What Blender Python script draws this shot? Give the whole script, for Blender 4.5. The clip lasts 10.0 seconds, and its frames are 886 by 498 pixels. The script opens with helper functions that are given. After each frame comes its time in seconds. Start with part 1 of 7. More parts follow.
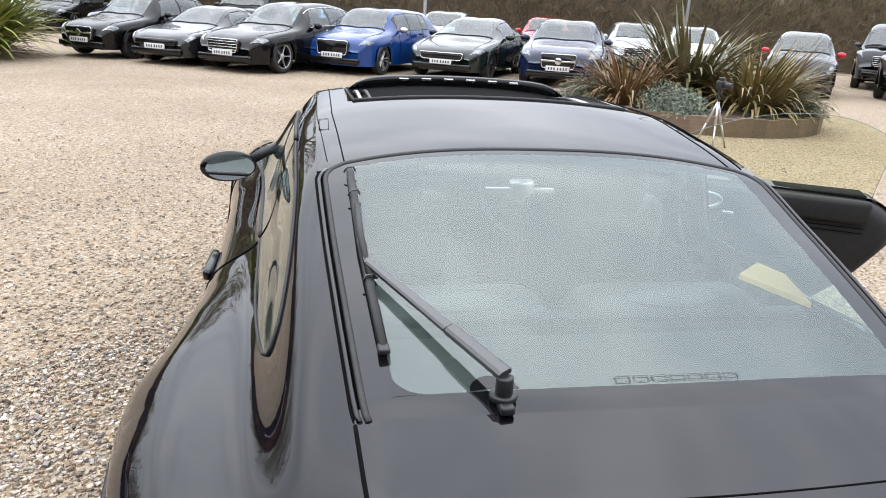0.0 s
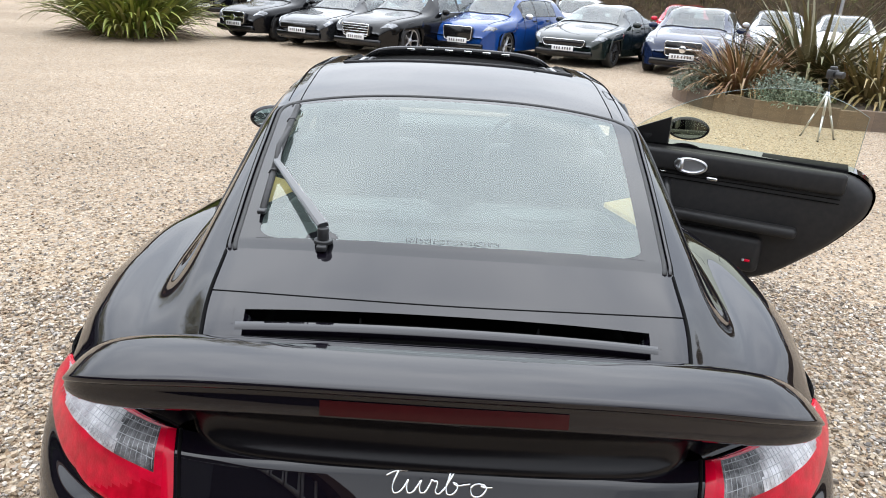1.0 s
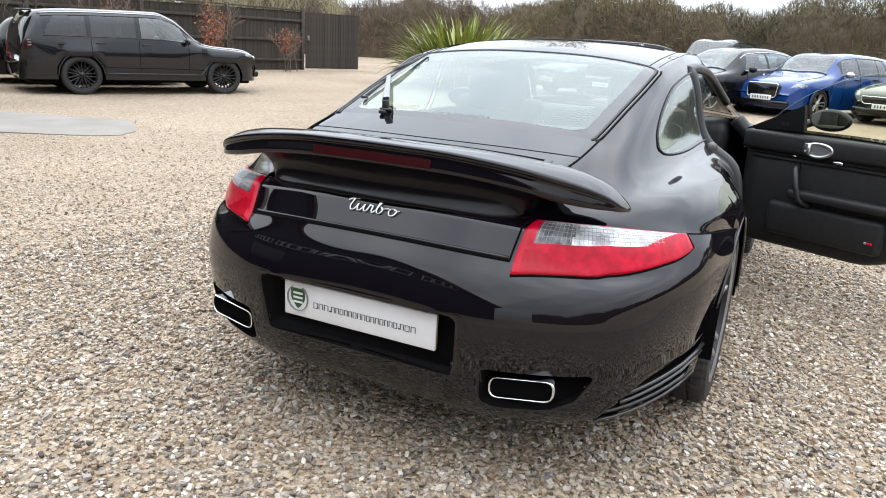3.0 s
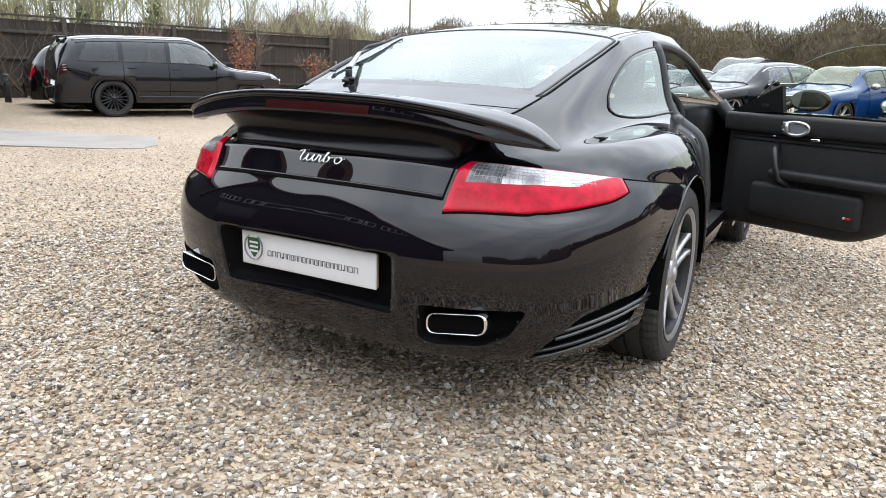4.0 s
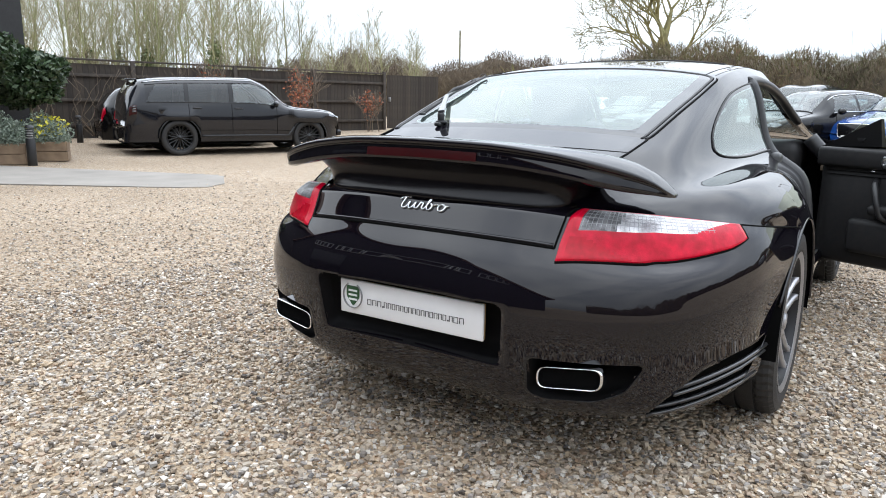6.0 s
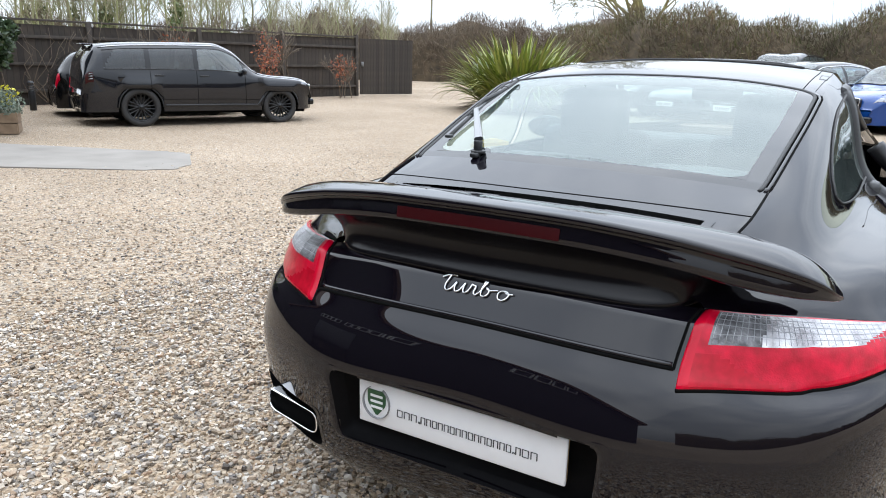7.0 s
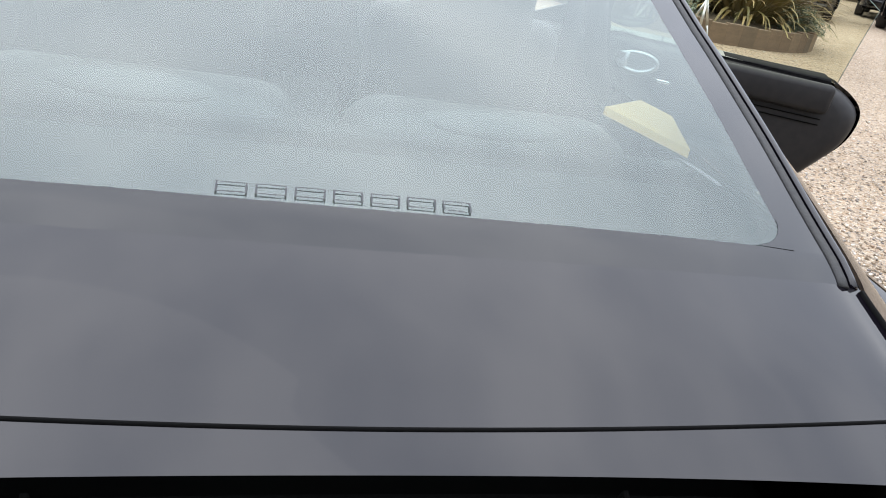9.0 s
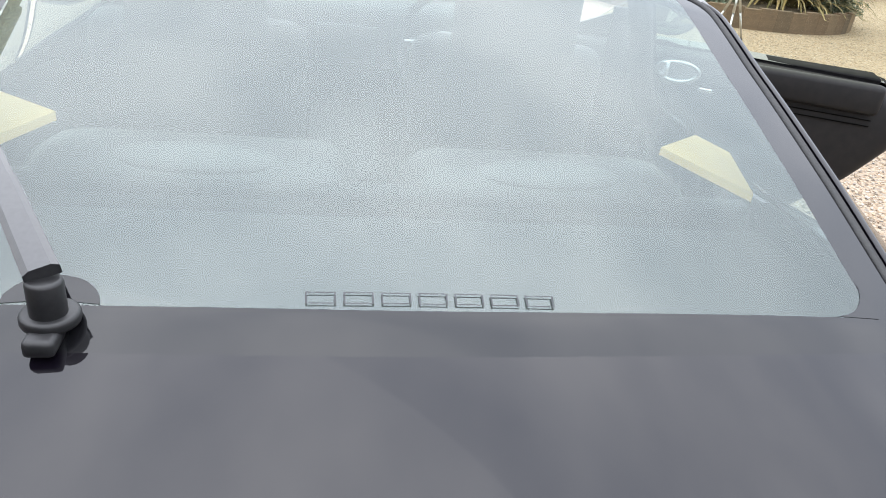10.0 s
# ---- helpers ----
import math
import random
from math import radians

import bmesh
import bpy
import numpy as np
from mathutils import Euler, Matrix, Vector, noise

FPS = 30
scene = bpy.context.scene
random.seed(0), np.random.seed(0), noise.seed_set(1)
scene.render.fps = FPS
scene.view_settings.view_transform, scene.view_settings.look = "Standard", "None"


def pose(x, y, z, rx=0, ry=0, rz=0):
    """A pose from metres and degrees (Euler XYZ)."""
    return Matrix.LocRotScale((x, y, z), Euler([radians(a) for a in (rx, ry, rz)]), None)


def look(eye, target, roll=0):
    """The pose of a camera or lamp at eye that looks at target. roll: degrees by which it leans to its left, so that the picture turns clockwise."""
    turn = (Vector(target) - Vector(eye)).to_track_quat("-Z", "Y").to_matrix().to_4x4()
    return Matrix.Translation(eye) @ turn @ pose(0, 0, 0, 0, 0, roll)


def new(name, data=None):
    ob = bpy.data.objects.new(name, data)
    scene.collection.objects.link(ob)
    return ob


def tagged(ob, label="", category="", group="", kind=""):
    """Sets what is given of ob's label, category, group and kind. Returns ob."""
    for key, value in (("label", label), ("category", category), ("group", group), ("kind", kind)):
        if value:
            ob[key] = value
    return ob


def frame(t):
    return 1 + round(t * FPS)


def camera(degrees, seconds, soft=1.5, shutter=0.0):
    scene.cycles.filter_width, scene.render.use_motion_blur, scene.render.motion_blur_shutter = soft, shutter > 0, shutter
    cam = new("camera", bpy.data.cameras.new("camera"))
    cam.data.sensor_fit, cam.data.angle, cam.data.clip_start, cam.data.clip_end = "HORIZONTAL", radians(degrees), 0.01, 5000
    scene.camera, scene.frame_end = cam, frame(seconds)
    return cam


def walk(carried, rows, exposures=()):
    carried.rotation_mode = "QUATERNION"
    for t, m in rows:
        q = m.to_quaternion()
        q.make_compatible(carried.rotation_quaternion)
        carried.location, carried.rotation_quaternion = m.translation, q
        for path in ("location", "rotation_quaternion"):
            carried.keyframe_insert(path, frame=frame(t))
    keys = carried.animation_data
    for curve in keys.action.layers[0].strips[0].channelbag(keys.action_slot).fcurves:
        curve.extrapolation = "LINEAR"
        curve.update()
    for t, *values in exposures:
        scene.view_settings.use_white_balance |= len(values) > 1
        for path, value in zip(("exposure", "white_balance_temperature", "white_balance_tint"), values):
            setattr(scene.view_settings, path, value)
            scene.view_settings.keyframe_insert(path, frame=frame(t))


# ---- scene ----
cam = camera(63.6, 10.0, soft=1.0)
PATH = [
    (0, (-0.57, -1.325, 1.532), (-0.163, 0.527, 0.894), 3.5),
    (0.3, (-0.428, -1.498, 1.544), (-0.094, 0.363, 0.893), 3.8),
    (0.8, (-0.158, -1.817, 1.55), (-0.001, 0.058, 0.872), 3.6),
    (1, (-0.033, -1.937, 1.545), (-0.002, -0.059, 0.857), 3.5),
    (1.2, (0.087, -2.05, 1.527), (-0.047, -0.176, 0.842), 4.2),
    (1.5, (0.24, -2.216, 1.495), (-0.035, -0.355, 0.814), 4.8),
    (2, (0.523, -2.475, 1.451), (0.022, -0.649, 0.806), 4.4),
    (2.5, (0.809, -2.571, 1.366), (0.068, -0.799, 0.809), 4.0),
    (3, (1.042, -2.689, 1.246), (0.221, -0.953, 0.688), 3.1),
    (4.5, (1.402, -2.7, 1.008), (0.448, -1.001, 0.558), 1.7),
    (5, (1.393, -2.715, 1.003), (0.41, -1.026, 0.577), 1.3),
    (5.5, (1.348, -2.737, 1.002), (0.326, -1.065, 0.6), 0.8),
    (6, (1.174, -2.716, 1.079), (0.129, -1.06, 0.673), 0.9),
    (7.5, (0.406, -1.875, 1.278), (-0.396, -0.136, 0.7), 2.5),
    (8, (0.186, -1.419, 1.248), (-0.271, 0.428, 0.632), 1.1),
    (8.3, (0.091, -1.25, 1.209), (-0.156, 0.635, 0.587), 3.0),
    (8.5, (0.015, -1.154, 1.189), (0.02, 0.747, 0.566), 5.9),
    (9, (-0.049, -0.965, 1.245), (0.429, 0.759, 0.351), 10.9),
    (9.3, (-0.071, -0.934, 1.273), (0.408, 0.738, 0.285), 10.9),
    (9.5, (-0.081, -0.925, 1.292), (0.398, 0.734, 0.283), 11.5),
    (9.7, (-0.085, -0.92, 1.306), (0.356, 0.751, 0.299), 9.9),
    (10, (-0.094, -0.924, 1.317), (0.291, 0.812, 0.402), 7.1),
]
walk(cam, [(t, look(eye, target, roll)) for t, eye, target, roll in PATH],
     exposures=[(0, -0.10, 6520, 10), (0.5, -0.1, 6500, 10), (1, -0.03, 6480, 9), (1.5, 0.0, 6450, 8), (2, 0.0, 6440, 8), (3, 0.02, 6450, 8), (4.5, 0.06, 6380, 8), (5, 0.05, 6360, 8), (6, -0.06, 6320, 8), (7.5, -0.06, 6180, 8), (8, 0.06, 6250, 9), (8.5, -0.06, 6400, 10), (9, -0.10, 6450, 11), (9.5, -0.04, 6450, 11), (10, 0.10, 6500, 11)])

# ---- world and light ----
SUN_EL, SUN_AZ = radians(52), radians(215)
world = bpy.data.worlds.new("overcast")
scene.world = world
world.use_nodes = True
_nt = world.node_tree
_nt.nodes.clear()
_out = _nt.nodes.new("ShaderNodeOutputWorld")
_bg = _nt.nodes.new("ShaderNodeBackground")
_sky = _nt.nodes.new("ShaderNodeTexSky")
_sky.sky_type = "NISHITA"
_sky.sun_disc = False
_sky.sun_elevation, _sky.sun_rotation = SUN_EL, SUN_AZ
_geo = _nt.nodes.new("ShaderNodeTexCoord")
_map = _nt.nodes.new("ShaderNodeMapping")
_map.inputs["Scale"].default_value = (1.0, 1.0, 2.6)
_cl = _nt.nodes.new("ShaderNodeTexNoise")
_cl.inputs["Scale"].default_value = 2.2
_cl.inputs["Detail"].default_value = 5
_ramp = _nt.nodes.new("ShaderNodeValToRGB")
_ramp.color_ramp.elements[0].position = 0.32
_ramp.color_ramp.elements[0].color = (0.62, 0.65, 0.70, 1)
_ramp.color_ramp.elements[1].position = 0.68
_ramp.color_ramp.elements[1].color = (1.0, 1.0, 1.0, 1)
_gain = _nt.nodes.new("ShaderNodeMixRGB")
_gain.blend_type = "MULTIPLY"
_gain.inputs["Fac"].default_value = 1
_sep = _nt.nodes.new("ShaderNodeSeparateXYZ")
_nt.links.new(_geo.outputs["Generated"], _sep.inputs["Vector"])
_alt = _nt.nodes.new("ShaderNodeValToRGB")
_alt.color_ramp.elements[0].position, _alt.color_ramp.elements[0].color = 0.0, (0.36, 0.374, 0.392, 1)
_alt.color_ramp.elements[1].position, _alt.color_ramp.elements[1].color = 0.9, (1.23, 1.27, 1.35, 1)
_nt.links.new(_sep.outputs["Z"], _alt.inputs["Fac"])
_lum = _nt.nodes.new("ShaderNodeMixRGB")
_lum.blend_type = "MULTIPLY"
_lum.inputs["Fac"].default_value = 1
_lum.inputs["Color2"].default_value = (37.0, 37.0, 37.0, 1)
_nt.links.new(_alt.outputs["Color"], _lum.inputs["Color1"])
# the cloud cover is brighter on the sun's side
_dot = _nt.nodes.new("ShaderNodeVectorMath")
_dot.operation = "DOT_PRODUCT"
_dot.inputs[1].default_value = (-0.10, 0.86, 0.50)
_nt.links.new(_geo.outputs["Generated"], _dot.inputs[0])
_rng = _nt.nodes.new("ShaderNodeMapRange")
_rng.inputs["From Min"].default_value, _rng.inputs["From Max"].default_value = -0.6, 1.0
_rng.inputs["To Min"].default_value, _rng.inputs["To Max"].default_value = 26.5, 42.0
_nt.links.new(_dot.outputs["Value"], _rng.inputs["Value"])
_nt.links.new(_rng.outputs["Result"], _lum.inputs["Color2"])
_nt.links.new(_lum.outputs["Color"], _gain.inputs["Color2"])
_mix = _nt.nodes.new("ShaderNodeMixRGB")
_mix.inputs["Fac"].default_value = 0.93
_nt.links.new(_geo.outputs["Generated"], _map.inputs["Vector"])
_nt.links.new(_map.outputs["Vector"], _cl.inputs["Vector"])
_nt.links.new(_cl.outputs["Fac"], _ramp.inputs["Fac"])
_nt.links.new(_ramp.outputs["Color"], _gain.inputs["Color1"])
_nt.links.new(_sky.outputs["Color"], _mix.inputs["Color1"])
_nt.links.new(_gain.outputs["Color"], _mix.inputs["Color2"])
_nt.links.new(_mix.outputs["Color"], _bg.inputs["Color"])
_bg.inputs["Strength"].default_value = 0.1
_nt.links.new(_bg.outputs["Background"], _out.inputs["Surface"])

_sl = bpy.data.lights.new("sun", "SUN")
_sl.energy, _sl.angle, _sl.color = 0.6, radians(110), (1.0, 0.96, 0.9)
sun = new("sun", _sl)
_dir = Vector((math.sin(SUN_AZ) * math.cos(SUN_EL), math.cos(SUN_AZ) * math.cos(SUN_EL), math.sin(SUN_EL)))
sun.matrix_world = look(_dir * 50, (0, 0, 0))
scene.view_settings.exposure = 0.0


# ---- materials ----
def mat(name, color, rough=0.5, metal=0.0, coat=0.0, noise_scale=0.0, color2=None, bump=0.0, bump_scale=0.0, spec=0.5, island=None, objrand=None, detail=4, fine=0.0):
    m = bpy.data.materials.new(name)
    m.use_nodes = True
    nt = m.node_tree
    b = nt.nodes["Principled BSDF"]
    b.inputs["Base Color"].default_value = (*color, 1)
    b.inputs["Roughness"].default_value = rough
    b.inputs["Metallic"].default_value = metal
    b.inputs["Coat Weight"].default_value = coat
    b.inputs["Coat Roughness"].default_value = 0.03
    b.inputs["Specular IOR Level"].default_value = spec
    src = None
    tc = nt.nodes.new("ShaderNodeTexCoord")
    if island or objrand:
        cols = island or objrand
        r = nt.nodes.new("ShaderNodeValToRGB")
        r.color_ramp.interpolation = "LINEAR"
        els = r.color_ramp.elements
        while len(els) < len(cols):
            els.new(0.5)
        for k, c in enumerate(cols):
            els[k].position = k / (len(cols) - 1)
            els[k].color = (*c, 1)
        if island:
            g = nt.nodes.new("ShaderNodeNewGeometry")
            nt.links.new(g.outputs["Random Per Island"], r.inputs["Fac"])
        else:
            g = nt.nodes.new("ShaderNodeObjectInfo")
            nt.links.new(g.outputs["Random"], r.inputs["Fac"])
        src = r.outputs["Color"]
    if color2 is not None:
        n = nt.nodes.new("ShaderNodeTexNoise")
        n.inputs["Scale"].default_value = noise_scale
        n.inputs["Detail"].default_value = detail
        nt.links.new(tc.outputs["Object"], n.inputs["Vector"])
        r2 = nt.nodes.new("ShaderNodeValToRGB")
        r2.color_ramp.elements[0].position, r2.color_ramp.elements[1].position = 0.3, 0.7
        r2.color_ramp.elements[0].color = (*color, 1)
        r2.color_ramp.elements[1].color = (*color2, 1)
        nt.links.new(n.outputs["Fac"], r2.inputs["Fac"])
        if src is None:
            src = r2.outputs["Color"]
        else:
            mx = nt.nodes.new("ShaderNodeMixRGB")
            mx.blend_type = "MULTIPLY"
            mx.inputs["Fac"].default_value = 1
            nt.links.new(src, mx.inputs["Color1"])
            nt.links.new(r2.outputs["Color"], mx.inputs["Color2"])
            src = mx.outputs["Color"]
    if src is not None:
        nt.links.new(src, b.inputs["Base Color"])
    if bump:
        n = nt.nodes.new("ShaderNodeTexNoise")
        n.inputs["Scale"].default_value = bump_scale
        n.inputs["Detail"].default_value = 5
        nt.links.new(tc.outputs["Object"], n.inputs["Vector"])
        bp = nt.nodes.new("ShaderNodeBump")
        bp.inputs["Strength"].default_value = bump
        bp.inputs["Distance"].default_value = 0.01
        nt.links.new(n.outputs["Fac"], bp.inputs["Height"])
        nt.links.new(bp.outputs["Normal"], b.inputs["Normal"])
    return m


def glass_mat(name, tint, gloss=1.0, rough=0.0, ior=1.5, body=0.0, body_col=(0.5, 0.55, 0.55)):
    m = bpy.data.materials.new(name)
    m.use_nodes = True
    nt = m.node_tree
    nt.nodes.clear()
    o = nt.nodes.new("ShaderNodeOutputMaterial")
    tr = nt.nodes.new("ShaderNodeBsdfTransparent")
    tr.inputs["Color"].default_value = (*tint, 1)
    gl = nt.nodes.new("ShaderNodeBsdfGlossy")
    gl.inputs["Roughness"].default_value = rough
    gl.inputs["Color"].default_value = (*gloss, 1) if isinstance(gloss, tuple) else (gloss, gloss, gloss, 1)
    # a thin pane reflects alike from both sides
    lw = nt.nodes.new("ShaderNodeLayerWeight")
    lw.inputs["Blend"].default_value = 0.5
    pw = nt.nodes.new("ShaderNodeMath")
    pw.operation = "POWER"
    pw.inputs[1].default_value = 5.0
    nt.links.new(lw.outputs["Facing"], pw.inputs[0])
    fr = nt.nodes.new("ShaderNodeMapRange")
    fr.inputs["To Min"].default_value = ((ior - 1) / (ior + 1)) ** 2
    nt.links.new(pw.outputs["Value"], fr.inputs["Value"])
    mx = nt.nodes.new("ShaderNodeMixShader")
    nt.links.new(fr.outputs["Result"], mx.inputs["Fac"])
    last = tr.outputs["BSDF"]
    if body:
        df = nt.nodes.new("ShaderNodeBsdfDiffuse")
        df.inputs["Color"].default_value = (*body_col, 1)
        m2 = nt.nodes.new("ShaderNodeMixShader")
        m2.inputs["Fac"].default_value = body
        nt.links.new(tr.outputs["BSDF"], m2.inputs[1])
        nt.links.new(df.outputs["BSDF"], m2.inputs[2])
        last = m2.outputs["Shader"]
    nt.links.new(last, mx.inputs[1])
    nt.links.new(gl.outputs["BSDF"], mx.inputs[2])
    nt.links.new(mx.outputs["Shader"], o.inputs["Surface"])
    return m


def paint(name, c, flake=None):
    return mat(name, c, rough=0.10, coat=1.0, color2=flake or tuple(v * 1.25 + 0.001 for v in c), noise_scale=900.0, spec=0.08)


# black with a trace of purple under clear lacquer
M_BLACK = mat("black_paint", (0.0030, 0.0023, 0.0042), 0.3, coat=1.0, color2=(0.0037, 0.0029, 0.0052), noise_scale=900.0, spec=0.0)
M_BLACK.node_tree.nodes["Principled BSDF"].inputs["Coat IOR"].default_value = 1.51
M_BLACK.node_tree.nodes["Principled BSDF"].inputs["Coat Roughness"].default_value = 0.012
M_WIPER = mat("satin_black_metal", (0.02, 0.02, 0.022), 0.28, coat=0.6, color2=(0.03, 0.03, 0.032), noise_scale=200)
M_GAP = mat("panel_gap", (0.002, 0.002, 0.002), 0.9, spec=0.1)
M_RUBBER = mat("rubber", (0.012, 0.012, 0.013), 0.6, color2=(0.022, 0.021, 0.02), noise_scale=60, bump=0.15, bump_scale=300)
M_TRIM = mat("black_plastic", (0.012, 0.012, 0.013), 0.42, color2=(0.018, 0.018, 0.019), noise_scale=300)
M_WINGBASE = mat("wing_base_black", (0.003, 0.0026, 0.0035), 0.22, color2=(0.004, 0.0035, 0.0045), noise_scale=200, spec=0.22)
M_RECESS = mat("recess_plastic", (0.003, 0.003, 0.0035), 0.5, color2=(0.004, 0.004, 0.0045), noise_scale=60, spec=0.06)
M_GLOSSTRIM = mat("gloss_black_trim", (0.006, 0.006, 0.007), 0.12)
M_FRIT = mat("glass_frit", (0.006, 0.006, 0.007), 0.05, spec=0.5)
M_LEATHER = mat("black_leather", (0.010, 0.010, 0.011), 0.55, color2=(0.016, 0.015, 0.015), noise_scale=40, spec=0.3)
M_SEAT = mat("soft_black_leather", (0.022, 0.022, 0.023), 0.42, color2=(0.03, 0.03, 0.03), noise_scale=40, spec=0.4)
# Paler grey that carries the light lying on the rear seat tops.
M_SEATSHEEN = mat("seat_sheen_grey", (0.048, 0.05, 0.05), 0.6, color2=(0.06, 0.06, 0.059), noise_scale=60)
M_YELLOW = mat("pale_yellow_panel", (0.80, 0.53, 0.15), 0.6, color2=(0.74, 0.48, 0.13), noise_scale=30)
M_SHELF = mat("grey_shelf_carpet", (0.022, 0.0225, 0.0225), 0.95, color2=(0.03, 0.03, 0.03), noise_scale=30, spec=0.1)
M_CARPET = mat("dark_carpet", (0.012, 0.012, 0.013), 0.95, color2=(0.02, 0.02, 0.021), noise_scale=30, spec=0.1)
M_CHROME = mat("chrome", (0.82, 0.83, 0.85), 0.06, metal=1.0)
M_SILVER = mat("satin_silver", (0.6, 0.61, 0.63), 0.28, metal=1.0, color2=(0.5, 0.5, 0.52), noise_scale=30)
M_RIM = mat("rim_silver", (0.50, 0.50, 0.52), 0.34, metal=0.8, color2=(0.42, 0.42, 0.44), noise_scale=12)
M_RIMBLACK = mat("rim_black", (0.006, 0.006, 0.007), 0.3, coat=0.25, spec=0.3)
M_REDLENS = mat("red_lens", (0.56, 0.002, 0.028), 0.3, coat=0.3, color2=(0.30, 0.001, 0.012), noise_scale=34, spec=0.12, bump=0.12, bump_scale=300)
M_REDRIM = mat("red_lens_rim", (0.50, 0.002, 0.022), 0.15, coat=0.3, color2=(0.42, 0.001, 0.018), noise_scale=30, spec=0.12)
M_REDDARK = mat("dark_red_lens", (0.026, 0.002, 0.003), 0.3, coat=0.12, spec=0.2, color2=(0.034, 0.003, 0.004), noise_scale=40)
M_LENSLINE = mat("lens_ribs", (0.30, 0.31, 0.32), 0.3, metal=0.5)
M_REDDEEP = mat("deep_red_lens", (0.30, 0.001, 0.010), 0.2, coat=0.3, color2=(0.44, 0.002, 0.018), noise_scale=60, spec=0.12)
M_CLEARLENS = mat("clear_lens", (0.62, 0.62, 0.64), 0.3, metal=0.5, coat=0.3, color2=(0.24, 0.22, 0.23), noise_scale=26, bump=0.4, bump_scale=140)
M_CLEARDARK = mat("clear_lens_over_dark", (0.02, 0.02, 0.022), 0.3, metal=0.3, coat=0.35, color2=(0.20, 0.20, 0.21), noise_scale=44, bump=0.4, bump_scale=120, spec=0.3)
M_HEADLAMP = mat("headlamp", (0.30, 0.31, 0.33), 0.15, metal=0.6, coat=1.0, color2=(0.02, 0.02, 0.022), noise_scale=11)
M_WHITEPLATE = mat("plate_white", (0.74, 0.74, 0.75), 0.35, color2=(0.68, 0.68, 0.69), noise_scale=10)
M_PLATEEDGE = mat("plate_edge_tan", (0.42, 0.28, 0.11), 0.6)
M_INK = mat("ink", (0.03, 0.03, 0.035), 0.5)
M_INKGREEN = mat("emblem_green", (0.012, 0.05, 0.018), 0.4, color2=(0.02, 0.08, 0.03), noise_scale=60)
M_INKGREY = mat("emblem_grey", (0.2, 0.2, 0.2), 0.5)
M_ETCH = mat("glass_lettering", (0.05, 0.055, 0.06), 0.6)
# Near-black for hollows and undersides: their shade is put into the colour.
M_DARK = mat("void_shade_black", (0.003, 0.003, 0.003), 0.9, spec=0.05)
M_GLASS = glass_mat("window_glass", (0.70, 0.79, 0.76), (0.93, 0.975, 0.955), 0.0, 1.86, 0.07, (0.52, 0.66, 0.62))
M_GLASSDARK = glass_mat("privacy_glass", (0.14, 0.16, 0.165), 1.0, 0.0, 1.62, 0.025, (0.4, 0.45, 0.47))
M_GLASSCAR = glass_mat("car_glass", (0.62, 0.70, 0.68), 1.0, 0.0, 1.8, 0.09, (0.55, 0.62, 0.62))
M_MIRROR = mat("mirror_glass", (0.85, 0.87, 0.88), 0.0, metal=1.0)


# ---- helpers of the scene ----
def obj(name, verts, faces, m, parent=None, label="", smooth=True, mats=None, face_mats=None):
    me = bpy.data.meshes.new(name)
    me.from_pydata([tuple(v) for v in verts], [], [tuple(f) for f in faces])
    if smooth and len(me.polygons):
        me.polygons.foreach_set("use_smooth", [True] * len(me.polygons))
    for k in (mats or [m]):
        me.materials.append(k)
    if face_mats is not None:
        me.polygons.foreach_set("material_index", face_mats)
    me.update()
    o = new(name, me)
    if parent is not None:
        o.parent = parent
    if label:
        o["label"] = label
    return o


def part(name, bm, m, parent, label="", smooth=True):
    me = bpy.data.meshes.new(name)
    bm.normal_update()
    bm.to_mesh(me)
    bm.free()
    if smooth:
        me.polygons.foreach_set("use_smooth", [True] * len(me.polygons))
    me.materials.append(m)
    o = new(name, me)
    if parent is not None:
        o.parent = parent
    if label:
        o["label"] = label
    return o


def thing(name, label, category, m=None, group="", kind=""):
    o = new(name)
    o.empty_display_size = 0.1
    if m is not None:
        o.matrix_world = m
    return tagged(o, label, category, group, kind)


def box_bm(sx, sy, sz, c=(0, 0, 0), bevel=0.0, seg=2, rot=None):
    bm = bmesh.new()
    bmesh.ops.create_cube(bm, size=1)
    bmesh.ops.scale(bm, vec=(sx, sy, sz), verts=bm.verts)
    if bevel:
        bmesh.ops.bevel(bm, geom=list(bm.edges), offset=bevel, segments=seg, affect="EDGES", profile=0.5)
    if rot is not None:
        bmesh.ops.transform(bm, matrix=rot, verts=bm.verts)
    bmesh.ops.translate(bm, vec=c, verts=bm.verts)
    return bm


def join_bm(*bms):
    out = bmesh.new()
    for b in bms:
        me = bpy.data.meshes.new("tmp")
        b.to_mesh(me)
        b.free()
        out.from_mesh(me)
        bpy.data.meshes.remove(me)
    return out


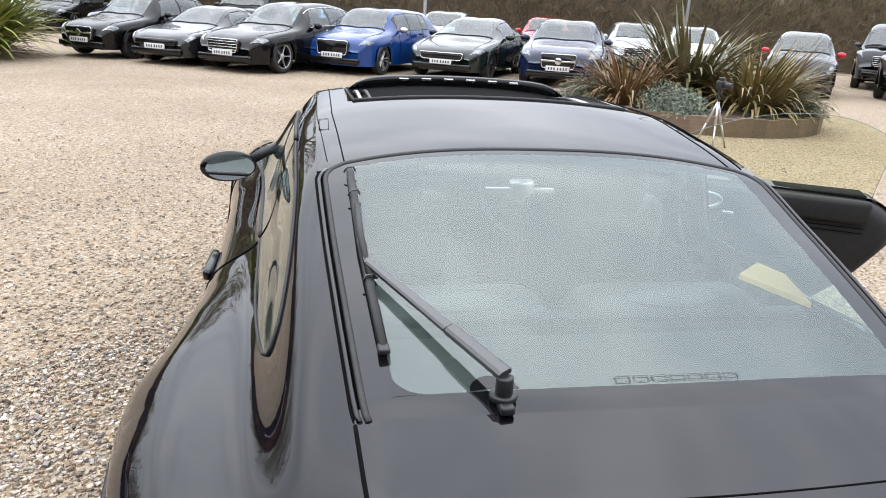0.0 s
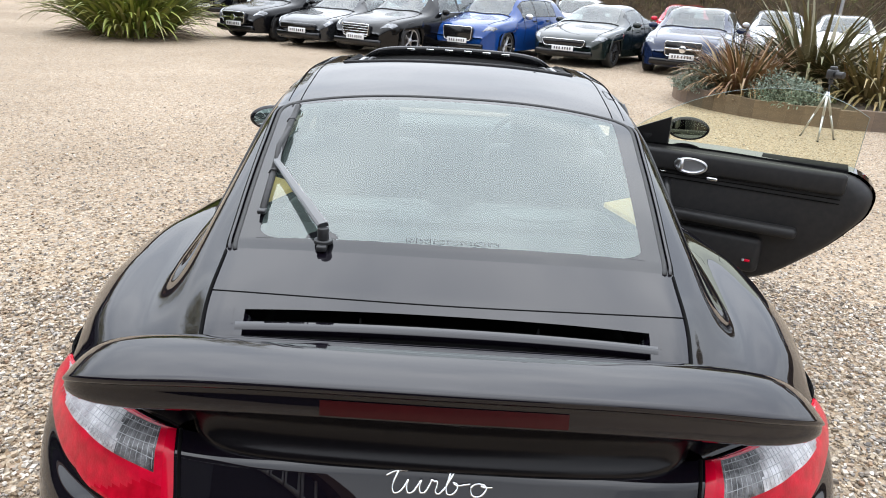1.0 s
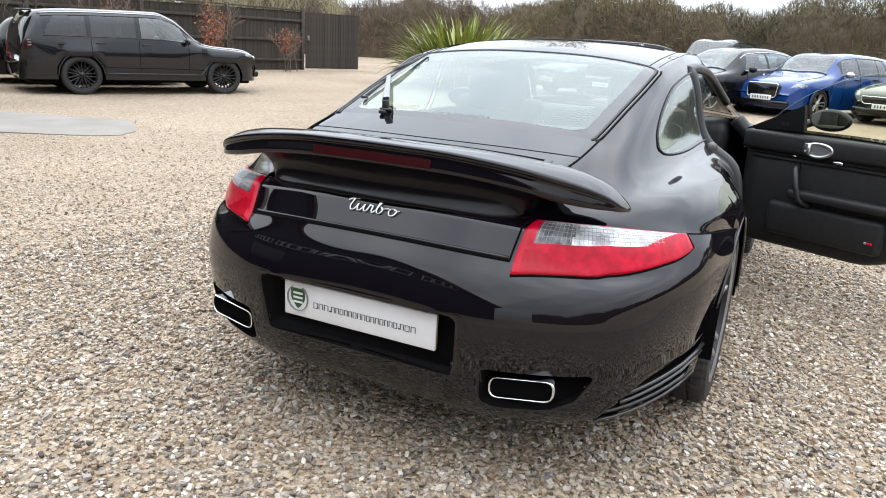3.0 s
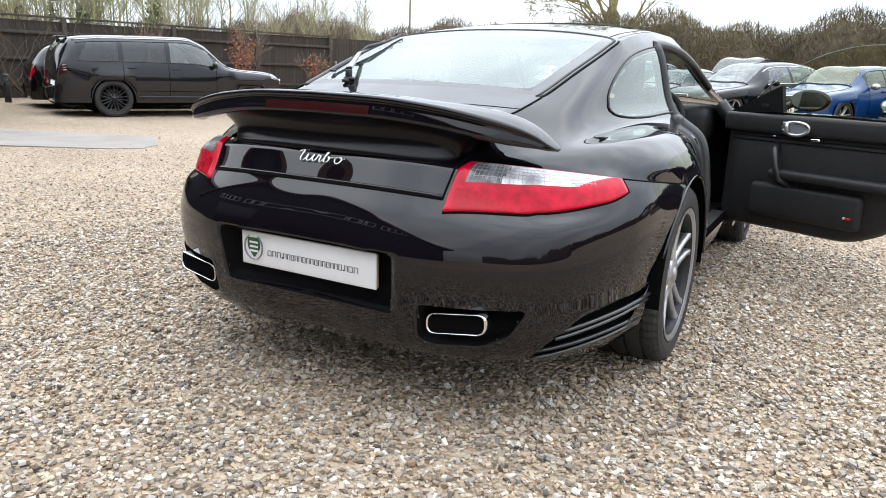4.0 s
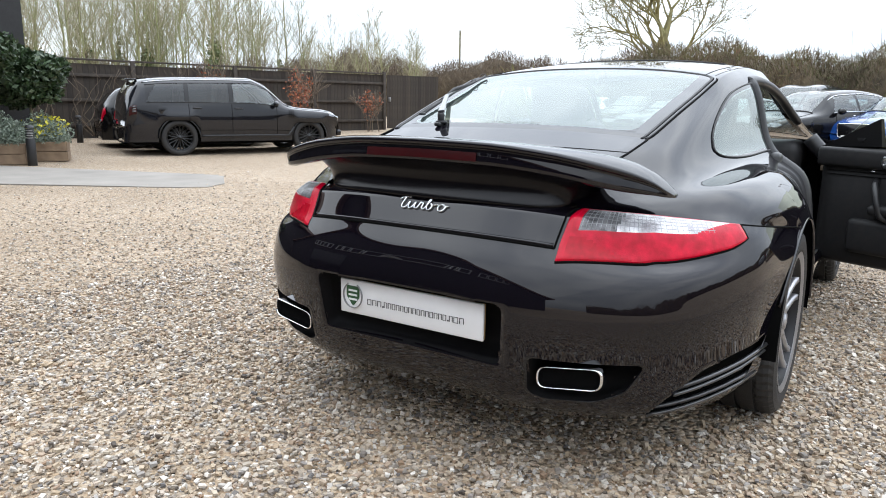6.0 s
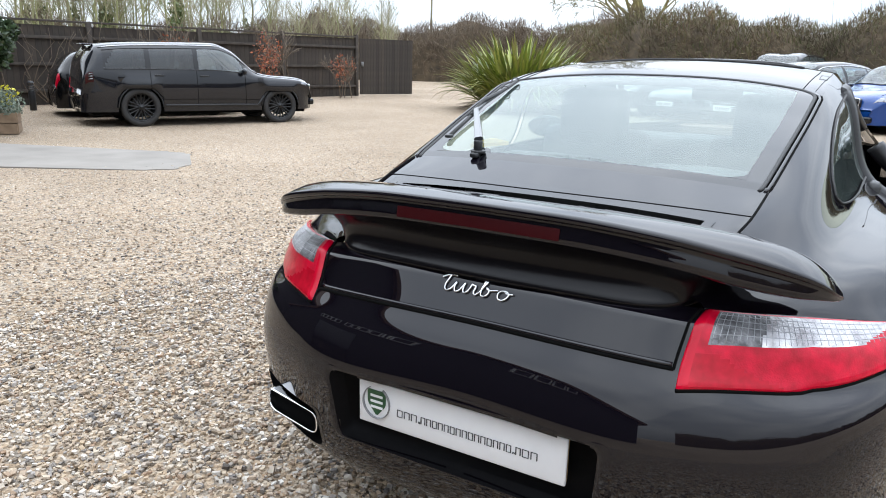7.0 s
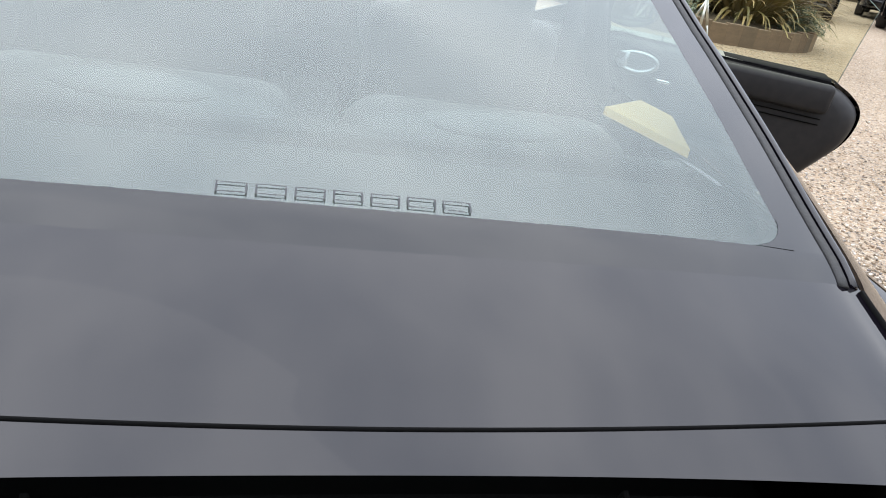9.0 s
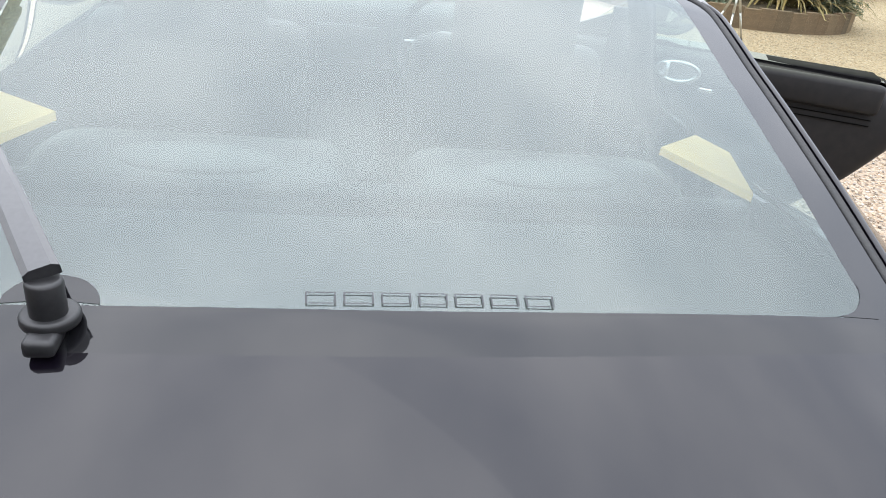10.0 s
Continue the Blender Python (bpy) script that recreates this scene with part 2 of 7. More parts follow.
def cyl_bm(r, h, c=(0, 0, 0), axis="z", seg=24, r2=None, bevel=0.0):
    bm = bmesh.new()
    bmesh.ops.create_cone(bm, cap_ends=True, segments=seg, radius1=r, radius2=r if r2 is None else r2, depth=h)
    if bevel:
        es = [e for e in bm.edges if abs(e.verts[0].co.z - e.verts[1].co.z) < 1e-6 and len(e.link_faces) == 2]
        bmesh.ops.bevel(bm, geom=es, offset=bevel, segments=2, affect="EDGES", profile=0.5)
    if axis == "x":
        bmesh.ops.rotate(bm, matrix=Matrix.Rotation(radians(90), 3, "Y"), verts=bm.verts)
    elif axis == "y":
        bmesh.ops.rotate(bm, matrix=Matrix.Rotation(radians(90), 3, "X"), verts=bm.verts)
    bmesh.ops.translate(bm, vec=c, verts=bm.verts)
    return bm


def tube(points, r, seg=8, closed=False, r_end=None, flat=1.0):
    """Vertices and faces of a tube along points."""
    pts = [Vector(p) for p in points]
    n = len(pts)
    vs, fs = [], []
    prev = None
    for i, p in enumerate(pts):
        if closed:
            d = pts[(i + 1) % n] - pts[i - 1]
        else:
            d = pts[min(i + 1, n - 1)] - pts[max(i - 1, 0)]
        d.normalize()
        if prev is None:
            a = d.cross(Vector((0, 0, 1)))
            if a.length < 1e-3:
                a = d.cross(Vector((1, 0, 0)))
        else:
            a = prev - d * prev.dot(d)
        a.normalize()
        prev = a
        b = d.cross(a)
        rr = r if r_end is None else r + (r_end - r) * i / max(1, n - 1)
        for k in range(seg):
            t = 2 * math.pi * k / seg
            vs.append(p + a * (rr * math.cos(t)) + b * (rr * flat * math.sin(t)))
    m = n if closed else n - 1
    for i in range(m):
        for k in range(seg):
            i2 = (i + 1) % n
            fs.append((i * seg + k, i * seg + (k + 1) % seg, i2 * seg + (k + 1) % seg, i2 * seg + k))
    if not closed:
        fs.append(tuple(reversed(range(seg))))
        fs.append(tuple((n - 1) * seg + k for k in range(seg)))
    return vs, fs


def merge(*pairs):
    V, F = [], []
    for vs, fs in pairs:
        o = len(V)
        V += [tuple(v) for v in vs]
        F += [tuple(i + o for i in f) for f in fs]
    return V, F


def pchip(xs, ys):
    """A monotone cubic through the points; returns a function."""
    xs, ys = np.array(xs, float), np.array(ys, float)
    h = np.diff(xs)
    d = np.diff(ys) / h
    m = np.zeros(len(xs))
    for i in range(1, len(xs) - 1):
        if d[i - 1] * d[i] > 0:
            w1, w2 = 2 * h[i] + h[i - 1], h[i] + 2 * h[i - 1]
            m[i] = (w1 + w2) / (w1 / d[i - 1] + w2 / d[i])
    m[0], m[-1] = d[0], d[-1]

    def f(x):
        x = min(max(x, xs[0]), xs[-1])
        i = min(int(np.searchsorted(xs, x, side="right")) - 1, len(h) - 1)
        t = (x - xs[i]) / h[i]
        return float((1 + 2 * t) * (1 - t) ** 2 * ys[i] + t * (1 - t) ** 2 * h[i] * m[i] + t * t * (3 - 2 * t) * ys[i + 1] + t * t * (t - 1) * h[i] * m[i + 1])
    return f


def catmull(p0, p1, p2, p3, t):
    """Centripetal-like spline between p1 and p2."""
    def tang(a, b, c):
        l1, l2 = max((b - a).length, 1e-5), max((c - b).length, 1e-5)
        return ((b - a) / l1 * l2 + (c - b) / l2 * l1) / (l1 + l2)
    l = (p2 - p1).length
    m1, m2 = tang(p0, p1, p2) * l, tang(p1, p2, p3) * l
    return p1 * ((1 + 2 * t) * (1 - t) ** 2) + m1 * (t * (1 - t) ** 2) + p2 * (t * t * (3 - 2 * t)) + m2 * (t * t * (t - 1))


def ground_z(x, y):
    """The yard's gentle dip beside the fence."""
    return -0.17 * math.exp(-((x + 11.6) ** 2 + (y - 8.2) ** 2) / 40.0)


M_DOORGLASS = glass_mat("door_window_glass", (0.86, 0.88, 0.73), 0.8, 0.0, 1.25)
M_GLASSEDGE = mat("glass_edge", (0.24, 0.30, 0.28), 0.2)
M_BARREL = mat("dark_rim_barrel", (0.018, 0.018, 0.02), 0.5, metal=0.4)
M_DISC = mat("brake_disc_steel", (0.16, 0.155, 0.15), 0.45, metal=0.8, color2=(0.10, 0.09, 0.08), noise_scale=20)

# ---- the black sports coupe in the middle: body surfaces ----
_Y = [-0.884, -0.75, -0.6, -0.46, -0.2, 0.0, 0.25, 0.5, 0.8, 1.1, 1.45, 1.8, 2.15, 2.6, 3.0, 3.3]
_T = [
    [0] * 16, [.832, .910, .954, .997, 1.076, 1.138, 1.212, 1.252, 1.282, 1.288, 1.24, 1.09, .93, .86, .76, .62],
    [.43, .462, .488, .497, .517, .53, .54, .535, .53, .525, .52, .58, .66, .55, .45, .35],
    [.818, .896, .936, .970, 1.052, 1.112, 1.184, 1.221, 1.245, 1.244, 1.19, 1.03, .89, .83, .73, .58],
    [.44, .50, .538, .556, .562, .564, .567, .567, .567, .564, .575, .65, .72, .62, .5, .38],
    [.812, .862, .898, .939, 1.022, 1.083, 1.152, 1.189, 1.209, 1.200, 1.145, .985, .87, .82, .72, .57],
    [.45, .56, .63, .655, .672, .68, .688, .695, .705, .715, .735, .775, .78, .70, .58, .42],
    [.808, .828, .846, .858, .872, .878, .882, .884, .885, .88, .875, .865, .85, .81, .71, .56],
    [.455, .61, .715, .772, .818, .83, .825, .815, .815, .82, .83, .845, .845, .80, .70, .5],
    [.803, .805, .818, .83, .838, .838, .82, .80, .79, .79, .79, .80, .80, .79, .70, .55],
    [.457, .635, .765, .835, .898, .915, .900, .870, .853, .853, .865, .892, .905, .885, .79, .56],
    [.801, .788, .775, .765, .755, .748, .69, .64, .60, .60, .60, .64, .66, .64, .60, .50],
]
_F = [pchip(_Y, r) for r in _T]
_L0Y = [-.884, -.77, -.56, -.13]
_seam_x, _seam_z = pchip(_L0Y, [.459, .62, .812, .918]), pchip(_L0Y, [.798, .783, .748, .692])


def sill(y):
    """The lower edge of the upper body."""
    if y < -0.13:
        return _seam_x(y), _seam_z(y)
    if abs(y) < 0.37:
        return 0.927 - 0.01 * abs(y), 0.335 + math.sqrt(0.37 ** 2 - y * y)
    if abs(y - 2.35) < 0.352:
        return 0.905, 0.33 + math.sqrt(0.352 ** 2 - (y - 2.35) ** 2)
    return (0.86 if y < 2 else _F[10](y) - 0.02), 0.205


def section(y):
    c = [Vector((_F[2 * k](y), y, _F[2 * k + 1](y))) for k in range(6)]
    sx, sz = sill(y)
    return c + [Vector((sx, y, sz))]


def surf(y, s, off=0.0):
    """A point of the upper body; s runs from the middle (0) to the lower edge (6), negative on the left."""
    sg, a = (1, s) if s >= 0 else (-1, -s)
    c = section(y)
    i = min(int(a), 5)
    p0 = c[i - 1] if i > 0 else Vector((-c[1].x, y, c[1].z))
    p3 = c[i + 2] if i < 5 else c[6] * 2 - c[5]
    if i == 0:
        p = Vector((c[1].x * a, y, c[0].z + (c[1].z - c[0].z) * a ** 2.3))
    else:
        p = catmull(p0, c[i], c[i + 1], p3, a - i)
    p.x *= sg
    if off:
        e = 0.004
        du = surf(y + e, s) - surf(y - e, s)
        dv = surf(y, s + e) - surf(y, s - e)
        n = du.cross(dv)
        n = n if n.length > 1e-12 else Vector((0, 0, 1))
        n.normalize()
        if n.z < 0 and a < 5 or (a >= 5 and n.x * sg < 0):
            n = -n
        p = p + n * off
    return p


_B = [
    [(0, -.884, .832), (.459, -.884, .798), (.62, -.77, .783), (.812, -.56, .748), (.918, -.13, .692)],
    [(0, -.954, .788), (.447, -.931, .779), (.645, -.825, .745), (.832, -.565, .722), (.922, -.158, .67)],
    [(0, -1.001, .708), (.438, -.979, .699), (.665, -.86, .664), (.850, -.57, .685), (.924, -.198, .65)],
    [(0, -1.038, .650), (.44, -1.015, .645), (.68, -.882, .642), (.863, -.578, .645), (.922, -.262, .61)],
    [(0, -1.064, .57), (.44, -1.045, .56), (.70, -.905, .555), (.868, -.595, .55), (.912, -.330, .55)],
    [(0, -1.050, .43), (.44, -1.035, .42), (.70, -.90, .42), (.856, -.60, .42), (.892, -.398, .42)],
    [(0, -1.000, .265), (.45, -.985, .262), (.68, -.86, .255), (.825, -.605, .255), (.862, -.425, .245)],
    [(0, -.940, .205), (.45, -.915, .205), (.65, -.80, .205), (.79, -.58, .21), (.83, -.415, .21)],
]
_B = [[Vector(p) for p in r] for r in _B]


def _along(row, a):
    i = min(int(a), 3)
    p0 = row[i - 1] if i > 0 else Vector((-row[1].x, row[1].y, row[1].z))
    p3 = row[i + 2] if i < 3 else row[4] * 2 - row[3]
    return catmull(p0, row[i], row[i + 1], p3, a - i)


def tail(l, s, off=0.0):
    """A point of the rear bumper and lid face; l from the deck (0) down to the lip (7), s from the middle (0) to the arch (4)."""
    sg, a = (1, s) if s >= 0 else (-1, -s)
    i = min(int(l), 6)
    q = [_along(_B[min(max(k, 0), 7)], a) for k in (i - 1, i, i + 1, i + 2)]
    if i == 0:
        q[0] = q[1] + Vector((0, 0.08, 0.02)) * max(0.0, 1 - a)+ (q[1] - q[2]) * min(1.0, a)
    if i in (1, 2):
        # the lid and the bumper below it each start straight at the gap
        q[0] = q[0].lerp(q[1] * 2 - q[2], min(1.0, max(0.0, (1.35 - a) / .35)))
    if i == 6:
        q[3] = q[2] * 2 - q[1]
    p = catmull(q[0], q[1], q[2], q[3], l - i)
    p.x *= sg
    if off:
        e = 0.01
        l0, l1 = max(l - e, 0), min(l + e, 7)
        n = (tail(l1, s) - tail(l0, s)).cross(tail(l, s + e) - tail(l, s - e))
        n.normalize()
        if n.y > 0 and n.x * sg < 0.3 or n.x * sg < -0.3:
            n = -n
        p = p + n * off
    return p


_cloud = [(tail(l / 20, s / 25), l / 20, s / 25) for l in range(141) for s in range(101)]
_cxz = np.array([(c[0].x, c[0].z) for c in _cloud])


def tail_at(x, z, off=0.0):
    """The point of the bumper's face at x and height z."""
    d = ((_cxz - (abs(x), z)) ** 2).sum(1)
    k = np.argsort(d)[:4]
    w = 1 / (d[k] + 1e-7)
    l = sum(_cloud[i][1] * v for i, v in zip(k, w)) / w.sum()
    s = sum(_cloud[i][2] * v for i, v in zip(k, w)) / w.sum()
    for _ in range(3):
        p, e = tail(l, s), 0.002
        pl, ps = tail(min(l + e, 7), s), tail(l, s + e)
        a, b, c, d = (pl.x - p.x) / e, (ps.x - p.x) / e, (pl.z - p.z) / e, (ps.z - p.z) / e
        q = a * d - b * c
        if abs(q) < 1e-7:
            break
        ex, ez = abs(x) - p.x, z - p.z
        l = min(max(l + max(-.05, min(.05, (d * ex - b * ez) / q)), 0.0), 7.0)
        s = min(max(s + max(-.05, min(.05, (a * ez - c * ex) / q)), 0.0), 4.0)
    return tail(l, s if x >= 0 else -s, off)


def inside(poly, x, z):
    r = False
    n = len(poly)
    for i in range(n):
        (x1, z1), (x2, z2) = poly[i], poly[i - 1]
        if (z1 > z) != (z2 > z) and x < (x2 - x1) * (z - z1) / (z2 - z1) + x1:
            r = not r
    return r


def round_poly(pts, r, n=5):
    out = []
    m = len(pts)
    for i in range(m):
        p, a, b = Vector(pts[i]), Vector(pts[i - 1]), Vector(pts[(i + 1) % m])
        u, v = (a - p), (b - p)
        k = min(r, u.length * 0.45, v.length * 0.45)
        u, v = p + u.normalized() * k, p + v.normalized() * k
        for t in range(n + 1):
            t /= n
            out.append(tuple(u * (1 - t) ** 2 + p * (2 * t * (1 - t)) + v * t * t))
    return out


# openings in the bumper, right half, as outlines in x and z
EXH = round_poly([(.392, .41), (.387, .30), (.43, .285), (.56, .288), (.635, .325), (.678, .402), (.66, .412)], .022)
VENT = round_poly([(.665, .243), (.858, .270), (.893, .402), (.79, .378), (.715, .30)], .018)
PLATE = round_poly([(-.335, .548), (.335, .548), (.32, .365), (-.32, .365)], .03)

car = thing("sports_coupe", "gloss black sports coupe with rear wing, driver's door open", "car", pose(0, -1, 0, 0, 0, -.87) @ pose(0, 1, 0))


def grid_faces(nu, nv, keep=None):
    fs = []
    for i in range(nu - 1):
        for j in range(nv - 1):
            if keep is None or keep(i, j):
                fs.append((i * nv + j, i * nv + j + 1, (i + 1) * nv + j + 1, (i + 1) * nv + j))
    return fs


def rear_glass_y(s):
    """The lower and upper edge of the rear window."""
    a = abs(s)
    return -0.455 - 0.032 * (1 - a * a), 0.225 + 0.072 * (1 - a ** 3)


def side_glass(y):
    """The side window's upper and lower s at y, or None."""
    if y < -0.15 or y > 1.78:
        return None
    k = min(1.0, max(0.0, (y + 0.15) / 0.46))
    k = math.sqrt(max(0.0, 1 - (1 - k) ** 2))
    mid = 2.62
    up = mid - (mid - 2.10) * k
    lo = mid + (2.95 - mid) * k
    if y > 1.25:
        up += (y - 1.25) / 0.53 * (2.9 - 2.1)
    return up, min(lo, 2.95) if up < 2.9 else up


_ys = sorted(set([round(-0.884 + 0.0205 * k, 4) for k in range(205)] + [-0.662, -0.699, -0.718, -0.757, -0.605, -0.13, 0.36, 0.369, 0.3705, 1.997, 1.999, 2.7015, 2.703, 0.64, 1.74, 0.62, 1.72, 3.3]))
_ys = [y for y in _ys if y <= 3.3]
_ss = [k / 12 for k in range(-72, 73)]
_SLOT_S = 0.86
SUNROOF = (0.80, 1.36, 0.80)


def body_keep(i, j):
    y, s = (_ys[i] + _ys[i + 1]) / 2, (_ss[j] + _ss[j + 1]) / 2
    a = abs(s)
    lo, hi = rear_glass_y(min(1, a))
    if a < 1 and lo + 0.02 < y < hi - 0.02:
        return False
    if a < _SLOT_S and -0.757 < y < -0.662 and not (-0.718 < y < -0.699):
        return False
    if a < SUNROOF[2] and SUNROOF[0] < y < SUNROOF[1]:
        return False
    if a < 0.98 and 1.50 < y < 2.10:
        return False
    g = side_glass(y)
    if g and g[0] + 0.06 < a < g[1] - 0.04:
        return False
    if s > 2.05 and 0.63 < y < 1.74:
        return False
    return True


_V = [surf(y, s) for y in _ys for s in _ss]
obj("body", _V, grid_faces(len(_ys), len(_ss), body_keep), M_BLACK, car, "gloss black painted bodywork")

_ls = [k / 12 for k in range(0, 85)]
_ts = [k / 20 for k in range(-80, 81)]


def tail_keep(i, j):
    p = tail((_ls[i] + _ls[i + 1]) / 2, (_ts[j] + _ts[j + 1]) / 2)
    x, z = abs(p.x), p.z
    return not (inside(EXH, x, z) or inside(VENT, x, z) or inside(PLATE, x, z))


_V = [tail(l, s) for l in _ls for s in _ts]
obj("rear_bumper", _V, [tuple(reversed(f)) for f in grid_faces(len(_ls), len(_ts), tail_keep)], M_BLACK, car, "gloss black rear bumper and engine lid face")


def recess(name, poly, depth, sg, mrim, mwall, rim=0.010, shrink=0.93):
    cx = sum(p[0] for p in poly) / len(poly)
    cz = sum(p[1] for p in poly) / len(poly)
    V, n = [], len(poly)
    for k, (x, z) in enumerate(poly):
        d = Vector((x - cx, z - cz)).normalized()
        o = tail_at(sg * (x + d.x * rim), z + d.y * rim, 0.0005)
        i = tail_at(sg * (x - d.x * 0.004), z - d.y * 0.004, 0.003)
        V.append(o)
        V.append(i)
        b = tail_at(sg * (cx + (x - cx) * shrink), cz + (z - cz) * shrink)
        V.append(Vector((b.x, b.y + depth, b.z)))
    F, mi = [], []
    for k in range(n):
        k2 = (k + 1) % n
        F += [(3 * k, 3 * k2, 3 * k2 + 1, 3 * k + 1), (3 * k + 1, 3 * k2 + 1, 3 * k2 + 2, 3 * k + 2)]
        mi += [0, 1]
    F.append(tuple(3 * k + 2 for k in range(n)))
    mi.append(1)
    return obj(name, V, F, None, car, "black recess", mats=[mrim, mwall], face_mats=mi)


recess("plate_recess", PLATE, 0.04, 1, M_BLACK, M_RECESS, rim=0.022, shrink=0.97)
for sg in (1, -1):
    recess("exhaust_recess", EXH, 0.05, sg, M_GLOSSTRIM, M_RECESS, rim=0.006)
    # vent walls are near-black in place of the opening's deep shade
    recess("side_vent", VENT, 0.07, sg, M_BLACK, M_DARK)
    # vent fins with bright lower edges
    for k, (a, b) in enumerate((((.735, .312), (.893, .348)), ((.672, .246), (.875, .288)))):
        pts = []
        for t in range(9):
            t /= 8
            x, z = a[0] + (b[0] - a[0]) * t, a[1] + (b[1] - a[1]) * t
            pts.append(tail_at(sg * x, z, 0.003))
        up = [p + Vector((0, 0.02, 0.014)) for p in pts]
        V, F = merge(tube(pts, 0.005, 6), tube(up, 0.007, 6))
        obj("vent_fin", V, F, M_WIPER, car, "black vent fin")
    # exhaust tip
    loop_o = []
    for x, z in round_poly([(.413, .392), (.413, .330), (.597, .330), (.597, .392)], .034, 7):
        loop_o.append((sg * x, z))
    tip = []
    V, F = [], []
    n = len(loop_o)
    cx, cz = sg * .505, .361
    prof = [(1.0, 0.014), (1.0, -0.012), (0.985, -0.018), (0.955, -0.02), (0.93, -0.014), (0.91, 0.10)]
    y0 = tail_at(.505, .361).y
    for sc, dy in prof:
        for x, z in loop_o:
            dx, dz = x - cx, z - cz
            l = math.hypot(dx, dz)
            g = (1 - sc) * 0.1
            V.append((x - dx / l * g, y0 + dy + 0.012 * abs(x - cx) / .09 * (1 if abs(x) > abs(cx) else 0), z - dz / l * g + (abs(x) - .505) * 0.13))
    F = [(i * n + k, i * n + (k + 1) % n, (i + 1) * n + (k + 1) % n, (i + 1) * n + k) for i in range(len(prof) - 1) for k in range(n)]
    ex = obj("exhaust_tip", V, F, M_CHROME, car, "chrome oval exhaust tip")
    # near-black sheet across the pipe stands for the shade inside it
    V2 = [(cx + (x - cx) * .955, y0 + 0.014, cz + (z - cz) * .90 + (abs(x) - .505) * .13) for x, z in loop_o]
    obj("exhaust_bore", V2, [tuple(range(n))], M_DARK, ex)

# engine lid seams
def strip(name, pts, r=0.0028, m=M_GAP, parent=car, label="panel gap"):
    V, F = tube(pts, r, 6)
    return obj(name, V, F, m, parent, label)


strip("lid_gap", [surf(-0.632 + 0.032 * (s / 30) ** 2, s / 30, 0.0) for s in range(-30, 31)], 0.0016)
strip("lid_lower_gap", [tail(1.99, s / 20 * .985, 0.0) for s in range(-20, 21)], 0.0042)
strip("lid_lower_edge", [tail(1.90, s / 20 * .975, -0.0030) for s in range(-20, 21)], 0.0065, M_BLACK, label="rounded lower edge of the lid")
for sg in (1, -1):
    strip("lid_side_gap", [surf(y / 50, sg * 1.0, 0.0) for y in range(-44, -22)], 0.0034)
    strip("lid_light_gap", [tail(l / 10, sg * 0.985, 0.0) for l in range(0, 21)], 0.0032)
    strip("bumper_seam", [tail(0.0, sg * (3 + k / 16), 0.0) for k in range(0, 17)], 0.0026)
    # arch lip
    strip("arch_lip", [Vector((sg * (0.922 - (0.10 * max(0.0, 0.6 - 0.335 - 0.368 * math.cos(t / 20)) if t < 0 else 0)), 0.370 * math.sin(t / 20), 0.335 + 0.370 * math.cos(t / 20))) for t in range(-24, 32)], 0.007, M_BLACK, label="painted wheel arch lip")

# slots of the engine lid: near-black sheet painted as the shade below, and slat
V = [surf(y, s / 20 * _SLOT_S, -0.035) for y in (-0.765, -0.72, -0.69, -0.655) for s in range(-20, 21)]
obj("lid_cavity", V, grid_faces(4, 41), M_DARK, car, "near-black sheet for the shade below the lid grille")
for y0, y1 in ((-0.699, -0.718),):
    V = [surf(y, s / 20 * (_SLOT_S + .005), o) for y, o in ((y0 + .003, -0.014), (y0 + .0022, -.002), (y0 + .0006, .0008), (y1 - .0006, .0008), (y1 - .0022, -.002), (y1 - .003, -.014)) for s in range(-20, 21)]
    obj("lid_slat", V, grid_faces(6, 41), M_BLACK, car, "gloss black grille slat")
for s in (-.36, .38):
    for y0, y1 in ((-0.757, -0.718), (-0.699, -0.662)):
        V = [surf(y, s + d, o) for y in (y0, y1) for d, o in ((-.008, -.034), (-.004, -.016), (.004, -.016), (.008, -.034))]
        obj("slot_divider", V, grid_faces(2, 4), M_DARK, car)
for sg in (1, -1):
    for y0, y1 in ((-0.757, -0.718), (-0.699, -0.662)):
        V = [surf(y, sg * (_SLOT_S + a), o) for y in (y0 - .004, (y0 + y1) / 2, y1 + .004) for a, o in ((-.05, -.03), (-.02, -0.008), (.02, .0015))]
        obj("slot_end", V, grid_faces(3, 3), M_BLACK, car)


# rear window with black border
def glass_patch(name, pos, na, nb, frit_a, frit_b0, frit_b1, parent, extra=None, mglass=M_GLASS, label=""):
    """pos(a, b) gives a point; a and b run from -1 to 1; the border is opaque black."""
    A = sorted(set([-1 + 2 * k / na for k in range(na + 1)] + [-1 + frit_a, 1 - frit_a]))
    Bs = sorted(set([-1 + 2 * k / nb for k in range(nb + 1)] + [-1 + frit_b0, 1 - frit_b1]))
    V = [pos(a, b) for b in Bs for a in A]
    fg, ff = [], []
    n = len(A)
    for i in range(len(Bs) - 1):
        for j in range(n - 1):
            a, b = (A[j] + A[j + 1]) / 2, (Bs[i] + Bs[i + 1]) / 2
            f = (i * n + j, i * n + j + 1, (i + 1) * n + j + 1, (i + 1) * n + j)
            opaque = abs(a) > 1 - frit_a or b < -1 + frit_b0 or b > 1 - frit_b1 or (extra and extra(a, b))
            (ff if opaque else fg).append(f)
    g = obj(name, V, fg, mglass, parent, label)
    g.visible_shadow = False
    obj("black_border", V, ff, M_FRIT, g, "glossy black ceramic border")
    return g


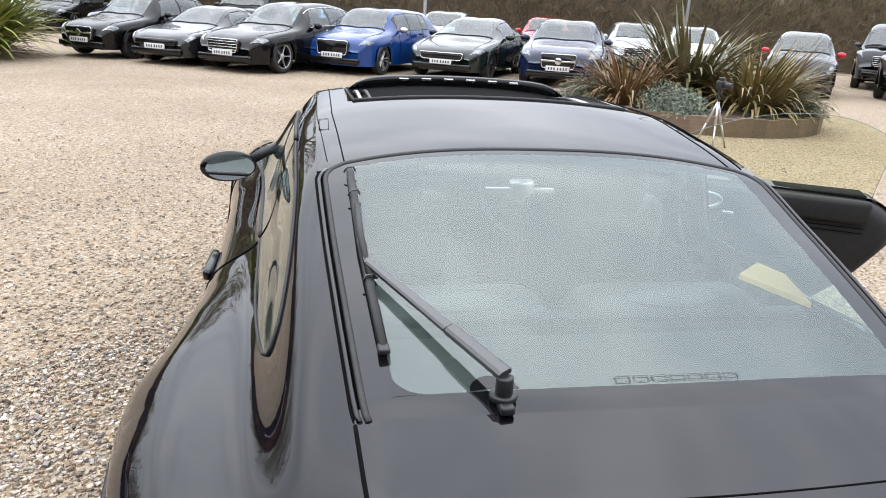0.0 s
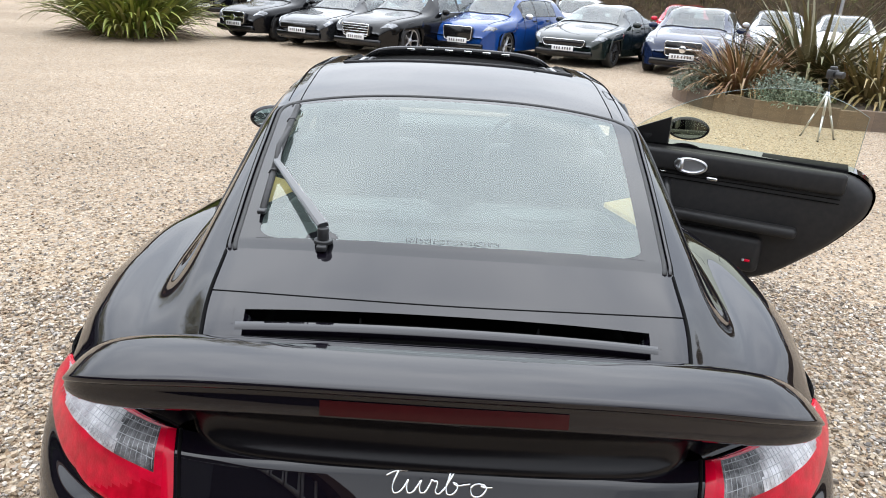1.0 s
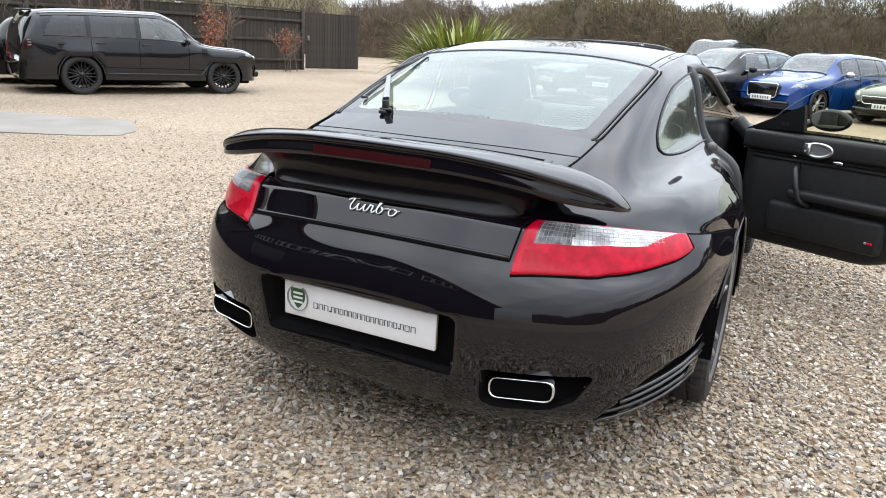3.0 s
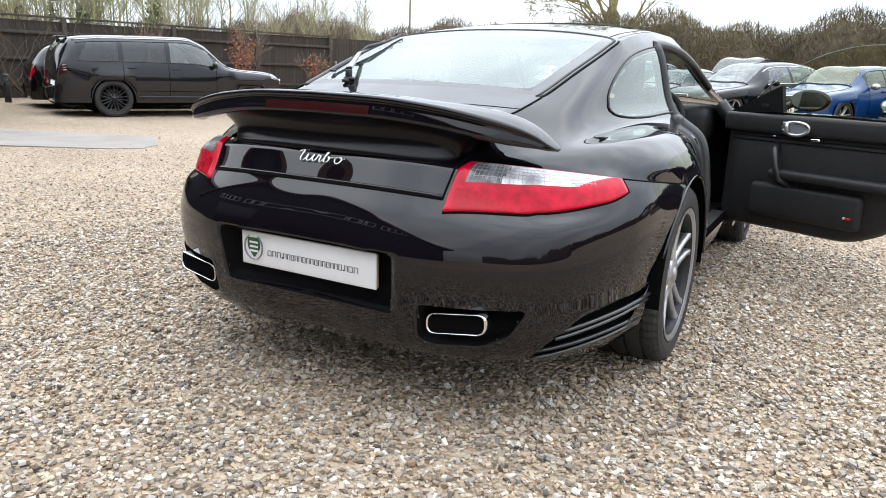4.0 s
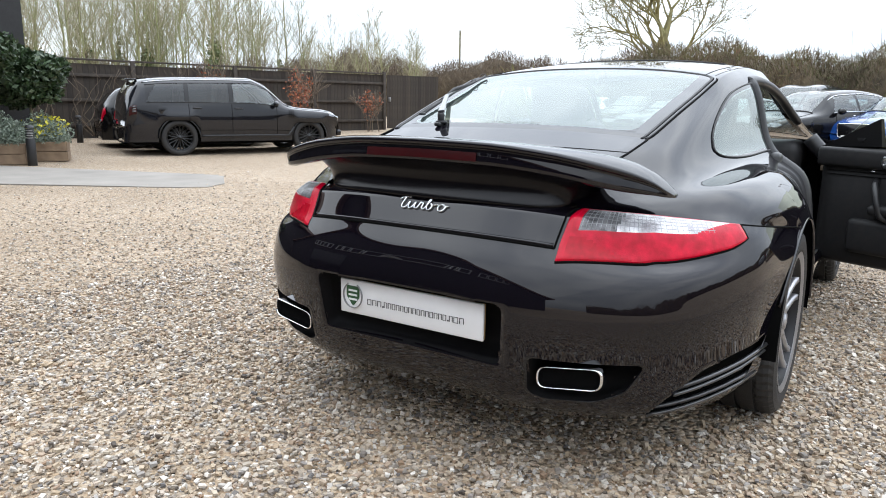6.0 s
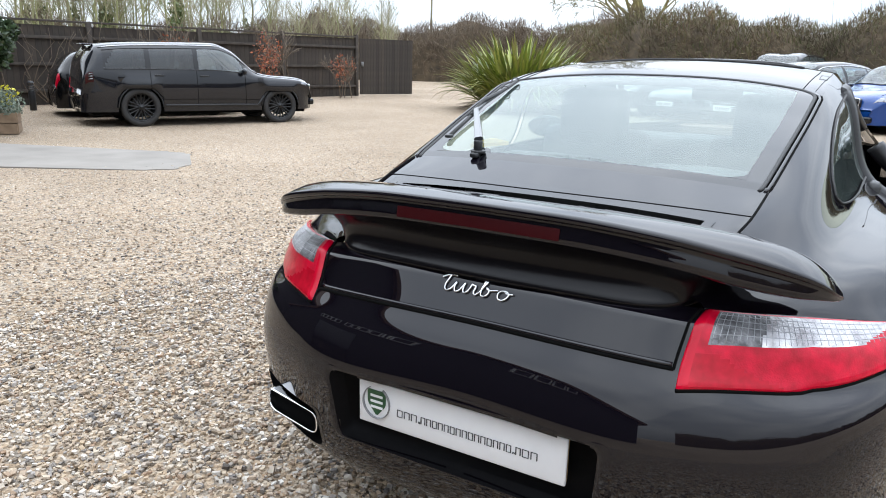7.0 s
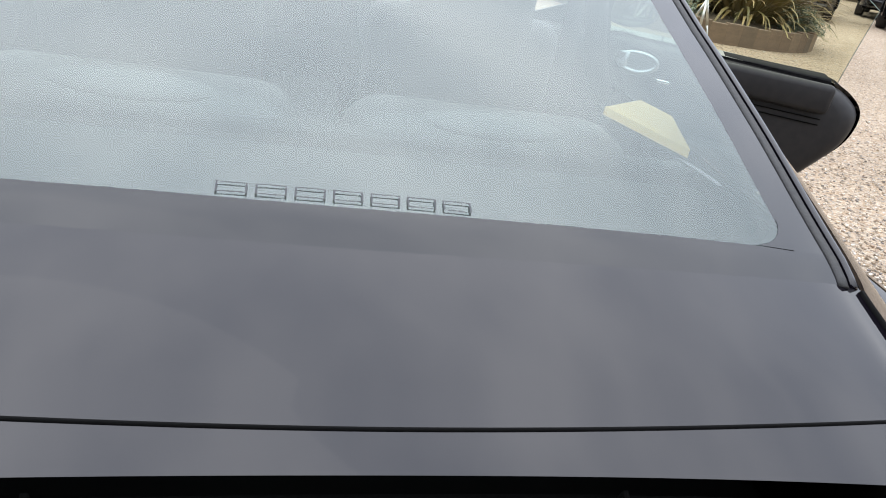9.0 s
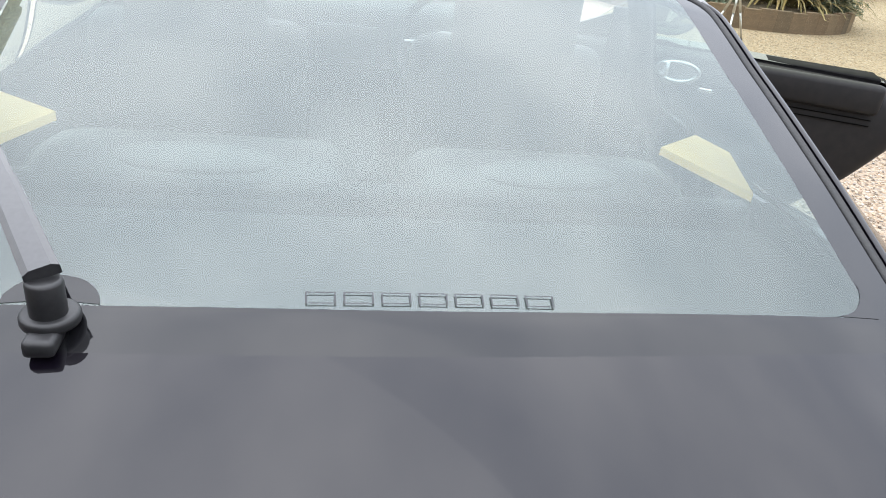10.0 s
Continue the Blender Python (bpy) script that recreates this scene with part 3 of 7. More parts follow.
def rear_pos(a, b):
    r = 0.16
    k = max(0.0, (abs(b) - (1 - r)) / r)
    ext = 1 - 0.085 * (1 - math.sqrt(max(0.0, 1 - k * k))) * (1.0 if b > 0 else 0.1)
    s = a * ext * 0.968
    lo, hi = rear_glass_y(s)
    y = lo + (hi - lo) * (b + 1) / 2
    return surf(y, s, 0.0027 * min(1.0, (b + 1) / 0.10) - 0.0003)


rear_window = glass_patch("rear_window", rear_pos, 110, 70, 0.10, 0.118, 0.085, car, label="tinted rear window reflecting the sky")
_loop = [rear_pos(-1, b / 30) for b in range(-30, 31)] + [rear_pos(a / 24, 1) for a in range(-23, 24)] + [rear_pos(1, -b / 30) for b in range(-30, 31)]
V, F = tube([p for k, p in enumerate(_loop) if k == 0 or (p - _loop[k - 1]).length > 1e-4], 0.006, 6, flat=0.6)
obj("rear_window_seal", V, F, M_RUBBER, car, "black rubber window seal")
V = [rear_pos(-.60, -.87)] + [rear_pos(-.60 + .075 * math.cos(k / 20 * math.pi), -.88 + .075 * math.sin(k / 20 * math.pi)) for k in range(21)]
obj("pivot_border", [p + Vector((0, 0, .0006)) for p in V], [(0, k, k + 1) for k in range(1, 21)], M_FRIT, rear_window, "black border round the wiper pivot")
for sg in (1, -1):
    # the channel beside the glass: dark bed, painted bead, outer gap
    V = [surf(y / 40, sg * q, o) for y in range(-19, 10) for q, o in ((.935, -.004), (.96, -.003), (.985, -.003), (1.015, -.001))]
    obj("window_channel", V, grid_faces(29, 4), M_GAP, car, "black channel beside the rear window")
    strip("channel_bead", [rear_pos(sg * 1.027, b / 30) for b in range(-30, 30)], .0046, M_BLACK, label="painted bead beside the rear window")
    strip("channel_gap", [rear_pos(sg * 1.048, b / 30) - Vector((0, 0, .003)) for b in range(-30, 30)], .0036, M_GAP, label="outer channel gap")

for sg in (1, -1):
    # rounded lower corners of the clear pane
    V = [rear_pos(sg * .91, -.885)] + [rear_pos(sg * (.905 - .10 * (1 - math.sin(k / 12 * math.pi / 2))), -.88 + .13 * (1 - math.cos(k / 12 * math.pi / 2))) for k in range(13)]
    obj("corner_border", [p + Vector((0, 0, .0006)) for p in V], [(0, k, k + 1) for k in range(1, 13)], M_FRIT, rear_window, "rounded corner of the black border")

# plain marks in place of the etched lettering
for k in range(7):
    c0 = -0.100 + k * 0.0305
    V, F = [], []
    fr = [(0, 0), (.0245, 0), (.0245, 1), (0, 1)]
    inn = [(.0016, .10), (.0229, .10), (.0229, .90), (.0016, .90)]
    def etch(u, w):
        x = c0 + u
        y = -0.4355 + 0.012 * w
        return surf(y, x / 0.499, 0.0042)
    V = [etch(u, w) for u, w in fr] + [etch(u, w) for u, w in inn]
    obj("etched_mark", V, [(q, (q + 1) % 4, 4 + (q + 1) % 4, 4 + q) for q in range(4)], M_ETCH, rear_window, "grey etched mark", smooth=False)

# side windows
def side_pos(sg, y0, y1):
    def f(a, b):
        y = y0 + (y1 - y0) * (a + 1) / 2
        up, lo = side_glass(min(max(y, -0.1495), 1.779))
        return surf(y, sg * (lo + (up - lo) * (b + 1) / 2), 0.002)
    return f


for sg in (1, -1):
    w = glass_patch("quarter_window", side_pos(sg, -0.149, 0.60), 30, 16, 0.05, 0.10, 0.12, car, label="rear quarter window")
    f = side_pos(sg, -0.149, 0.60)
    rim = [f(-1 + 2 * k / 24, 1) for k in range(25)][::-1] + [f(-1 + 2 * k / 24, -1) for k in range(25)]
    strip("quarter_window_seal", rim, 0.0036, M_RUBBER, label="black window seal")
f = side_pos(-1, 0.63, 1.74)
glass_patch("door_window", f, 30, 14, 0.02, 0.06, 0.08, car, label="closed passenger door window")
strip("door_window_seal", [f(-1 + 2 * k / 24, 1) for k in range(25)] + [f(1 - 2 * k / 24, -1) for k in range(25)], 0.006, M_RUBBER)
# left door cut lines and handle
strip("door_gap", [surf(0.60, -(2.95 + k / 10)) for k in range(0, 31)], 0.003)
strip("door_gap_front", [surf(1.74, -(2.95 + k / 10)) for k in range(0, 31)], 0.003)
part("door_handle", box_bm(0.03, 0.2, 0.035, surf(0.78, -4.2, 0.012), 0.012), M_BLACK, car, "body-coloured door handle")

# windscreen
def screen_pos(a, b):
    y = 1.49 + (2.12 - 1.49) * (1 - (b + 1) / 2)
    return surf(y, a * 0.99, 0.002)


glass_patch("windscreen", screen_pos, 24, 14, 0.06, 0.10, 0.08, car, label="windscreen seen through the cabin")

# roof seams
for sg in (1, -1):
    strip("roof_seam", [surf(0.255 + k / 20, sg * (0.885 + 0.04 * min(1, k / 8))) for k in range(0, 25)], 0.0018, M_GAP, label="roof seam")
    strip("roof_seam", [surf(0.27 + k / 20, sg * (0.955 + 0.05 * min(1, k / 8))) for k in range(0, 25)], 0.0012, M_GAP, label="roof seam")
    V = [surf(y, sg * s, 0.002) for y in (0.50, 0.515, 0.60, 0.615) for s in (1.045, 1.16)]
    strip("roof_rail_cover", [surf(0.50, sg * 0.945, .001), surf(0.60, sg * 0.945, .001), surf(0.60, sg * 0.99, .001), surf(0.50, sg * 0.99, .001), surf(0.50, sg * 0.945, .001)], 0.0006)

# sunroof opening: dark well, frame, and the raised wind deflector
y0, y1, smax = SUNROOF
V = [surf(y, s / 10 * smax, -0.05) for y in (y0 - .01, y1 + .01) for s in range(-10, 11)]
obj("sunroof_cassette_front", [surf(y1 - .002, s / 10 * smax, o) for o in (0, -.05) for s in range(-10, 11)], grid_faces(2, 21), M_TRIM, car)
obj("sunroof_cassette_rear", [surf(y0 + .002, s / 10 * smax, o) for o in (0, -.05) for s in range(-10, 11)], grid_faces(2, 21), M_TRIM, car)
for sg in (1, -1):
    obj("sunroof_side", [surf(y0 + (y1 - y0) * k / 8, sg * smax, o) for o in (0, -.05) for k in range(9)], grid_faces(2, 9), M_TRIM, car)
    strip("sunroof_rail", [surf(y0 + (y1 - y0) * k / 8, sg * (smax - .05), -.02) for k in range(9)], 0.008, M_SILVER, label="silver sunroof rail")
    strip("sunroof_rail_inner", [surf(y0 + (y1 - y0) * k / 8, sg * (smax - .11), -.02) for k in range(9)], 0.006, M_TRIM)
strip("sunroof_seal", [surf(y0, s / 10 * smax, .001) for s in range(-10, 11)] + [surf(y1, -s / 10 * smax, .001) for s in range(-10, 11)] + [surf(y0, -smax, .001)], 0.006, M_RUBBER)
V = []
for s in range(-20, 21):
    p = surf(y1 - 0.01, s / 20 * smax * .98)
    q = (1 - (s / 20) ** 8)
    zt = surf(y1 - 0.01, 0).z - .016 * (s / 20) ** 2 - p.z
    V += [p + Vector((0, -.01, 0)), p + Vector((0, -.03, (zt + .026) * q + .004)), p + Vector((0, -.018, (zt + .030) * q + .006)), p + Vector((0, .006, 0))]
obj("wind_deflector", V, grid_faces(41, 4), M_GLOSSTRIM, car, "raised black sunroof wind deflector")
for k in range(6):
    s = -0.5 + k * 0.2
    p = surf(y1 - 0.01, s * smax)
    p = Vector((p.x, p.y - .030, surf(y1 - .01, 0).z - .016 * s * s + .022))
    part("deflector_clip", box_bm(0.035, 0.004, 0.009, p, 0.002), M_CHROME, car, "bright notch in the deflector")

# ---- rear wing ----
_wx = [0, .20, .40, .50, .57, .62, .655, .675, .688]
w_ley = pchip(_wx, [-.781, -.781, -.780, -.778, -.772, -.764, -.758, -.758, -.772])
w_lez = pchip(_wx, [.924, .923, .920, .914, .904, .888, .868, .853, .842])
w_tey = pchip(_wx, [-1.004, -.998, -.972, -.949, -.925, -.901, -.872, -.842, -.800])
w_tez = pchip(_wx, [.973, .970, .952, .934, .917, .900, .880, .860, .843])
w_thk = pchip(_wx, [1, 1, 1, 1, .92, .75, .5, .28, .08])


def wing_sec(x):
    a = abs(x)
    l, t, h = Vector((x, w_ley(a), w_lez(a))), Vector((x, w_tey(a), w_tez(a))), w_thk(a)
    d = t - l
    pts = [l + Vector((0, .004, -.010)) * h, l + Vector((0, .0025, -.003)) * h, l]
    for u, v in ((.03, .008), (.09, .0165), (.2, .0225), (.4, .0245), (.65, .0185), (.85, .009), (.96, .0026)):
        pts.append(l + d * u + Vector((0, 0, v * h)))
    for y, z in ((0, 0), (-.003, -.003), (-.0035, -.010), (-.001, -.015), (.004, -.0175), (.009, -.018), (.0100, -.021), (.0080, -.030), (.0045, -.045), (.0030, -.057), (.0080, -.064), (.040, -.066), (.10, -.066)):
        pts.append(t + Vector((0, y, z)) * (h if h < .99 else 1))
    pts.append(l + Vector((0, -.04, -.022)) * h)
    return pts


_xs = sorted(sg * v for v in (.0, .06, .12, .18, .24, .30, .36, .42, .47, .51, .54, .565, .585, .605, .622, .638, .652, .664, .673, .680, .685, .688) for sg in (1, -1) if v or sg > 0)
V = [p for x in _xs for p in wing_sec(x)]
n = len(wing_sec(0))
F = [(i * n + k, (i + 1) * n + k, (i + 1) * n + (k + 1) % n, i * n + (k + 1) % n) for i in range(len(_xs) - 1) for k in range(n)]
F += [tuple(range(n)), tuple(reversed([(len(_xs) - 1) * n + k for k in range(n)]))]
wing = obj("rear_wing", V, F, M_BLACK, car, "gloss black fixed rear wing")
# pedestal between lid and wing
V, xs2 = [], [k / 20 for k in range(-20, 21)]
for u in xs2:
    for z, w, yb in ((.790, .438, -.950), (.797, .444, -.962), (.803, .449, -.964), (.812, .452, -.957), (.828, .462, -.947), (.850, .475, -.944), (.868, .492, -.949), (.886, .515, -.961), (.900, .540, -.975), (.914, .560, -.992)):
        x = math.sin(u * math.pi / 2) * w
        f = (z - .794) / .12
        back = yb + (w_tey(abs(x)) - w_tey(0)) * f + .10 * x * x * (1 - f)
        y = -.80 + (back + .80) * max(0.0, 1 - abs(x / w) ** 9) ** .5
        V.append((x, y, z - .045 * max(0, abs(x / w) - .5) * f))
obj("wing_pedestal", V, [tuple(reversed(f)) for f in grid_faces(41, 10)], M_WINGBASE, car, "black wing base on the engine lid")
# high brake light
V = []
for k in range(-10, 11):
    x = k / 10 * .192
    sec = wing_sec(x)
    a, b = sec[-8].lerp(sec[-7], .9), sec[-6].lerp(sec[-5], .7)
    o = Vector((0, -.0022, -.0005))
    V += [a + o, a.lerp(b, .5) + Vector((0, -.0028, 0)), b + o]
obj("high_brake_light", V, grid_faces(21, 3), M_REDDARK, car, "dark red high-level brake light strip")

# ---- tail lights ----
def light_edge(s):
    """Lower l of the light at s (1..3)."""
    t = (s - 1) / 2
    return 1.97 - 0.10 * t - 0.10 * max(0.0, (t - 0.5) / 0.5) - 0.55 * max(0.0, (t - 0.84) / 0.16) ** 2 + 0.64 * max(0.0, 1 - t / 0.5)


for sg in (1, -1):
    def lp(a, b, off):
        s = 1.015 + 1.97 * a
        l = 0.06 + (light_edge(s) - 0.06) * b
        return tail(l, sg * s, off)
    na, nb = 54, 26
    def dome(a, b):
        m = min(a / .05, (1 - a) / .05, b / .1, (1 - b) / .1, 1)
        return 0.001 + 0.009 * math.sqrt(max(0.0, 1 - (1 - m) ** 2))
    groups = {"red": [], "clear": [], "smoked": [], "dark": [], "rim": []}
    for i in range(na):
        for j in range(nb):
            a, b = (i + .5) / na, (j + .5) / nb
            f = (i * (nb + 1) + j, i * (nb + 1) + j + 1, (i + 1) * (nb + 1) + j + 1, (i + 1) * (nb + 1) + j)
            if sg > 0:
                f = tuple(reversed(f))
            if .075 < a < .91 - .22 * (b - .085) / .46 and .085 < b < .53:
                groups["smoked" if a < .33 - .1 * b else "clear"].append(f)
            elif a < .04 or a > .96 or b < .045 or b > .95:
                groups["rim"].append(f)
            elif b > .60 and a < .10 + .32 * (b - .60) / .4:
                groups["dark"].append(f)
            else:
                groups["red"].append(f)
    V = [lp(i / na, j / nb, dome(i / na, j / nb)) for i in range(na + 1) for j in range(nb + 1)]
    tl = obj("tail_light", V, groups["rim"], M_REDRIM, car, "wet-looking red and clear tail light")
    obj("red_lens", V, groups["red"], M_REDLENS, tl, "bright red ribbed lens")
    obj("reflector_lens", V, groups["dark"], M_REDDEEP, tl, "dark red reflector")
    obj("clear_lens", V, groups["clear"], M_CLEARLENS, tl, "clear ribbed reversing lens")
    obj("indicator_lens", V, groups["smoked"], M_CLEARDARK, tl, "clear ribbed lens over a dark bowl")
    # ribs in the clear lens
    for k in range(28):
        a = .085 + k * .0262
        strip("lens_rib", [lp(a, .10 + b / 8 * .42, .0098) for b in range(9)], 0.0008, M_LENSLINE, tl, "")
    for k in range(4):
        strip("lens_line", [lp(.08 + a / 16 * .72, .15 + k * .1, .0098) for a in range(17)], 0.0009, M_LENSLINE, tl, "")
    strip("light_gap", [lp(a / 20, 1.0, .0) for a in range(21)] + [lp(1, 1 - b / 8, 0) for b in range(9)], 0.0045)

# ---- number plate with a plain emblem and bars ----
y_p = -1.043
part("number_plate", box_bm(.52, .010, .109, (0, y_p, .477), .004, 2, None), M_WHITEPLATE, car, "white show plate with green emblem")
plate = [o for o in car.children if o.name.startswith("number_plate")][0]
part("plate_edge", box_bm(.516, .012, .105, (0, y_p + .009, .477), .003), M_PLATEEDGE, plate, "tan backing foam edge")
x = -.150
for k in range(23):
    w = .004 if k in (3, 19) else (.0165 if k < 3 or k > 20 else .0125)
    h = .003 if w < .005 else .0165
    V, F = tube([(x, y_p - .0058, .462), (x, y_p - .0058, .462 + h), (x + w * .8, y_p - .0058, .462 + h), (x + w * .8, y_p - .0058, .462)], .0015, 4, k % 3 == 0)
    obj("text_bar", V, F, M_INK, plate, smooth=False)
    x += w + .0027
sh = round_poly([(-.026, .03), (.026, .03), (.026, -.005), (0, -.036), (-.026, -.005)], .008)
obj("emblem_shield", [(-.208 + u, y_p - .0060, .482 + v) for u, v in sh], [tuple(range(len(sh)))], M_INKGREEN, plate, "green shield emblem", smooth=False)
V, F = tube([(-.208 + .037 * math.cos(t), y_p - .0060, .482 + .04 * math.sin(t)) for t in [radians(120 + 300 * k / 24) for k in range(25)]], .006, 6, flat=.2)
obj("emblem_wreath", V, F, M_INKGREY, plate)
for k in range(3):
    part("emblem_bar", box_bm(.034, .001, .006, (-.208, y_p - .0066, .497 - k * .014)), M_WHITEPLATE, plate, smooth=False)

# ---- script badge ----
_turbo = [[(-.086, .012), (-.078, .016), (-.052, .018)],
          [(-.064, .024), (-.071, .010), (-.076, -.004), (-.073, -.011), (-.064, -.010), (-.056, -.002), (-.050, .008), (-.053, -.004), (-.050, -.011), (-.043, -.010), (-.035, -.001), (-.029, .008), (-.032, -.003), (-.030, -.010), (-.024, -.010), (-.016, .000), (-.011, .009), (-.009, .006), (-.004, .007), (-.004, .000), (-.006, -.008), (-.002, -.011), (.006, -.006), (.016, .008), (.022, .020), (.020, .023), (.015, .012), (.011, -.002), (.013, -.010), (.022, -.010), (.029, -.002), (.028, .005), (.022, .006), (.026, .003), (.040, .004), (.050, .006)],
          [(.068, .007), (.058, .006), (.051, -.001), (.053, -.009), (.062, -.011), (.072, -.006), (.076, .002), (.070, .007), (.066, .005), (.072, .003), (.086, .004)]]
prs = []
for line in _turbo:
    pts = [Vector((u, v, 0)) for u, v in line]
    sm = []
    for i in range(len(pts) - 1):
        for t in range(4):
            sm.append(catmull(pts[max(i - 1, 0)], pts[i], pts[i + 1], pts[min(i + 2, len(pts) - 1)], t / 4))
    sm.append(pts[-1])
    prs.append(tube([tail_at(p.x * 1.02, .772 + p.y, .0046) for p in sm], .0021, 6))
V, F = merge(*prs)
obj("script_badge", V, F, M_CHROME, car, "chrome cursive turbo badge")

# ---- rear wiper ----
pv = surf(-.450, -.283 / .499, .004)
_n = (surf(-.452, -.55, .05) - surf(-.452, -.55, 0)).normalized()
wiper = part("rear_wiper", join_bm(cyl_bm(.021, .010, pv + Vector((0, 0, .006)), "z", 24, bevel=.003), cyl_bm(.013, .034, pv + Vector((0, -.002, .022)), "z", 20, bevel=.003)), M_TRIM, car, "black rear wiper parked upright")
part("wiper_nozzle", box_bm(.022, .034, .014, pv + Vector((0, -.016, -.002)), .004), M_TRIM, wiper)
elbow = Vector((-.454, -.151, 1.098))
a0 = pv + Vector((0, 0, .038))
def arm(name, p, q, w0, w1, h, m):
    d = (q - p).normalized()
    s = d.cross(_n).normalized()
    V = []
    for c, w in ((p, w0), ((p + q) / 2, (w0 + w1) / 2), (q, w1)):
        V += [c - s * w, c - s * w + _n * h, c - s * w * .6 + _n * h * 1.4, c + s * w * .6 + _n * h * 1.4, c + s * w + _n * h, c + s * w]
    F = [(i * 6 + k, i * 6 + (k + 1) % 6, (i + 1) * 6 + (k + 1) % 6, (i + 1) * 6 + k) for i in range(2) for k in range(6)] + [tuple(range(5, -1, -1)), tuple(12 + k for k in range(6))]
    return obj(name, V, F, m, wiper, smooth=False)
arm("wiper_arm", a0, a0 + (elbow - a0) * .36, .0125, .0115, .008, M_WIPER)
arm("wiper_arm", a0 + (elbow - a0) * .37, elbow, .0105, .0085, .006, M_WIPER)
b_lo, b_hi = surf(-.335, -.448 / .51, .012), surf(.195, -.466 / .536, .012)
mid = surf(-.07, -.462 / .525, .020)
arm("wiper_arm_tip", elbow, mid, .0085, .007, .005, M_WIPER)
V, F = merge(tube([b_lo, b_lo + (mid - b_lo) * .5, mid, mid + (b_hi - mid) * .5, b_hi], .0085, 6, flat=.6), tube([b_lo + (b_hi - b_lo) * .3 + _n * .008, mid + _n * .012, b_lo + (b_hi - b_lo) * .72 + _n * .008], .007, 6))
obj("wiper_blade", V, F, M_RUBBER, wiper, "black rubber wiper blade")
for q in (.30, .80, .97):
    c = b_lo + (b_hi - b_lo) * q + _n * .008
    V, F = tube([c + Vector((-.014, -.004, -.004)), c + Vector((-.008, 0, .006)), c + Vector((.006, .002, .007)), c + Vector((.011, .006, -.003))], .0022, 5)
    obj("blade_clip", V, F, M_WIPER, wiper)
part("blade_end_cap", box_bm(.019, .026, .010, b_lo + _n * .001, .003), M_TRIM, wiper)

# ---- wheels ----
def tyre_mesh(r, w, rr, seg=72, tread=True):
    prof = [(-w / 2 + .02, rr - .01), (-w / 2 + .004, rr + .012), (-w / 2, rr + (r - rr) * .45), (-w / 2 + .006, r - .022), (-w / 2 + .02, r - .007), (-w / 2 + .035, r - .002)]
    if tread:
        for c in (-.3, -.1, .1, .3):
            c *= w
            prof += [(c - .006, r), (c - .005, r - .008), (c + .005, r - .008), (c + .006, r)]
    prof += [(-a, b) for a, b in reversed(prof[:6])]
    V, F = [], []
    n = len(prof)
    for i in range(seg):
        t = 2 * math.pi * i / seg
        for k, (x, q) in enumerate(prof):
            if tread and 3 < k < n - 4 and i % 2 == 0 and (k < 9 or k > n - 10):
                q -= .006
            V.append((x, q * math.cos(t), q * math.sin(t)))
    for i in range(seg):
        for k in range(n - 1):
            j = (i + 1) % seg
            F.append((i * n + k, i * n + k + 1, j * n + k + 1, j * n + k))
    return V, F


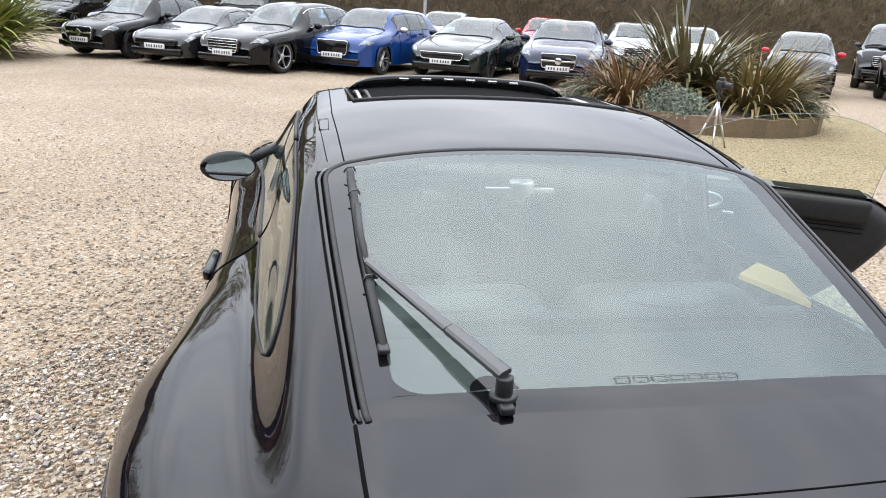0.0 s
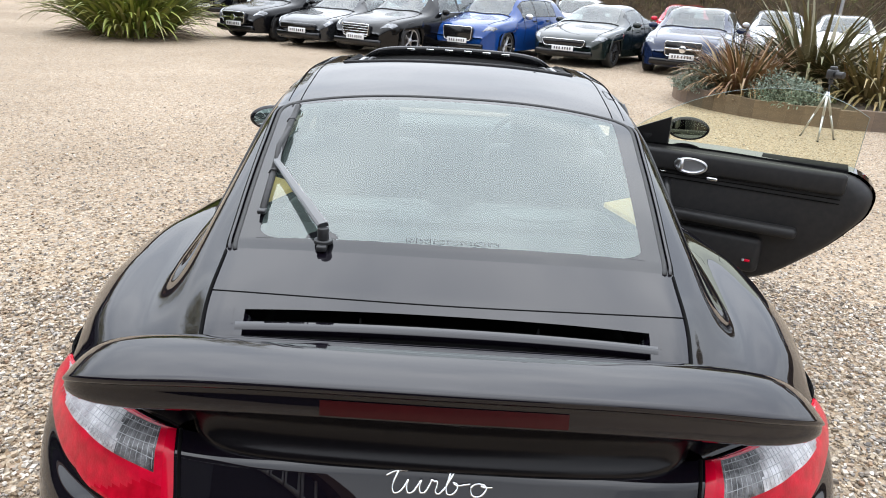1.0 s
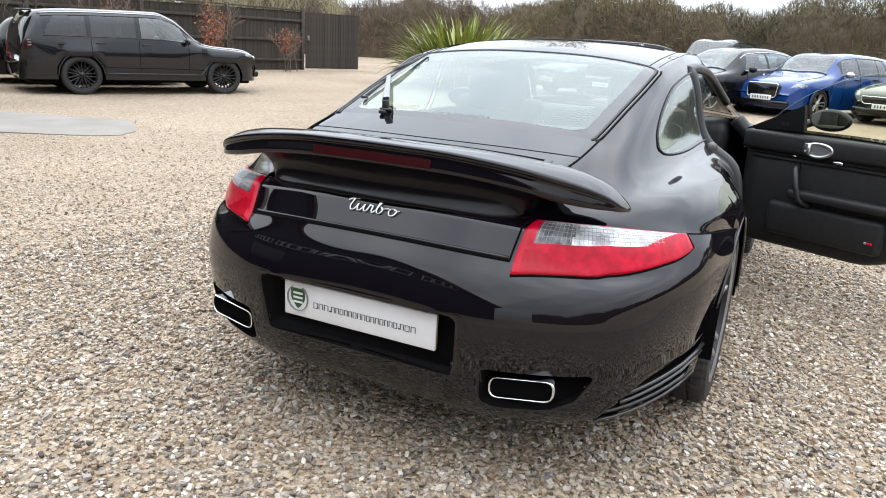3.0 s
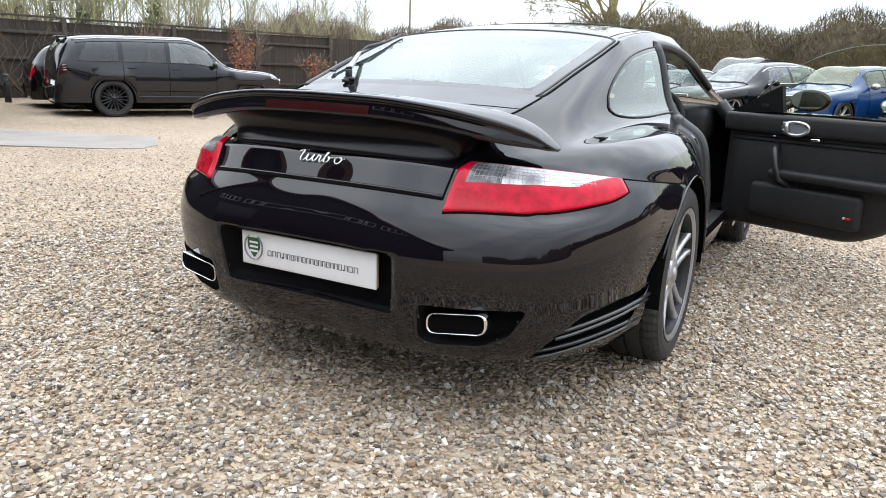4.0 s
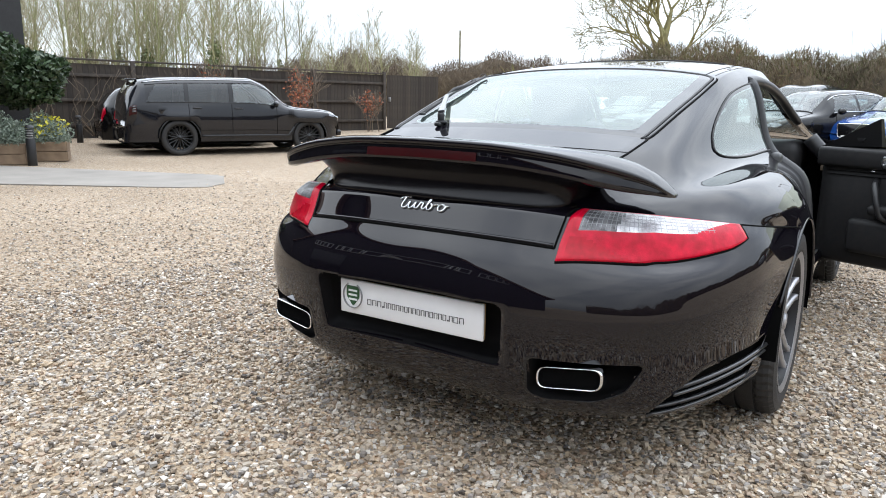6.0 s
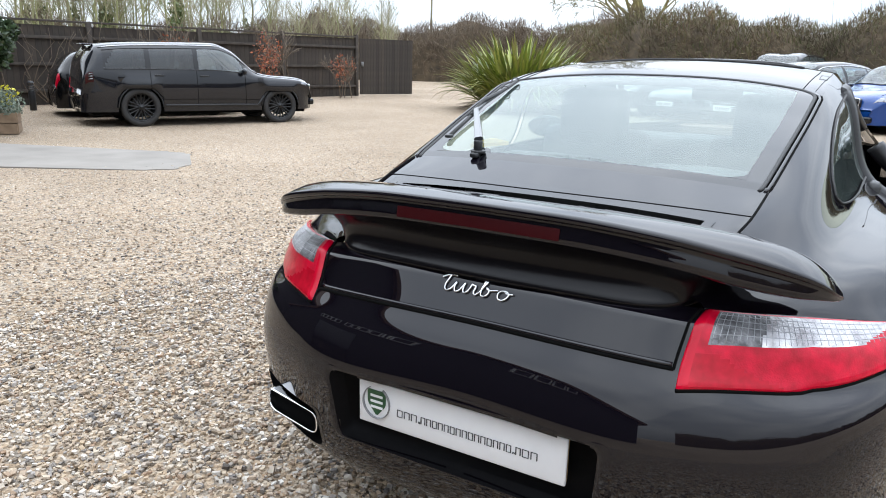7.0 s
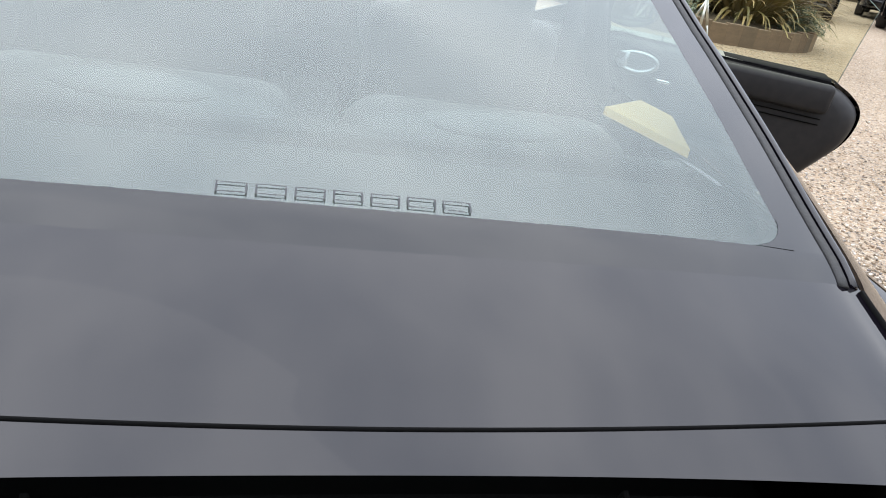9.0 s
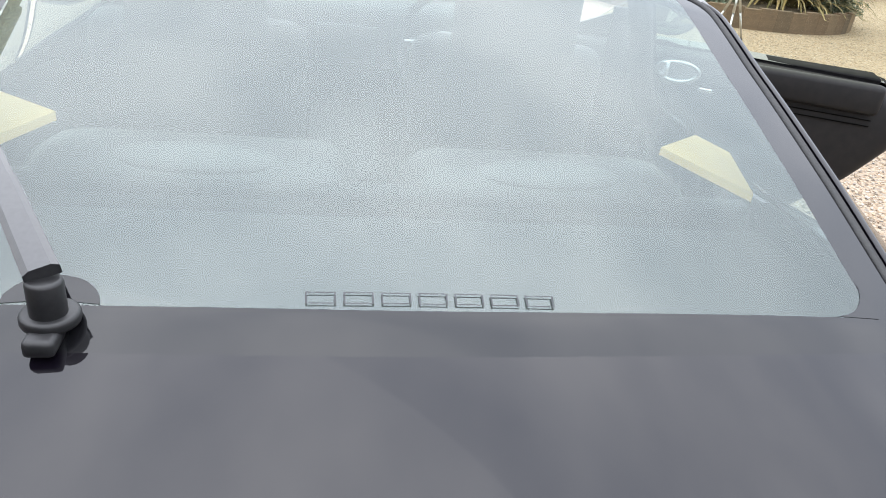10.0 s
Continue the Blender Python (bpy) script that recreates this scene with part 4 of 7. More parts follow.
def rim_mesh(rr, w, spokes, twin, seg=60, face=1):
    """Barrel and spokes; the face looks along +x."""
    V, F = [], []
    prof = [(-w / 2 + .01, rr), (-w / 2 + .03, rr - .02), (w / 2 - .04, rr - .025), (w / 2 - .012, rr - .018), (w / 2 - .004, rr - .006), (w / 2 - .004, rr + .004)]
    n = len(prof)
    for i in range(seg):
        t = 2 * math.pi * i / seg
        V += [(x, q * math.cos(t), q * math.sin(t)) for x, q in prof]
    for i in range(seg):
        j = (i + 1) % seg
        F += [(i * n + k, j * n + k, j * n + k + 1, i * n + k + 1) for k in range(n - 1)]
    prs = []
    lipv = [(x, q * math.cos(2 * math.pi * i / seg), q * math.sin(2 * math.pi * i / seg)) for i in range(seg) for x, q in prof[3:]]
    lipf = [(i * 3 + k, ((i + 1) % seg) * 3 + k, ((i + 1) % seg) * 3 + k + 1, i * 3 + k + 1) for i in range(seg) for k in range(2)]
    prs.append((lipv, lipf))
    barrel = (V, F)
    xo = w / 2 - .016
    sw = .0115 if spokes == 5 and twin else .013
    for s in range(spokes):
        base = 2 * math.pi * s / spokes
        for d in ((-1, 1) if twin else (0,)):
            V2, F2 = [], []
            for q, off, wd, dx in ((.035, .012, .016, -.016), (.085, .023 if twin else 0, sw * 1.1, -.020), (rr * .55, .029 if twin else 0, sw * .85, -.016), (rr * .8, .034 if twin else 0, sw * .9, -.008), (rr - .012, .042 if twin else 0, sw * 1.5, .003)):
                for e, h in ((-1, 0), (-.7, .012), (.7, .012), (1, 0), (1, -.03), (-1, -.03)):
                    yy = d * off + e * wd
                    ct, st = math.cos(base), math.sin(base)
                    V2.append((xo + dx + h - .012, q * ct - yy * st, q * st + yy * ct))
            for i in range(4):
                F2 += [(i * 6 + k, i * 6 + (k + 1) % 6, (i + 1) * 6 + (k + 1) % 6, (i + 1) * 6 + k) for k in range(6)]
            prs.append((V2, F2))
    hubv, hubf = [], []
    for q, x in ((.07, xo - .05), (.068, xo - .022), (.05, xo - .012), (.03, xo - .014), (.028, xo - .006), (.001, xo - .004)):
        hubv += [(x, q * math.cos(2 * math.pi * i / 20), q * math.sin(2 * math.pi * i / 20)) for i in range(20)]
    hubf = [(a * 20 + i, a * 20 + (i + 1) % 20, (a + 1) * 20 + (i + 1) % 20, (a + 1) * 20 + i) for a in range(5) for i in range(20)]
    prs.append((hubv, hubf))
    return merge(prs[0], prs[-1]), barrel, prs[1:-1]


_mesh_cache = {}


def wheel(parent, m, r, w, rr, spokes, twin, mrim, tread=True, disc=True, own=True):
    """A rim with its tyre and brake disc at the local pose m, face along its +x."""
    key = (r, w, rr, spokes, twin, mrim.name)
    if key not in _mesh_cache:
        (V, F), (V3, F3), sp = rim_mesh(rr, w, spokes, twin)
        if not own:
            V, F = merge((V, F), *sp)
            sp = []
        sp = [obj("spoke", p, q, mrim) for p, q in sp]
        a = obj("wheel", V, F, mrim)
        e = obj("rim_barrel", V3, F3, M_BARREL)
        V, F = tyre_mesh(r, w, rr, 120 if tread else 40, tread)
        b = obj("tyre", V, F, M_RUBBER, smooth=not tread)
        c = part("brake_disc", cyl_bm(rr * .72, .02, (0, 0, 0), "x", 32), M_DISC, None)
        for q in (a, e, *sp):
            bm = bmesh.new()
            bm.from_mesh(q.data)
            bmesh.ops.recalc_face_normals(bm, faces=bm.faces)
            bm.to_mesh(q.data)
            bm.free()
        _mesh_cache[key] = (a.data, b.data, c.data, e.data, [q.data for q in sp])
        for o in (a, b, c, e, *sp):
            bpy.data.objects.remove(o)
    a, b, c, e, sp = _mesh_cache[key]
    wo = new("wheel", a)
    wo.parent = parent
    wo.matrix_local = m
    ty = new("tyre", b)
    ty.parent = wo
    ty["label"] = "black rubber tyre"
    br = new("rim_barrel", e)
    br.parent = wo
    for q in sp:
        new("spoke", q).parent = wo
    if disc:
        d = new("brake_disc", c)
        d.parent = wo
        d.location = (-.03, 0, 0)
    return wo


for sg in (1, -1):
    m = pose(sg * .765, 0, .334) @ (Matrix() if sg > 0 else Matrix.Rotation(math.pi, 4, "Z"))
    wheel(car, m @ pose(0, 0, 0, 20), .334, .30, .247, 5, True, M_RIM)
    m = pose(sg * .765, 2.35, .325) @ (Matrix() if sg > 0 else Matrix.Rotation(math.pi, 4, "Z"))
    wheel(car, m @ pose(0, 0, 0, 50), .325, .235, .245, 5, True, M_RIM)
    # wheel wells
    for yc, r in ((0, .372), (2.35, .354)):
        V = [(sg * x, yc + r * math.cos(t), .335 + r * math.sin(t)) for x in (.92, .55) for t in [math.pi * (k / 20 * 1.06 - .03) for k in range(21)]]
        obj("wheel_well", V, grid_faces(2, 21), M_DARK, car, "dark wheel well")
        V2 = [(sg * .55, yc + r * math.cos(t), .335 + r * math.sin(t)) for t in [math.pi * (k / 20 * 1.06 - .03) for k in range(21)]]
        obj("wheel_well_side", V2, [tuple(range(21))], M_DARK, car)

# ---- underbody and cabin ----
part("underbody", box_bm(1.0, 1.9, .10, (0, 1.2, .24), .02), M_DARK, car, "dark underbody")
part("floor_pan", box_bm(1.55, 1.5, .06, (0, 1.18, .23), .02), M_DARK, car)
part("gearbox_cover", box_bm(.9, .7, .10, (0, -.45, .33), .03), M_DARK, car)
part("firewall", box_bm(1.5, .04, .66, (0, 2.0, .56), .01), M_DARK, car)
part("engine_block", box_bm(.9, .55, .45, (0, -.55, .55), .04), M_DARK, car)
part("cabin_floor", box_bm(1.5, 1.7, .04, (0, 1.15, .28), .01), M_LEATHER, car)
part("parcel_shelf", box_bm(1.05, .32, .03, (0, -.26, .915), .01), M_SHELF, car, "dark grey parcel shelf")
part("bulkhead", box_bm(1.15, .04, .6, (0, .02, .62), .01), M_LEATHER, car)
part("dashboard", box_bm(1.35, .35, .22, (0, 1.86, .78), .06, 3), M_LEATHER, car, "black dashboard")
part("centre_console", box_bm(.24, .75, .22, (0, 1.4, .42), .03), M_LEATHER, car)
part("centre_screen", box_bm(.22, .02, .14, (0, 1.68, .76), .01), M_GLOSSTRIM, car)
for sg in (1, -1):
    rs = part("rear_seat", join_bm(box_bm(.47, .19, .42, (sg * .262, .09, .735), .07, 4, None), box_bm(.46, .38, .12, (sg * .30, .34, .48), .04, 3)), M_SEAT, car, "black rear seat")
    # flat ellipse added as a painted highlight on the seat top
    bm = bmesh.new()
    bmesh.ops.create_uvsphere(bm, u_segments=28, v_segments=10, radius=1, matrix=Matrix.Translation((sg * .255, .045, .938)) @ Matrix.Rotation(radians(20), 4, "X") @ Matrix.Diagonal((.115, .032, .014, 1)))
    part("seat_insert", bm, M_SEATSHEEN, rs, "pale grey ellipse for the light on the seat top")
    # added panel that stands in for a pale yellow patch behind the glass
    q = [(.45, .10), (.548, .177), (.567, .093), (.51, -.08)][::sg]
    V = [(sg * x, y, z) for z in (.962, .975) for x, y in q]
    obj("side_trim_panel", V, [(3, 2, 1, 0), (4, 5, 6, 7), (0, 1, 5, 4), (1, 2, 6, 5), (2, 3, 7, 6), (3, 0, 4, 7)], M_YELLOW, car, "pale yellow stand-in panel beside the rear seat", smooth=False)
    fs = part("front_seat", join_bm(box_bm(.48, .12, .62, (sg * .36, .80, .68), .05, 3), box_bm(.30, .10, .24, (sg * .36, .76, 1.04), .045, 3), box_bm(.50, .50, .14, (sg * .36, 1.08, .42), .05, 3)), M_LEATHER, car, "black leather front seat with fixed headrest")
    if sg > 0:
        part("seat_belt", box_bm(.05, .01, .5, (.60, .72, .85), .002), M_RUBBER, car)
st = [Vector((.36 + .185 * math.cos(t), 1.56 + .06 * math.sin(t), .80 + .175 * math.sin(t))) for t in [2 * math.pi * k / 28 for k in range(28)]]
V, F = tube(st, .016, 8, True)
sw = obj("steering_wheel", V, F, M_LEATHER, car, "black steering wheel on the right")
part("wheel_hub", join_bm(box_bm(.12, .03, .10, (.36, 1.58, .80), .02), box_bm(.34, .015, .03, (.36, 1.575, .80), .005)), M_SILVER, sw)
part("interior_mirror", box_bm(.24, .02, .065, (0, 1.50, 1.13), .01), M_TRIM, car)
V = [surf(y, s / 10, -.035) for y in (.30, .6, .89) for s in range(-18, 19)]
obj("roof_lining", V, grid_faces(3, 37), M_TRIM, car)
# door frame on the open side
V, F = merge(tube([surf(y / 50, 2.06, -.012) for y in range(31, 88)], .022, 8), tube([surf(.63, 2.06 + k / 10, -.012) for k in range(0, 40)], .03, 8), tube([surf(1.75, 2.6 + k / 10, -.02) for k in range(0, 34)], .04, 8))
obj("door_frame", V, F, M_TRIM, car, "black door opening with seal")
part("door_sill", box_bm(.10, 1.15, .10, (.80, 1.18, .27), .03), M_BLACK, car)
part("sill_plate", box_bm(.06, .8, .008, (.80, 1.15, .325), .002), M_SILVER, car)
part("b_post", box_bm(.05, .10, .62, (.715, .58, .58), .02), M_TRIM, car)
part("door_latch_plate", box_bm(.02, .05, .09, (.775, .64, .60), .008), M_SILVER, car)

# ---- open driver's door ----
hinge = Vector((.855, 1.74, 0))
far = Vector((1.885, 1.215, 0))
ang = math.degrees(math.atan2(far.y - hinge.y, far.x - hinge.x))
DM = pose(hinge.x, hinge.y, 0, 0, 0, ang)
door = part("open_door", bmesh.new(), M_BLACK, car, "open black door with leather inner panel")
door.matrix_local = car.matrix_world.inverted() @ DM


_out = round_poly([(0.0, .26), (0.0, .88), (.55, .885), (1.14, .872), (1.235, .80), (1.225, .69), (1.10, .52), (.89, .33), (.74, .265)], .07, 4)
V, F = [], []
nO = len(_out)
for k, (x, z) in enumerate(_out):
    V += [(x, -.045, z), (x, -.035, z), (x, .09, z)]
for k in range(nO):
    k2 = (k + 1) % nO
    F += [(3 * k, 3 * k2, 3 * k2 + 1, 3 * k + 1), (3 * k + 1, 3 * k2 + 1, 3 * k2 + 2, 3 * k + 2)]
# outer skin, bulged
F.append(tuple(3 * k + 2 for k in range(nO)))
bm = bmesh.new()
vs = [bm.verts.new(v) for v in V]
for f in F:
    bm.faces.new([vs[i] for i in f])
bm.to_mesh(door.data)
bm.free()
# inner panel with padding
_inn = [(x * .985 + .008, .265 + (z - .265) * .985) for x, z in _out]
cz = .58
V, F = [], []
for sc, dy in ((1.0, -.046), (.985, -.075), (.95, -.105), (.9, -.118)):
    V += [(.56 + (x - .56) * sc, dy, cz + (z - cz) * sc) for x, z in _inn]
F = [(a * nO + k, a * nO + (k + 1) % nO, (a + 1) * nO + (k + 1) % nO, (a + 1) * nO + k) for a in range(3) for k in range(nO)] + [tuple(3 * nO + k for k in range(nO))]
panel = obj("door_panel", V, F, M_LEATHER, door, "black leather door lining")
part("door_top_pad", box_bm(1.08, .05, .10, (.56, -0.130, .825), .02, 3), M_LEATHER, panel)
for z in (.755, .735):
    part("stitch_seam", box_bm(1.02, .004, .003, (.58, -0.123, z)), M_GAP, panel, smooth=False)
part("door_pocket", box_bm(.60, .06, .18, (.52, -0.128, .43), .03, 3), M_LEATHER, door, "door pocket with lid")
part("armrest", box_bm(.62, .07, .05, (.64, -0.155, .575), .02, 3), M_LEATHER, door)
V, F = tube([(.335, -.12, .72), (.35, -.165, .70), (.375, -.185, .62), (.40, -.18, .55), (.44, -.14, .52)], .016, 8)
obj("grab_handle", V, F, M_TRIM, door, "black grab handle")
hd = part("inner_handle", bmesh.new(), M_SILVER, door, "brushed silver inner door handle")
_ov = [(.44 + .070 * math.cos(k / 28 * 2 * math.pi) * (1.0 + .12 * math.sin(k / 28 * 2 * math.pi)), .812 + .033 * math.sin(k / 28 * 2 * math.pi)) for k in range(28)]
V, F = tube([(x, -.160, z) for x, z in _ov], .008, 8, True)
obj("handle_ring", V, F, M_SILVER, hd, "silver oval handle ring")
V, F = tube([(.375, -.163, .815), (.385, -.172, .838), (.40, -.174, .842), (.40, -.172, .80), (.382, -.170, .795)], .010, 8)
obj("handle_lever", V, F, M_SILVER, hd)
obj("handle_cup", [(x, -.1565, z) for x, z in _ov], [tuple(range(28))], M_RIM, hd, "silver handle cup", smooth=False)
part("lock_button", box_bm(.05, .012, .016, (.545, -0.150, .764), .005), M_CHROME, door, "chrome lock button")
part("window_switch", box_bm(.07, .012, .03, (.30, -0.125, .80), .004), M_TRIM, door)
part("switch_mark", box_bm(.03, .004, .006, (.31, -0.133, .765)), M_CHROME, door)
dl = part("door_lamp", box_bm(.026, .012, .012, (.77, -0.161, .405), .004), M_REDLENS, door, "red and white door warning lamp")
part("lamp_lens", box_bm(.012, .012, .012, (.752, -0.162, .406), .003), M_CLEARLENS, dl)
part("waist_rail", box_bm(1.09, .125, .03, (.555, .022, .866), .008), M_CARPET, door, "dull black waist rail")
part("door_latch", box_bm(.012, .05, .10, (1.178, .01, .63), .004, 2, Matrix.Rotation(radians(35), 4, "Y")), M_GLOSSTRIM, door)
part("latch_claw", box_bm(.008, .022, .04, (1.19, .005, .64), .003, 2, Matrix.Rotation(radians(35), 4, "Y")), M_CHROME, door)
# mirror triangle and mirror
V = [(-.02, -.05, .87), (.30, -.055, .885), (.31, -.115, 1.025), (-.02, -.01, .87), (.30, -.02, .885), (.31, -.09, 1.025)]
sail = obj("mirror_sail", V, [(0, 1, 2), (5, 4, 3), (0, 3, 4, 1), (1, 4, 5, 2), (2, 5, 3, 0)], M_TRIM, door, "black mirror triangle", smooth=False)
part("tweeter", cyl_bm(.022, .01, (.20, -.068, .925), "y", 20, bevel=.003), M_TRIM, door)


def mirror_shell():
    """A teardrop wing mirror housing."""
    bm = bmesh.new()
    bmesh.ops.create_uvsphere(bm, u_segments=28, v_segments=16, radius=1)
    for v in bm.verts:
        x, y, z = v.co
        v.co = Vector((x * .105, y * .055 if y > 0 else y * .02, z * .058))
    return bm


def add_mirror(parent, m):
    mo = part("wing_mirror", mirror_shell(), M_BLACK, parent, "gloss black teardrop wing mirror")
    mo.matrix_local = m
    bm = bmesh.new()
    bmesh.ops.create_circle(bm, cap_ends=True, segments=32, radius=1)
    for v in bm.verts:
        v.co = Vector((v.co.x * .090, -.0235 - .10 * v.co.y * .047, v.co.y * .047))
    g = part("mirror_glass", bm, M_MIRROR, mo, "mirror glass reflecting gravel", smooth=False)
    V, F = tube([(-.09, .01, -.02), (-.14, .015, -.045), (-.19, .02, -.06)], .02, 8)
    obj("mirror_stalk", V, F, M_TRIM, mo)
    return mo


# on the open door the glass faces the rear of the door's own frame
add_mirror(door, pose(.365, .075, .950, 0, 0, 8))
lm = add_mirror(car, pose(-.845, 1.40, .925, 0, 0, 18) @ Matrix.Rotation(math.pi, 4, "Y"))

# raised frameless door glass
def dg(u, w):
    """u along the door, w from the waist (0) to the top edge (1)."""
    x = .10 + 1.02 * u
    top = .885 + .335 * math.sin(min(1.0, (u + .02) / .72) * math.pi / 2) ** .8 - .09 * max(0.0, (u - .72) / .28) ** 2
    z = .872 + (top - .872) * w
    return Vector((x, -.03 - .18 * ((z - .872) / .34) ** 1.15, z))


V = [dg(u / 24, w / 6) for u in range(25) for w in range(7)]
dgo = obj("door_glass", V, grid_faces(25, 7), M_DOORGLASS, door, "raised frameless door window")
dgo.visible_shadow = False
V, F = tube([dg(u / 24, 1) for u in range(25)] + [dg(1, 1 - w / 6) for w in range(1, 7)], .0012, 5)
obj("glass_edge", V, F, M_GLASSEDGE, dgo, "pale polished glass edge")


def face_out(o, ref):
    """Turns a mesh whose faces mostly look towards ref."""
    me, M = o.data, o.matrix_local
    q = sum(p.area * p.normal.dot(p.center - ref) for p in me.polygons)
    if q < 0:
        me.flip_normals()


for o in list(car.children_recursive):
    if o.type != "MESH":
        continue
    nm = o.name.split(".")[0]
    if nm in ("rear_wing", "wing_pedestal"):
        bm = bmesh.new()
        bm.from_mesh(o.data)
        if nm == "rear_wing":
            bmesh.ops.recalc_face_normals(bm, faces=bm.faces)
        bm.to_mesh(o.data)
        bm.free()
    elif nm in ("black_border", "clear_lens", "indicator_lens", "window_channel", "red_lens", "reflector_lens", "tail_light", "windscreen", "door_window", "quarter_window", "rear_window", "wind_deflector", "lid_slat", "high_brake_light", "pivot_border", "corner_border"):
        face_out(o, Vector((0, .8, .55)))

# ---- parked cars ----
KINDS = {
    # t from front to rear: centre height, edge x and z, shoulder x and z (x as parts of the half width)
    "saloon": (1.46, [(0, .50, .50, .49, .66, .46), (.02, .66, .60, .64, .80, .58), (.08, .78, .68, .76, .90, .70), (.27, .95, .76, .92, .95, .86), (.43, 1.41, .62, 1.36, .94, .92), (.58, 1.46, .64, 1.41, .94, .94), (.72, 1.41, .62, 1.35, .94, .95), (.86, 1.08, .72, 1.04, .93, .95), (.965, 1.02, .74, .98, .88, .90), (1, .72, .70, .70, .80, .66)]),
    "coupe": (1.36, [(0, .48, .50, .47, .66, .44), (.02, .62, .62, .60, .80, .55), (.08, .74, .70, .72, .91, .68), (.30, .93, .76, .90, .96, .84), (.47, 1.32, .60, 1.26, .94, .88), (.58, 1.36, .61, 1.31, .94, .90), (.72, 1.27, .58, 1.20, .95, .92), (.90, 1.00, .72, .97, .94, .92), (.97, .96, .74, .92, .90, .86), (1, .68, .70, .66, .80, .62)]),
    "hatch": (1.44, [(0, .52, .52, .50, .68, .48), (.02, .70, .62, .68, .82, .62), (.08, .82, .68, .80, .91, .74), (.27, .98, .76, .95, .95, .88), (.43, 1.40, .64, 1.35, .94, .92), (.58, 1.44, .66, 1.39, .94, .93), (.86, 1.40, .64, 1.34, .92, .95), (.96, 1.08, .70, 1.04, .90, .96), (.985, .92, .72, .90, .88, .86), (1, .66, .70, .64, .82, .62)]),
    "suv": (1.84, [(0, .66, .66, .64, .80, .60), (.012, .92, .72, .90, .88, .82), (.04, 1.08, .78, 1.06, .94, 1.00), (.255, 1.20, .84, 1.17, .97, 1.10), (.385, 1.74, .75, 1.69, .965, 1.14), (.50, 1.83, .77, 1.79, .965, 1.15), (.90, 1.79, .76, 1.74, .955, 1.15), (.962, 1.66, .76, 1.60, .945, 1.14), (.99, 1.12, .80, 1.09, .93, 1.04), (1, .72, .78, .70, .88, .68)]),
    "offroad": (1.63, [(0, .60, .66, .58, .80, .56), (.012, .80, .72, .78, .88, .72), (.04, .93, .80, .91, .94, .86), (.27, 1.07, .86, 1.05, .97, 1.00), (.395, 1.54, .80, 1.50, .975, 1.06), (.46, 1.64, .81, 1.60, .975, 1.07), (.76, 1.62, .80, 1.57, .97, 1.08), (.915, 1.55, .79, 1.50, .955, 1.08), (.955, 1.36, .79, 1.32, .95, 1.08), (.985, 1.05, .80, 1.03, .94, .98), (1, .66, .78, .64, .90, .62)]),
    "small": (1.49, [(0, .50, .50, .49, .66, .46), (.03, .72, .60, .70, .82, .62), (.10, .90, .66, .87, .92, .78), (.27, 1.02, .74, .99, .95, .90), (.45, 1.44, .64, 1.38, .93, .94), (.60, 1.49, .66, 1.43, .92, .95), (.86, 1.42, .64, 1.35, .90, .97), (.97, 1.08, .68, 1.04, .86, .96), (.99, .92, .70, .90, .84, .86), (1, .66, .68, .64, .80, .62)]),
}


# side windows by kind: from and to along the car, front to rear
WINS = {
    "saloon": ((.375, .525), (.54, .685), (.695, .76)), "coupe": ((.40, .60), (.615, .75)), "hatch": ((.365, .52), (.535, .70), (.712, .80)),
    "suv": ((.345, .51), (.525, .69), (.705, .90)), "offroad": ((.33, .535), (.555, .725), (.745, .90)), "small": ((.38, .60), (.615, .78)),
}
SCREENS = {"saloon": ((.285, .415), (.735, .84)), "coupe": ((.315, .455), (.735, .875)), "hatch": ((.285, .415), (.875, .95)), "suv": ((.27, .375), (.91, .955)), "offroad": ((.285, .385), (.925, .97)), "small": ((.285, .435), (.875, .96))}


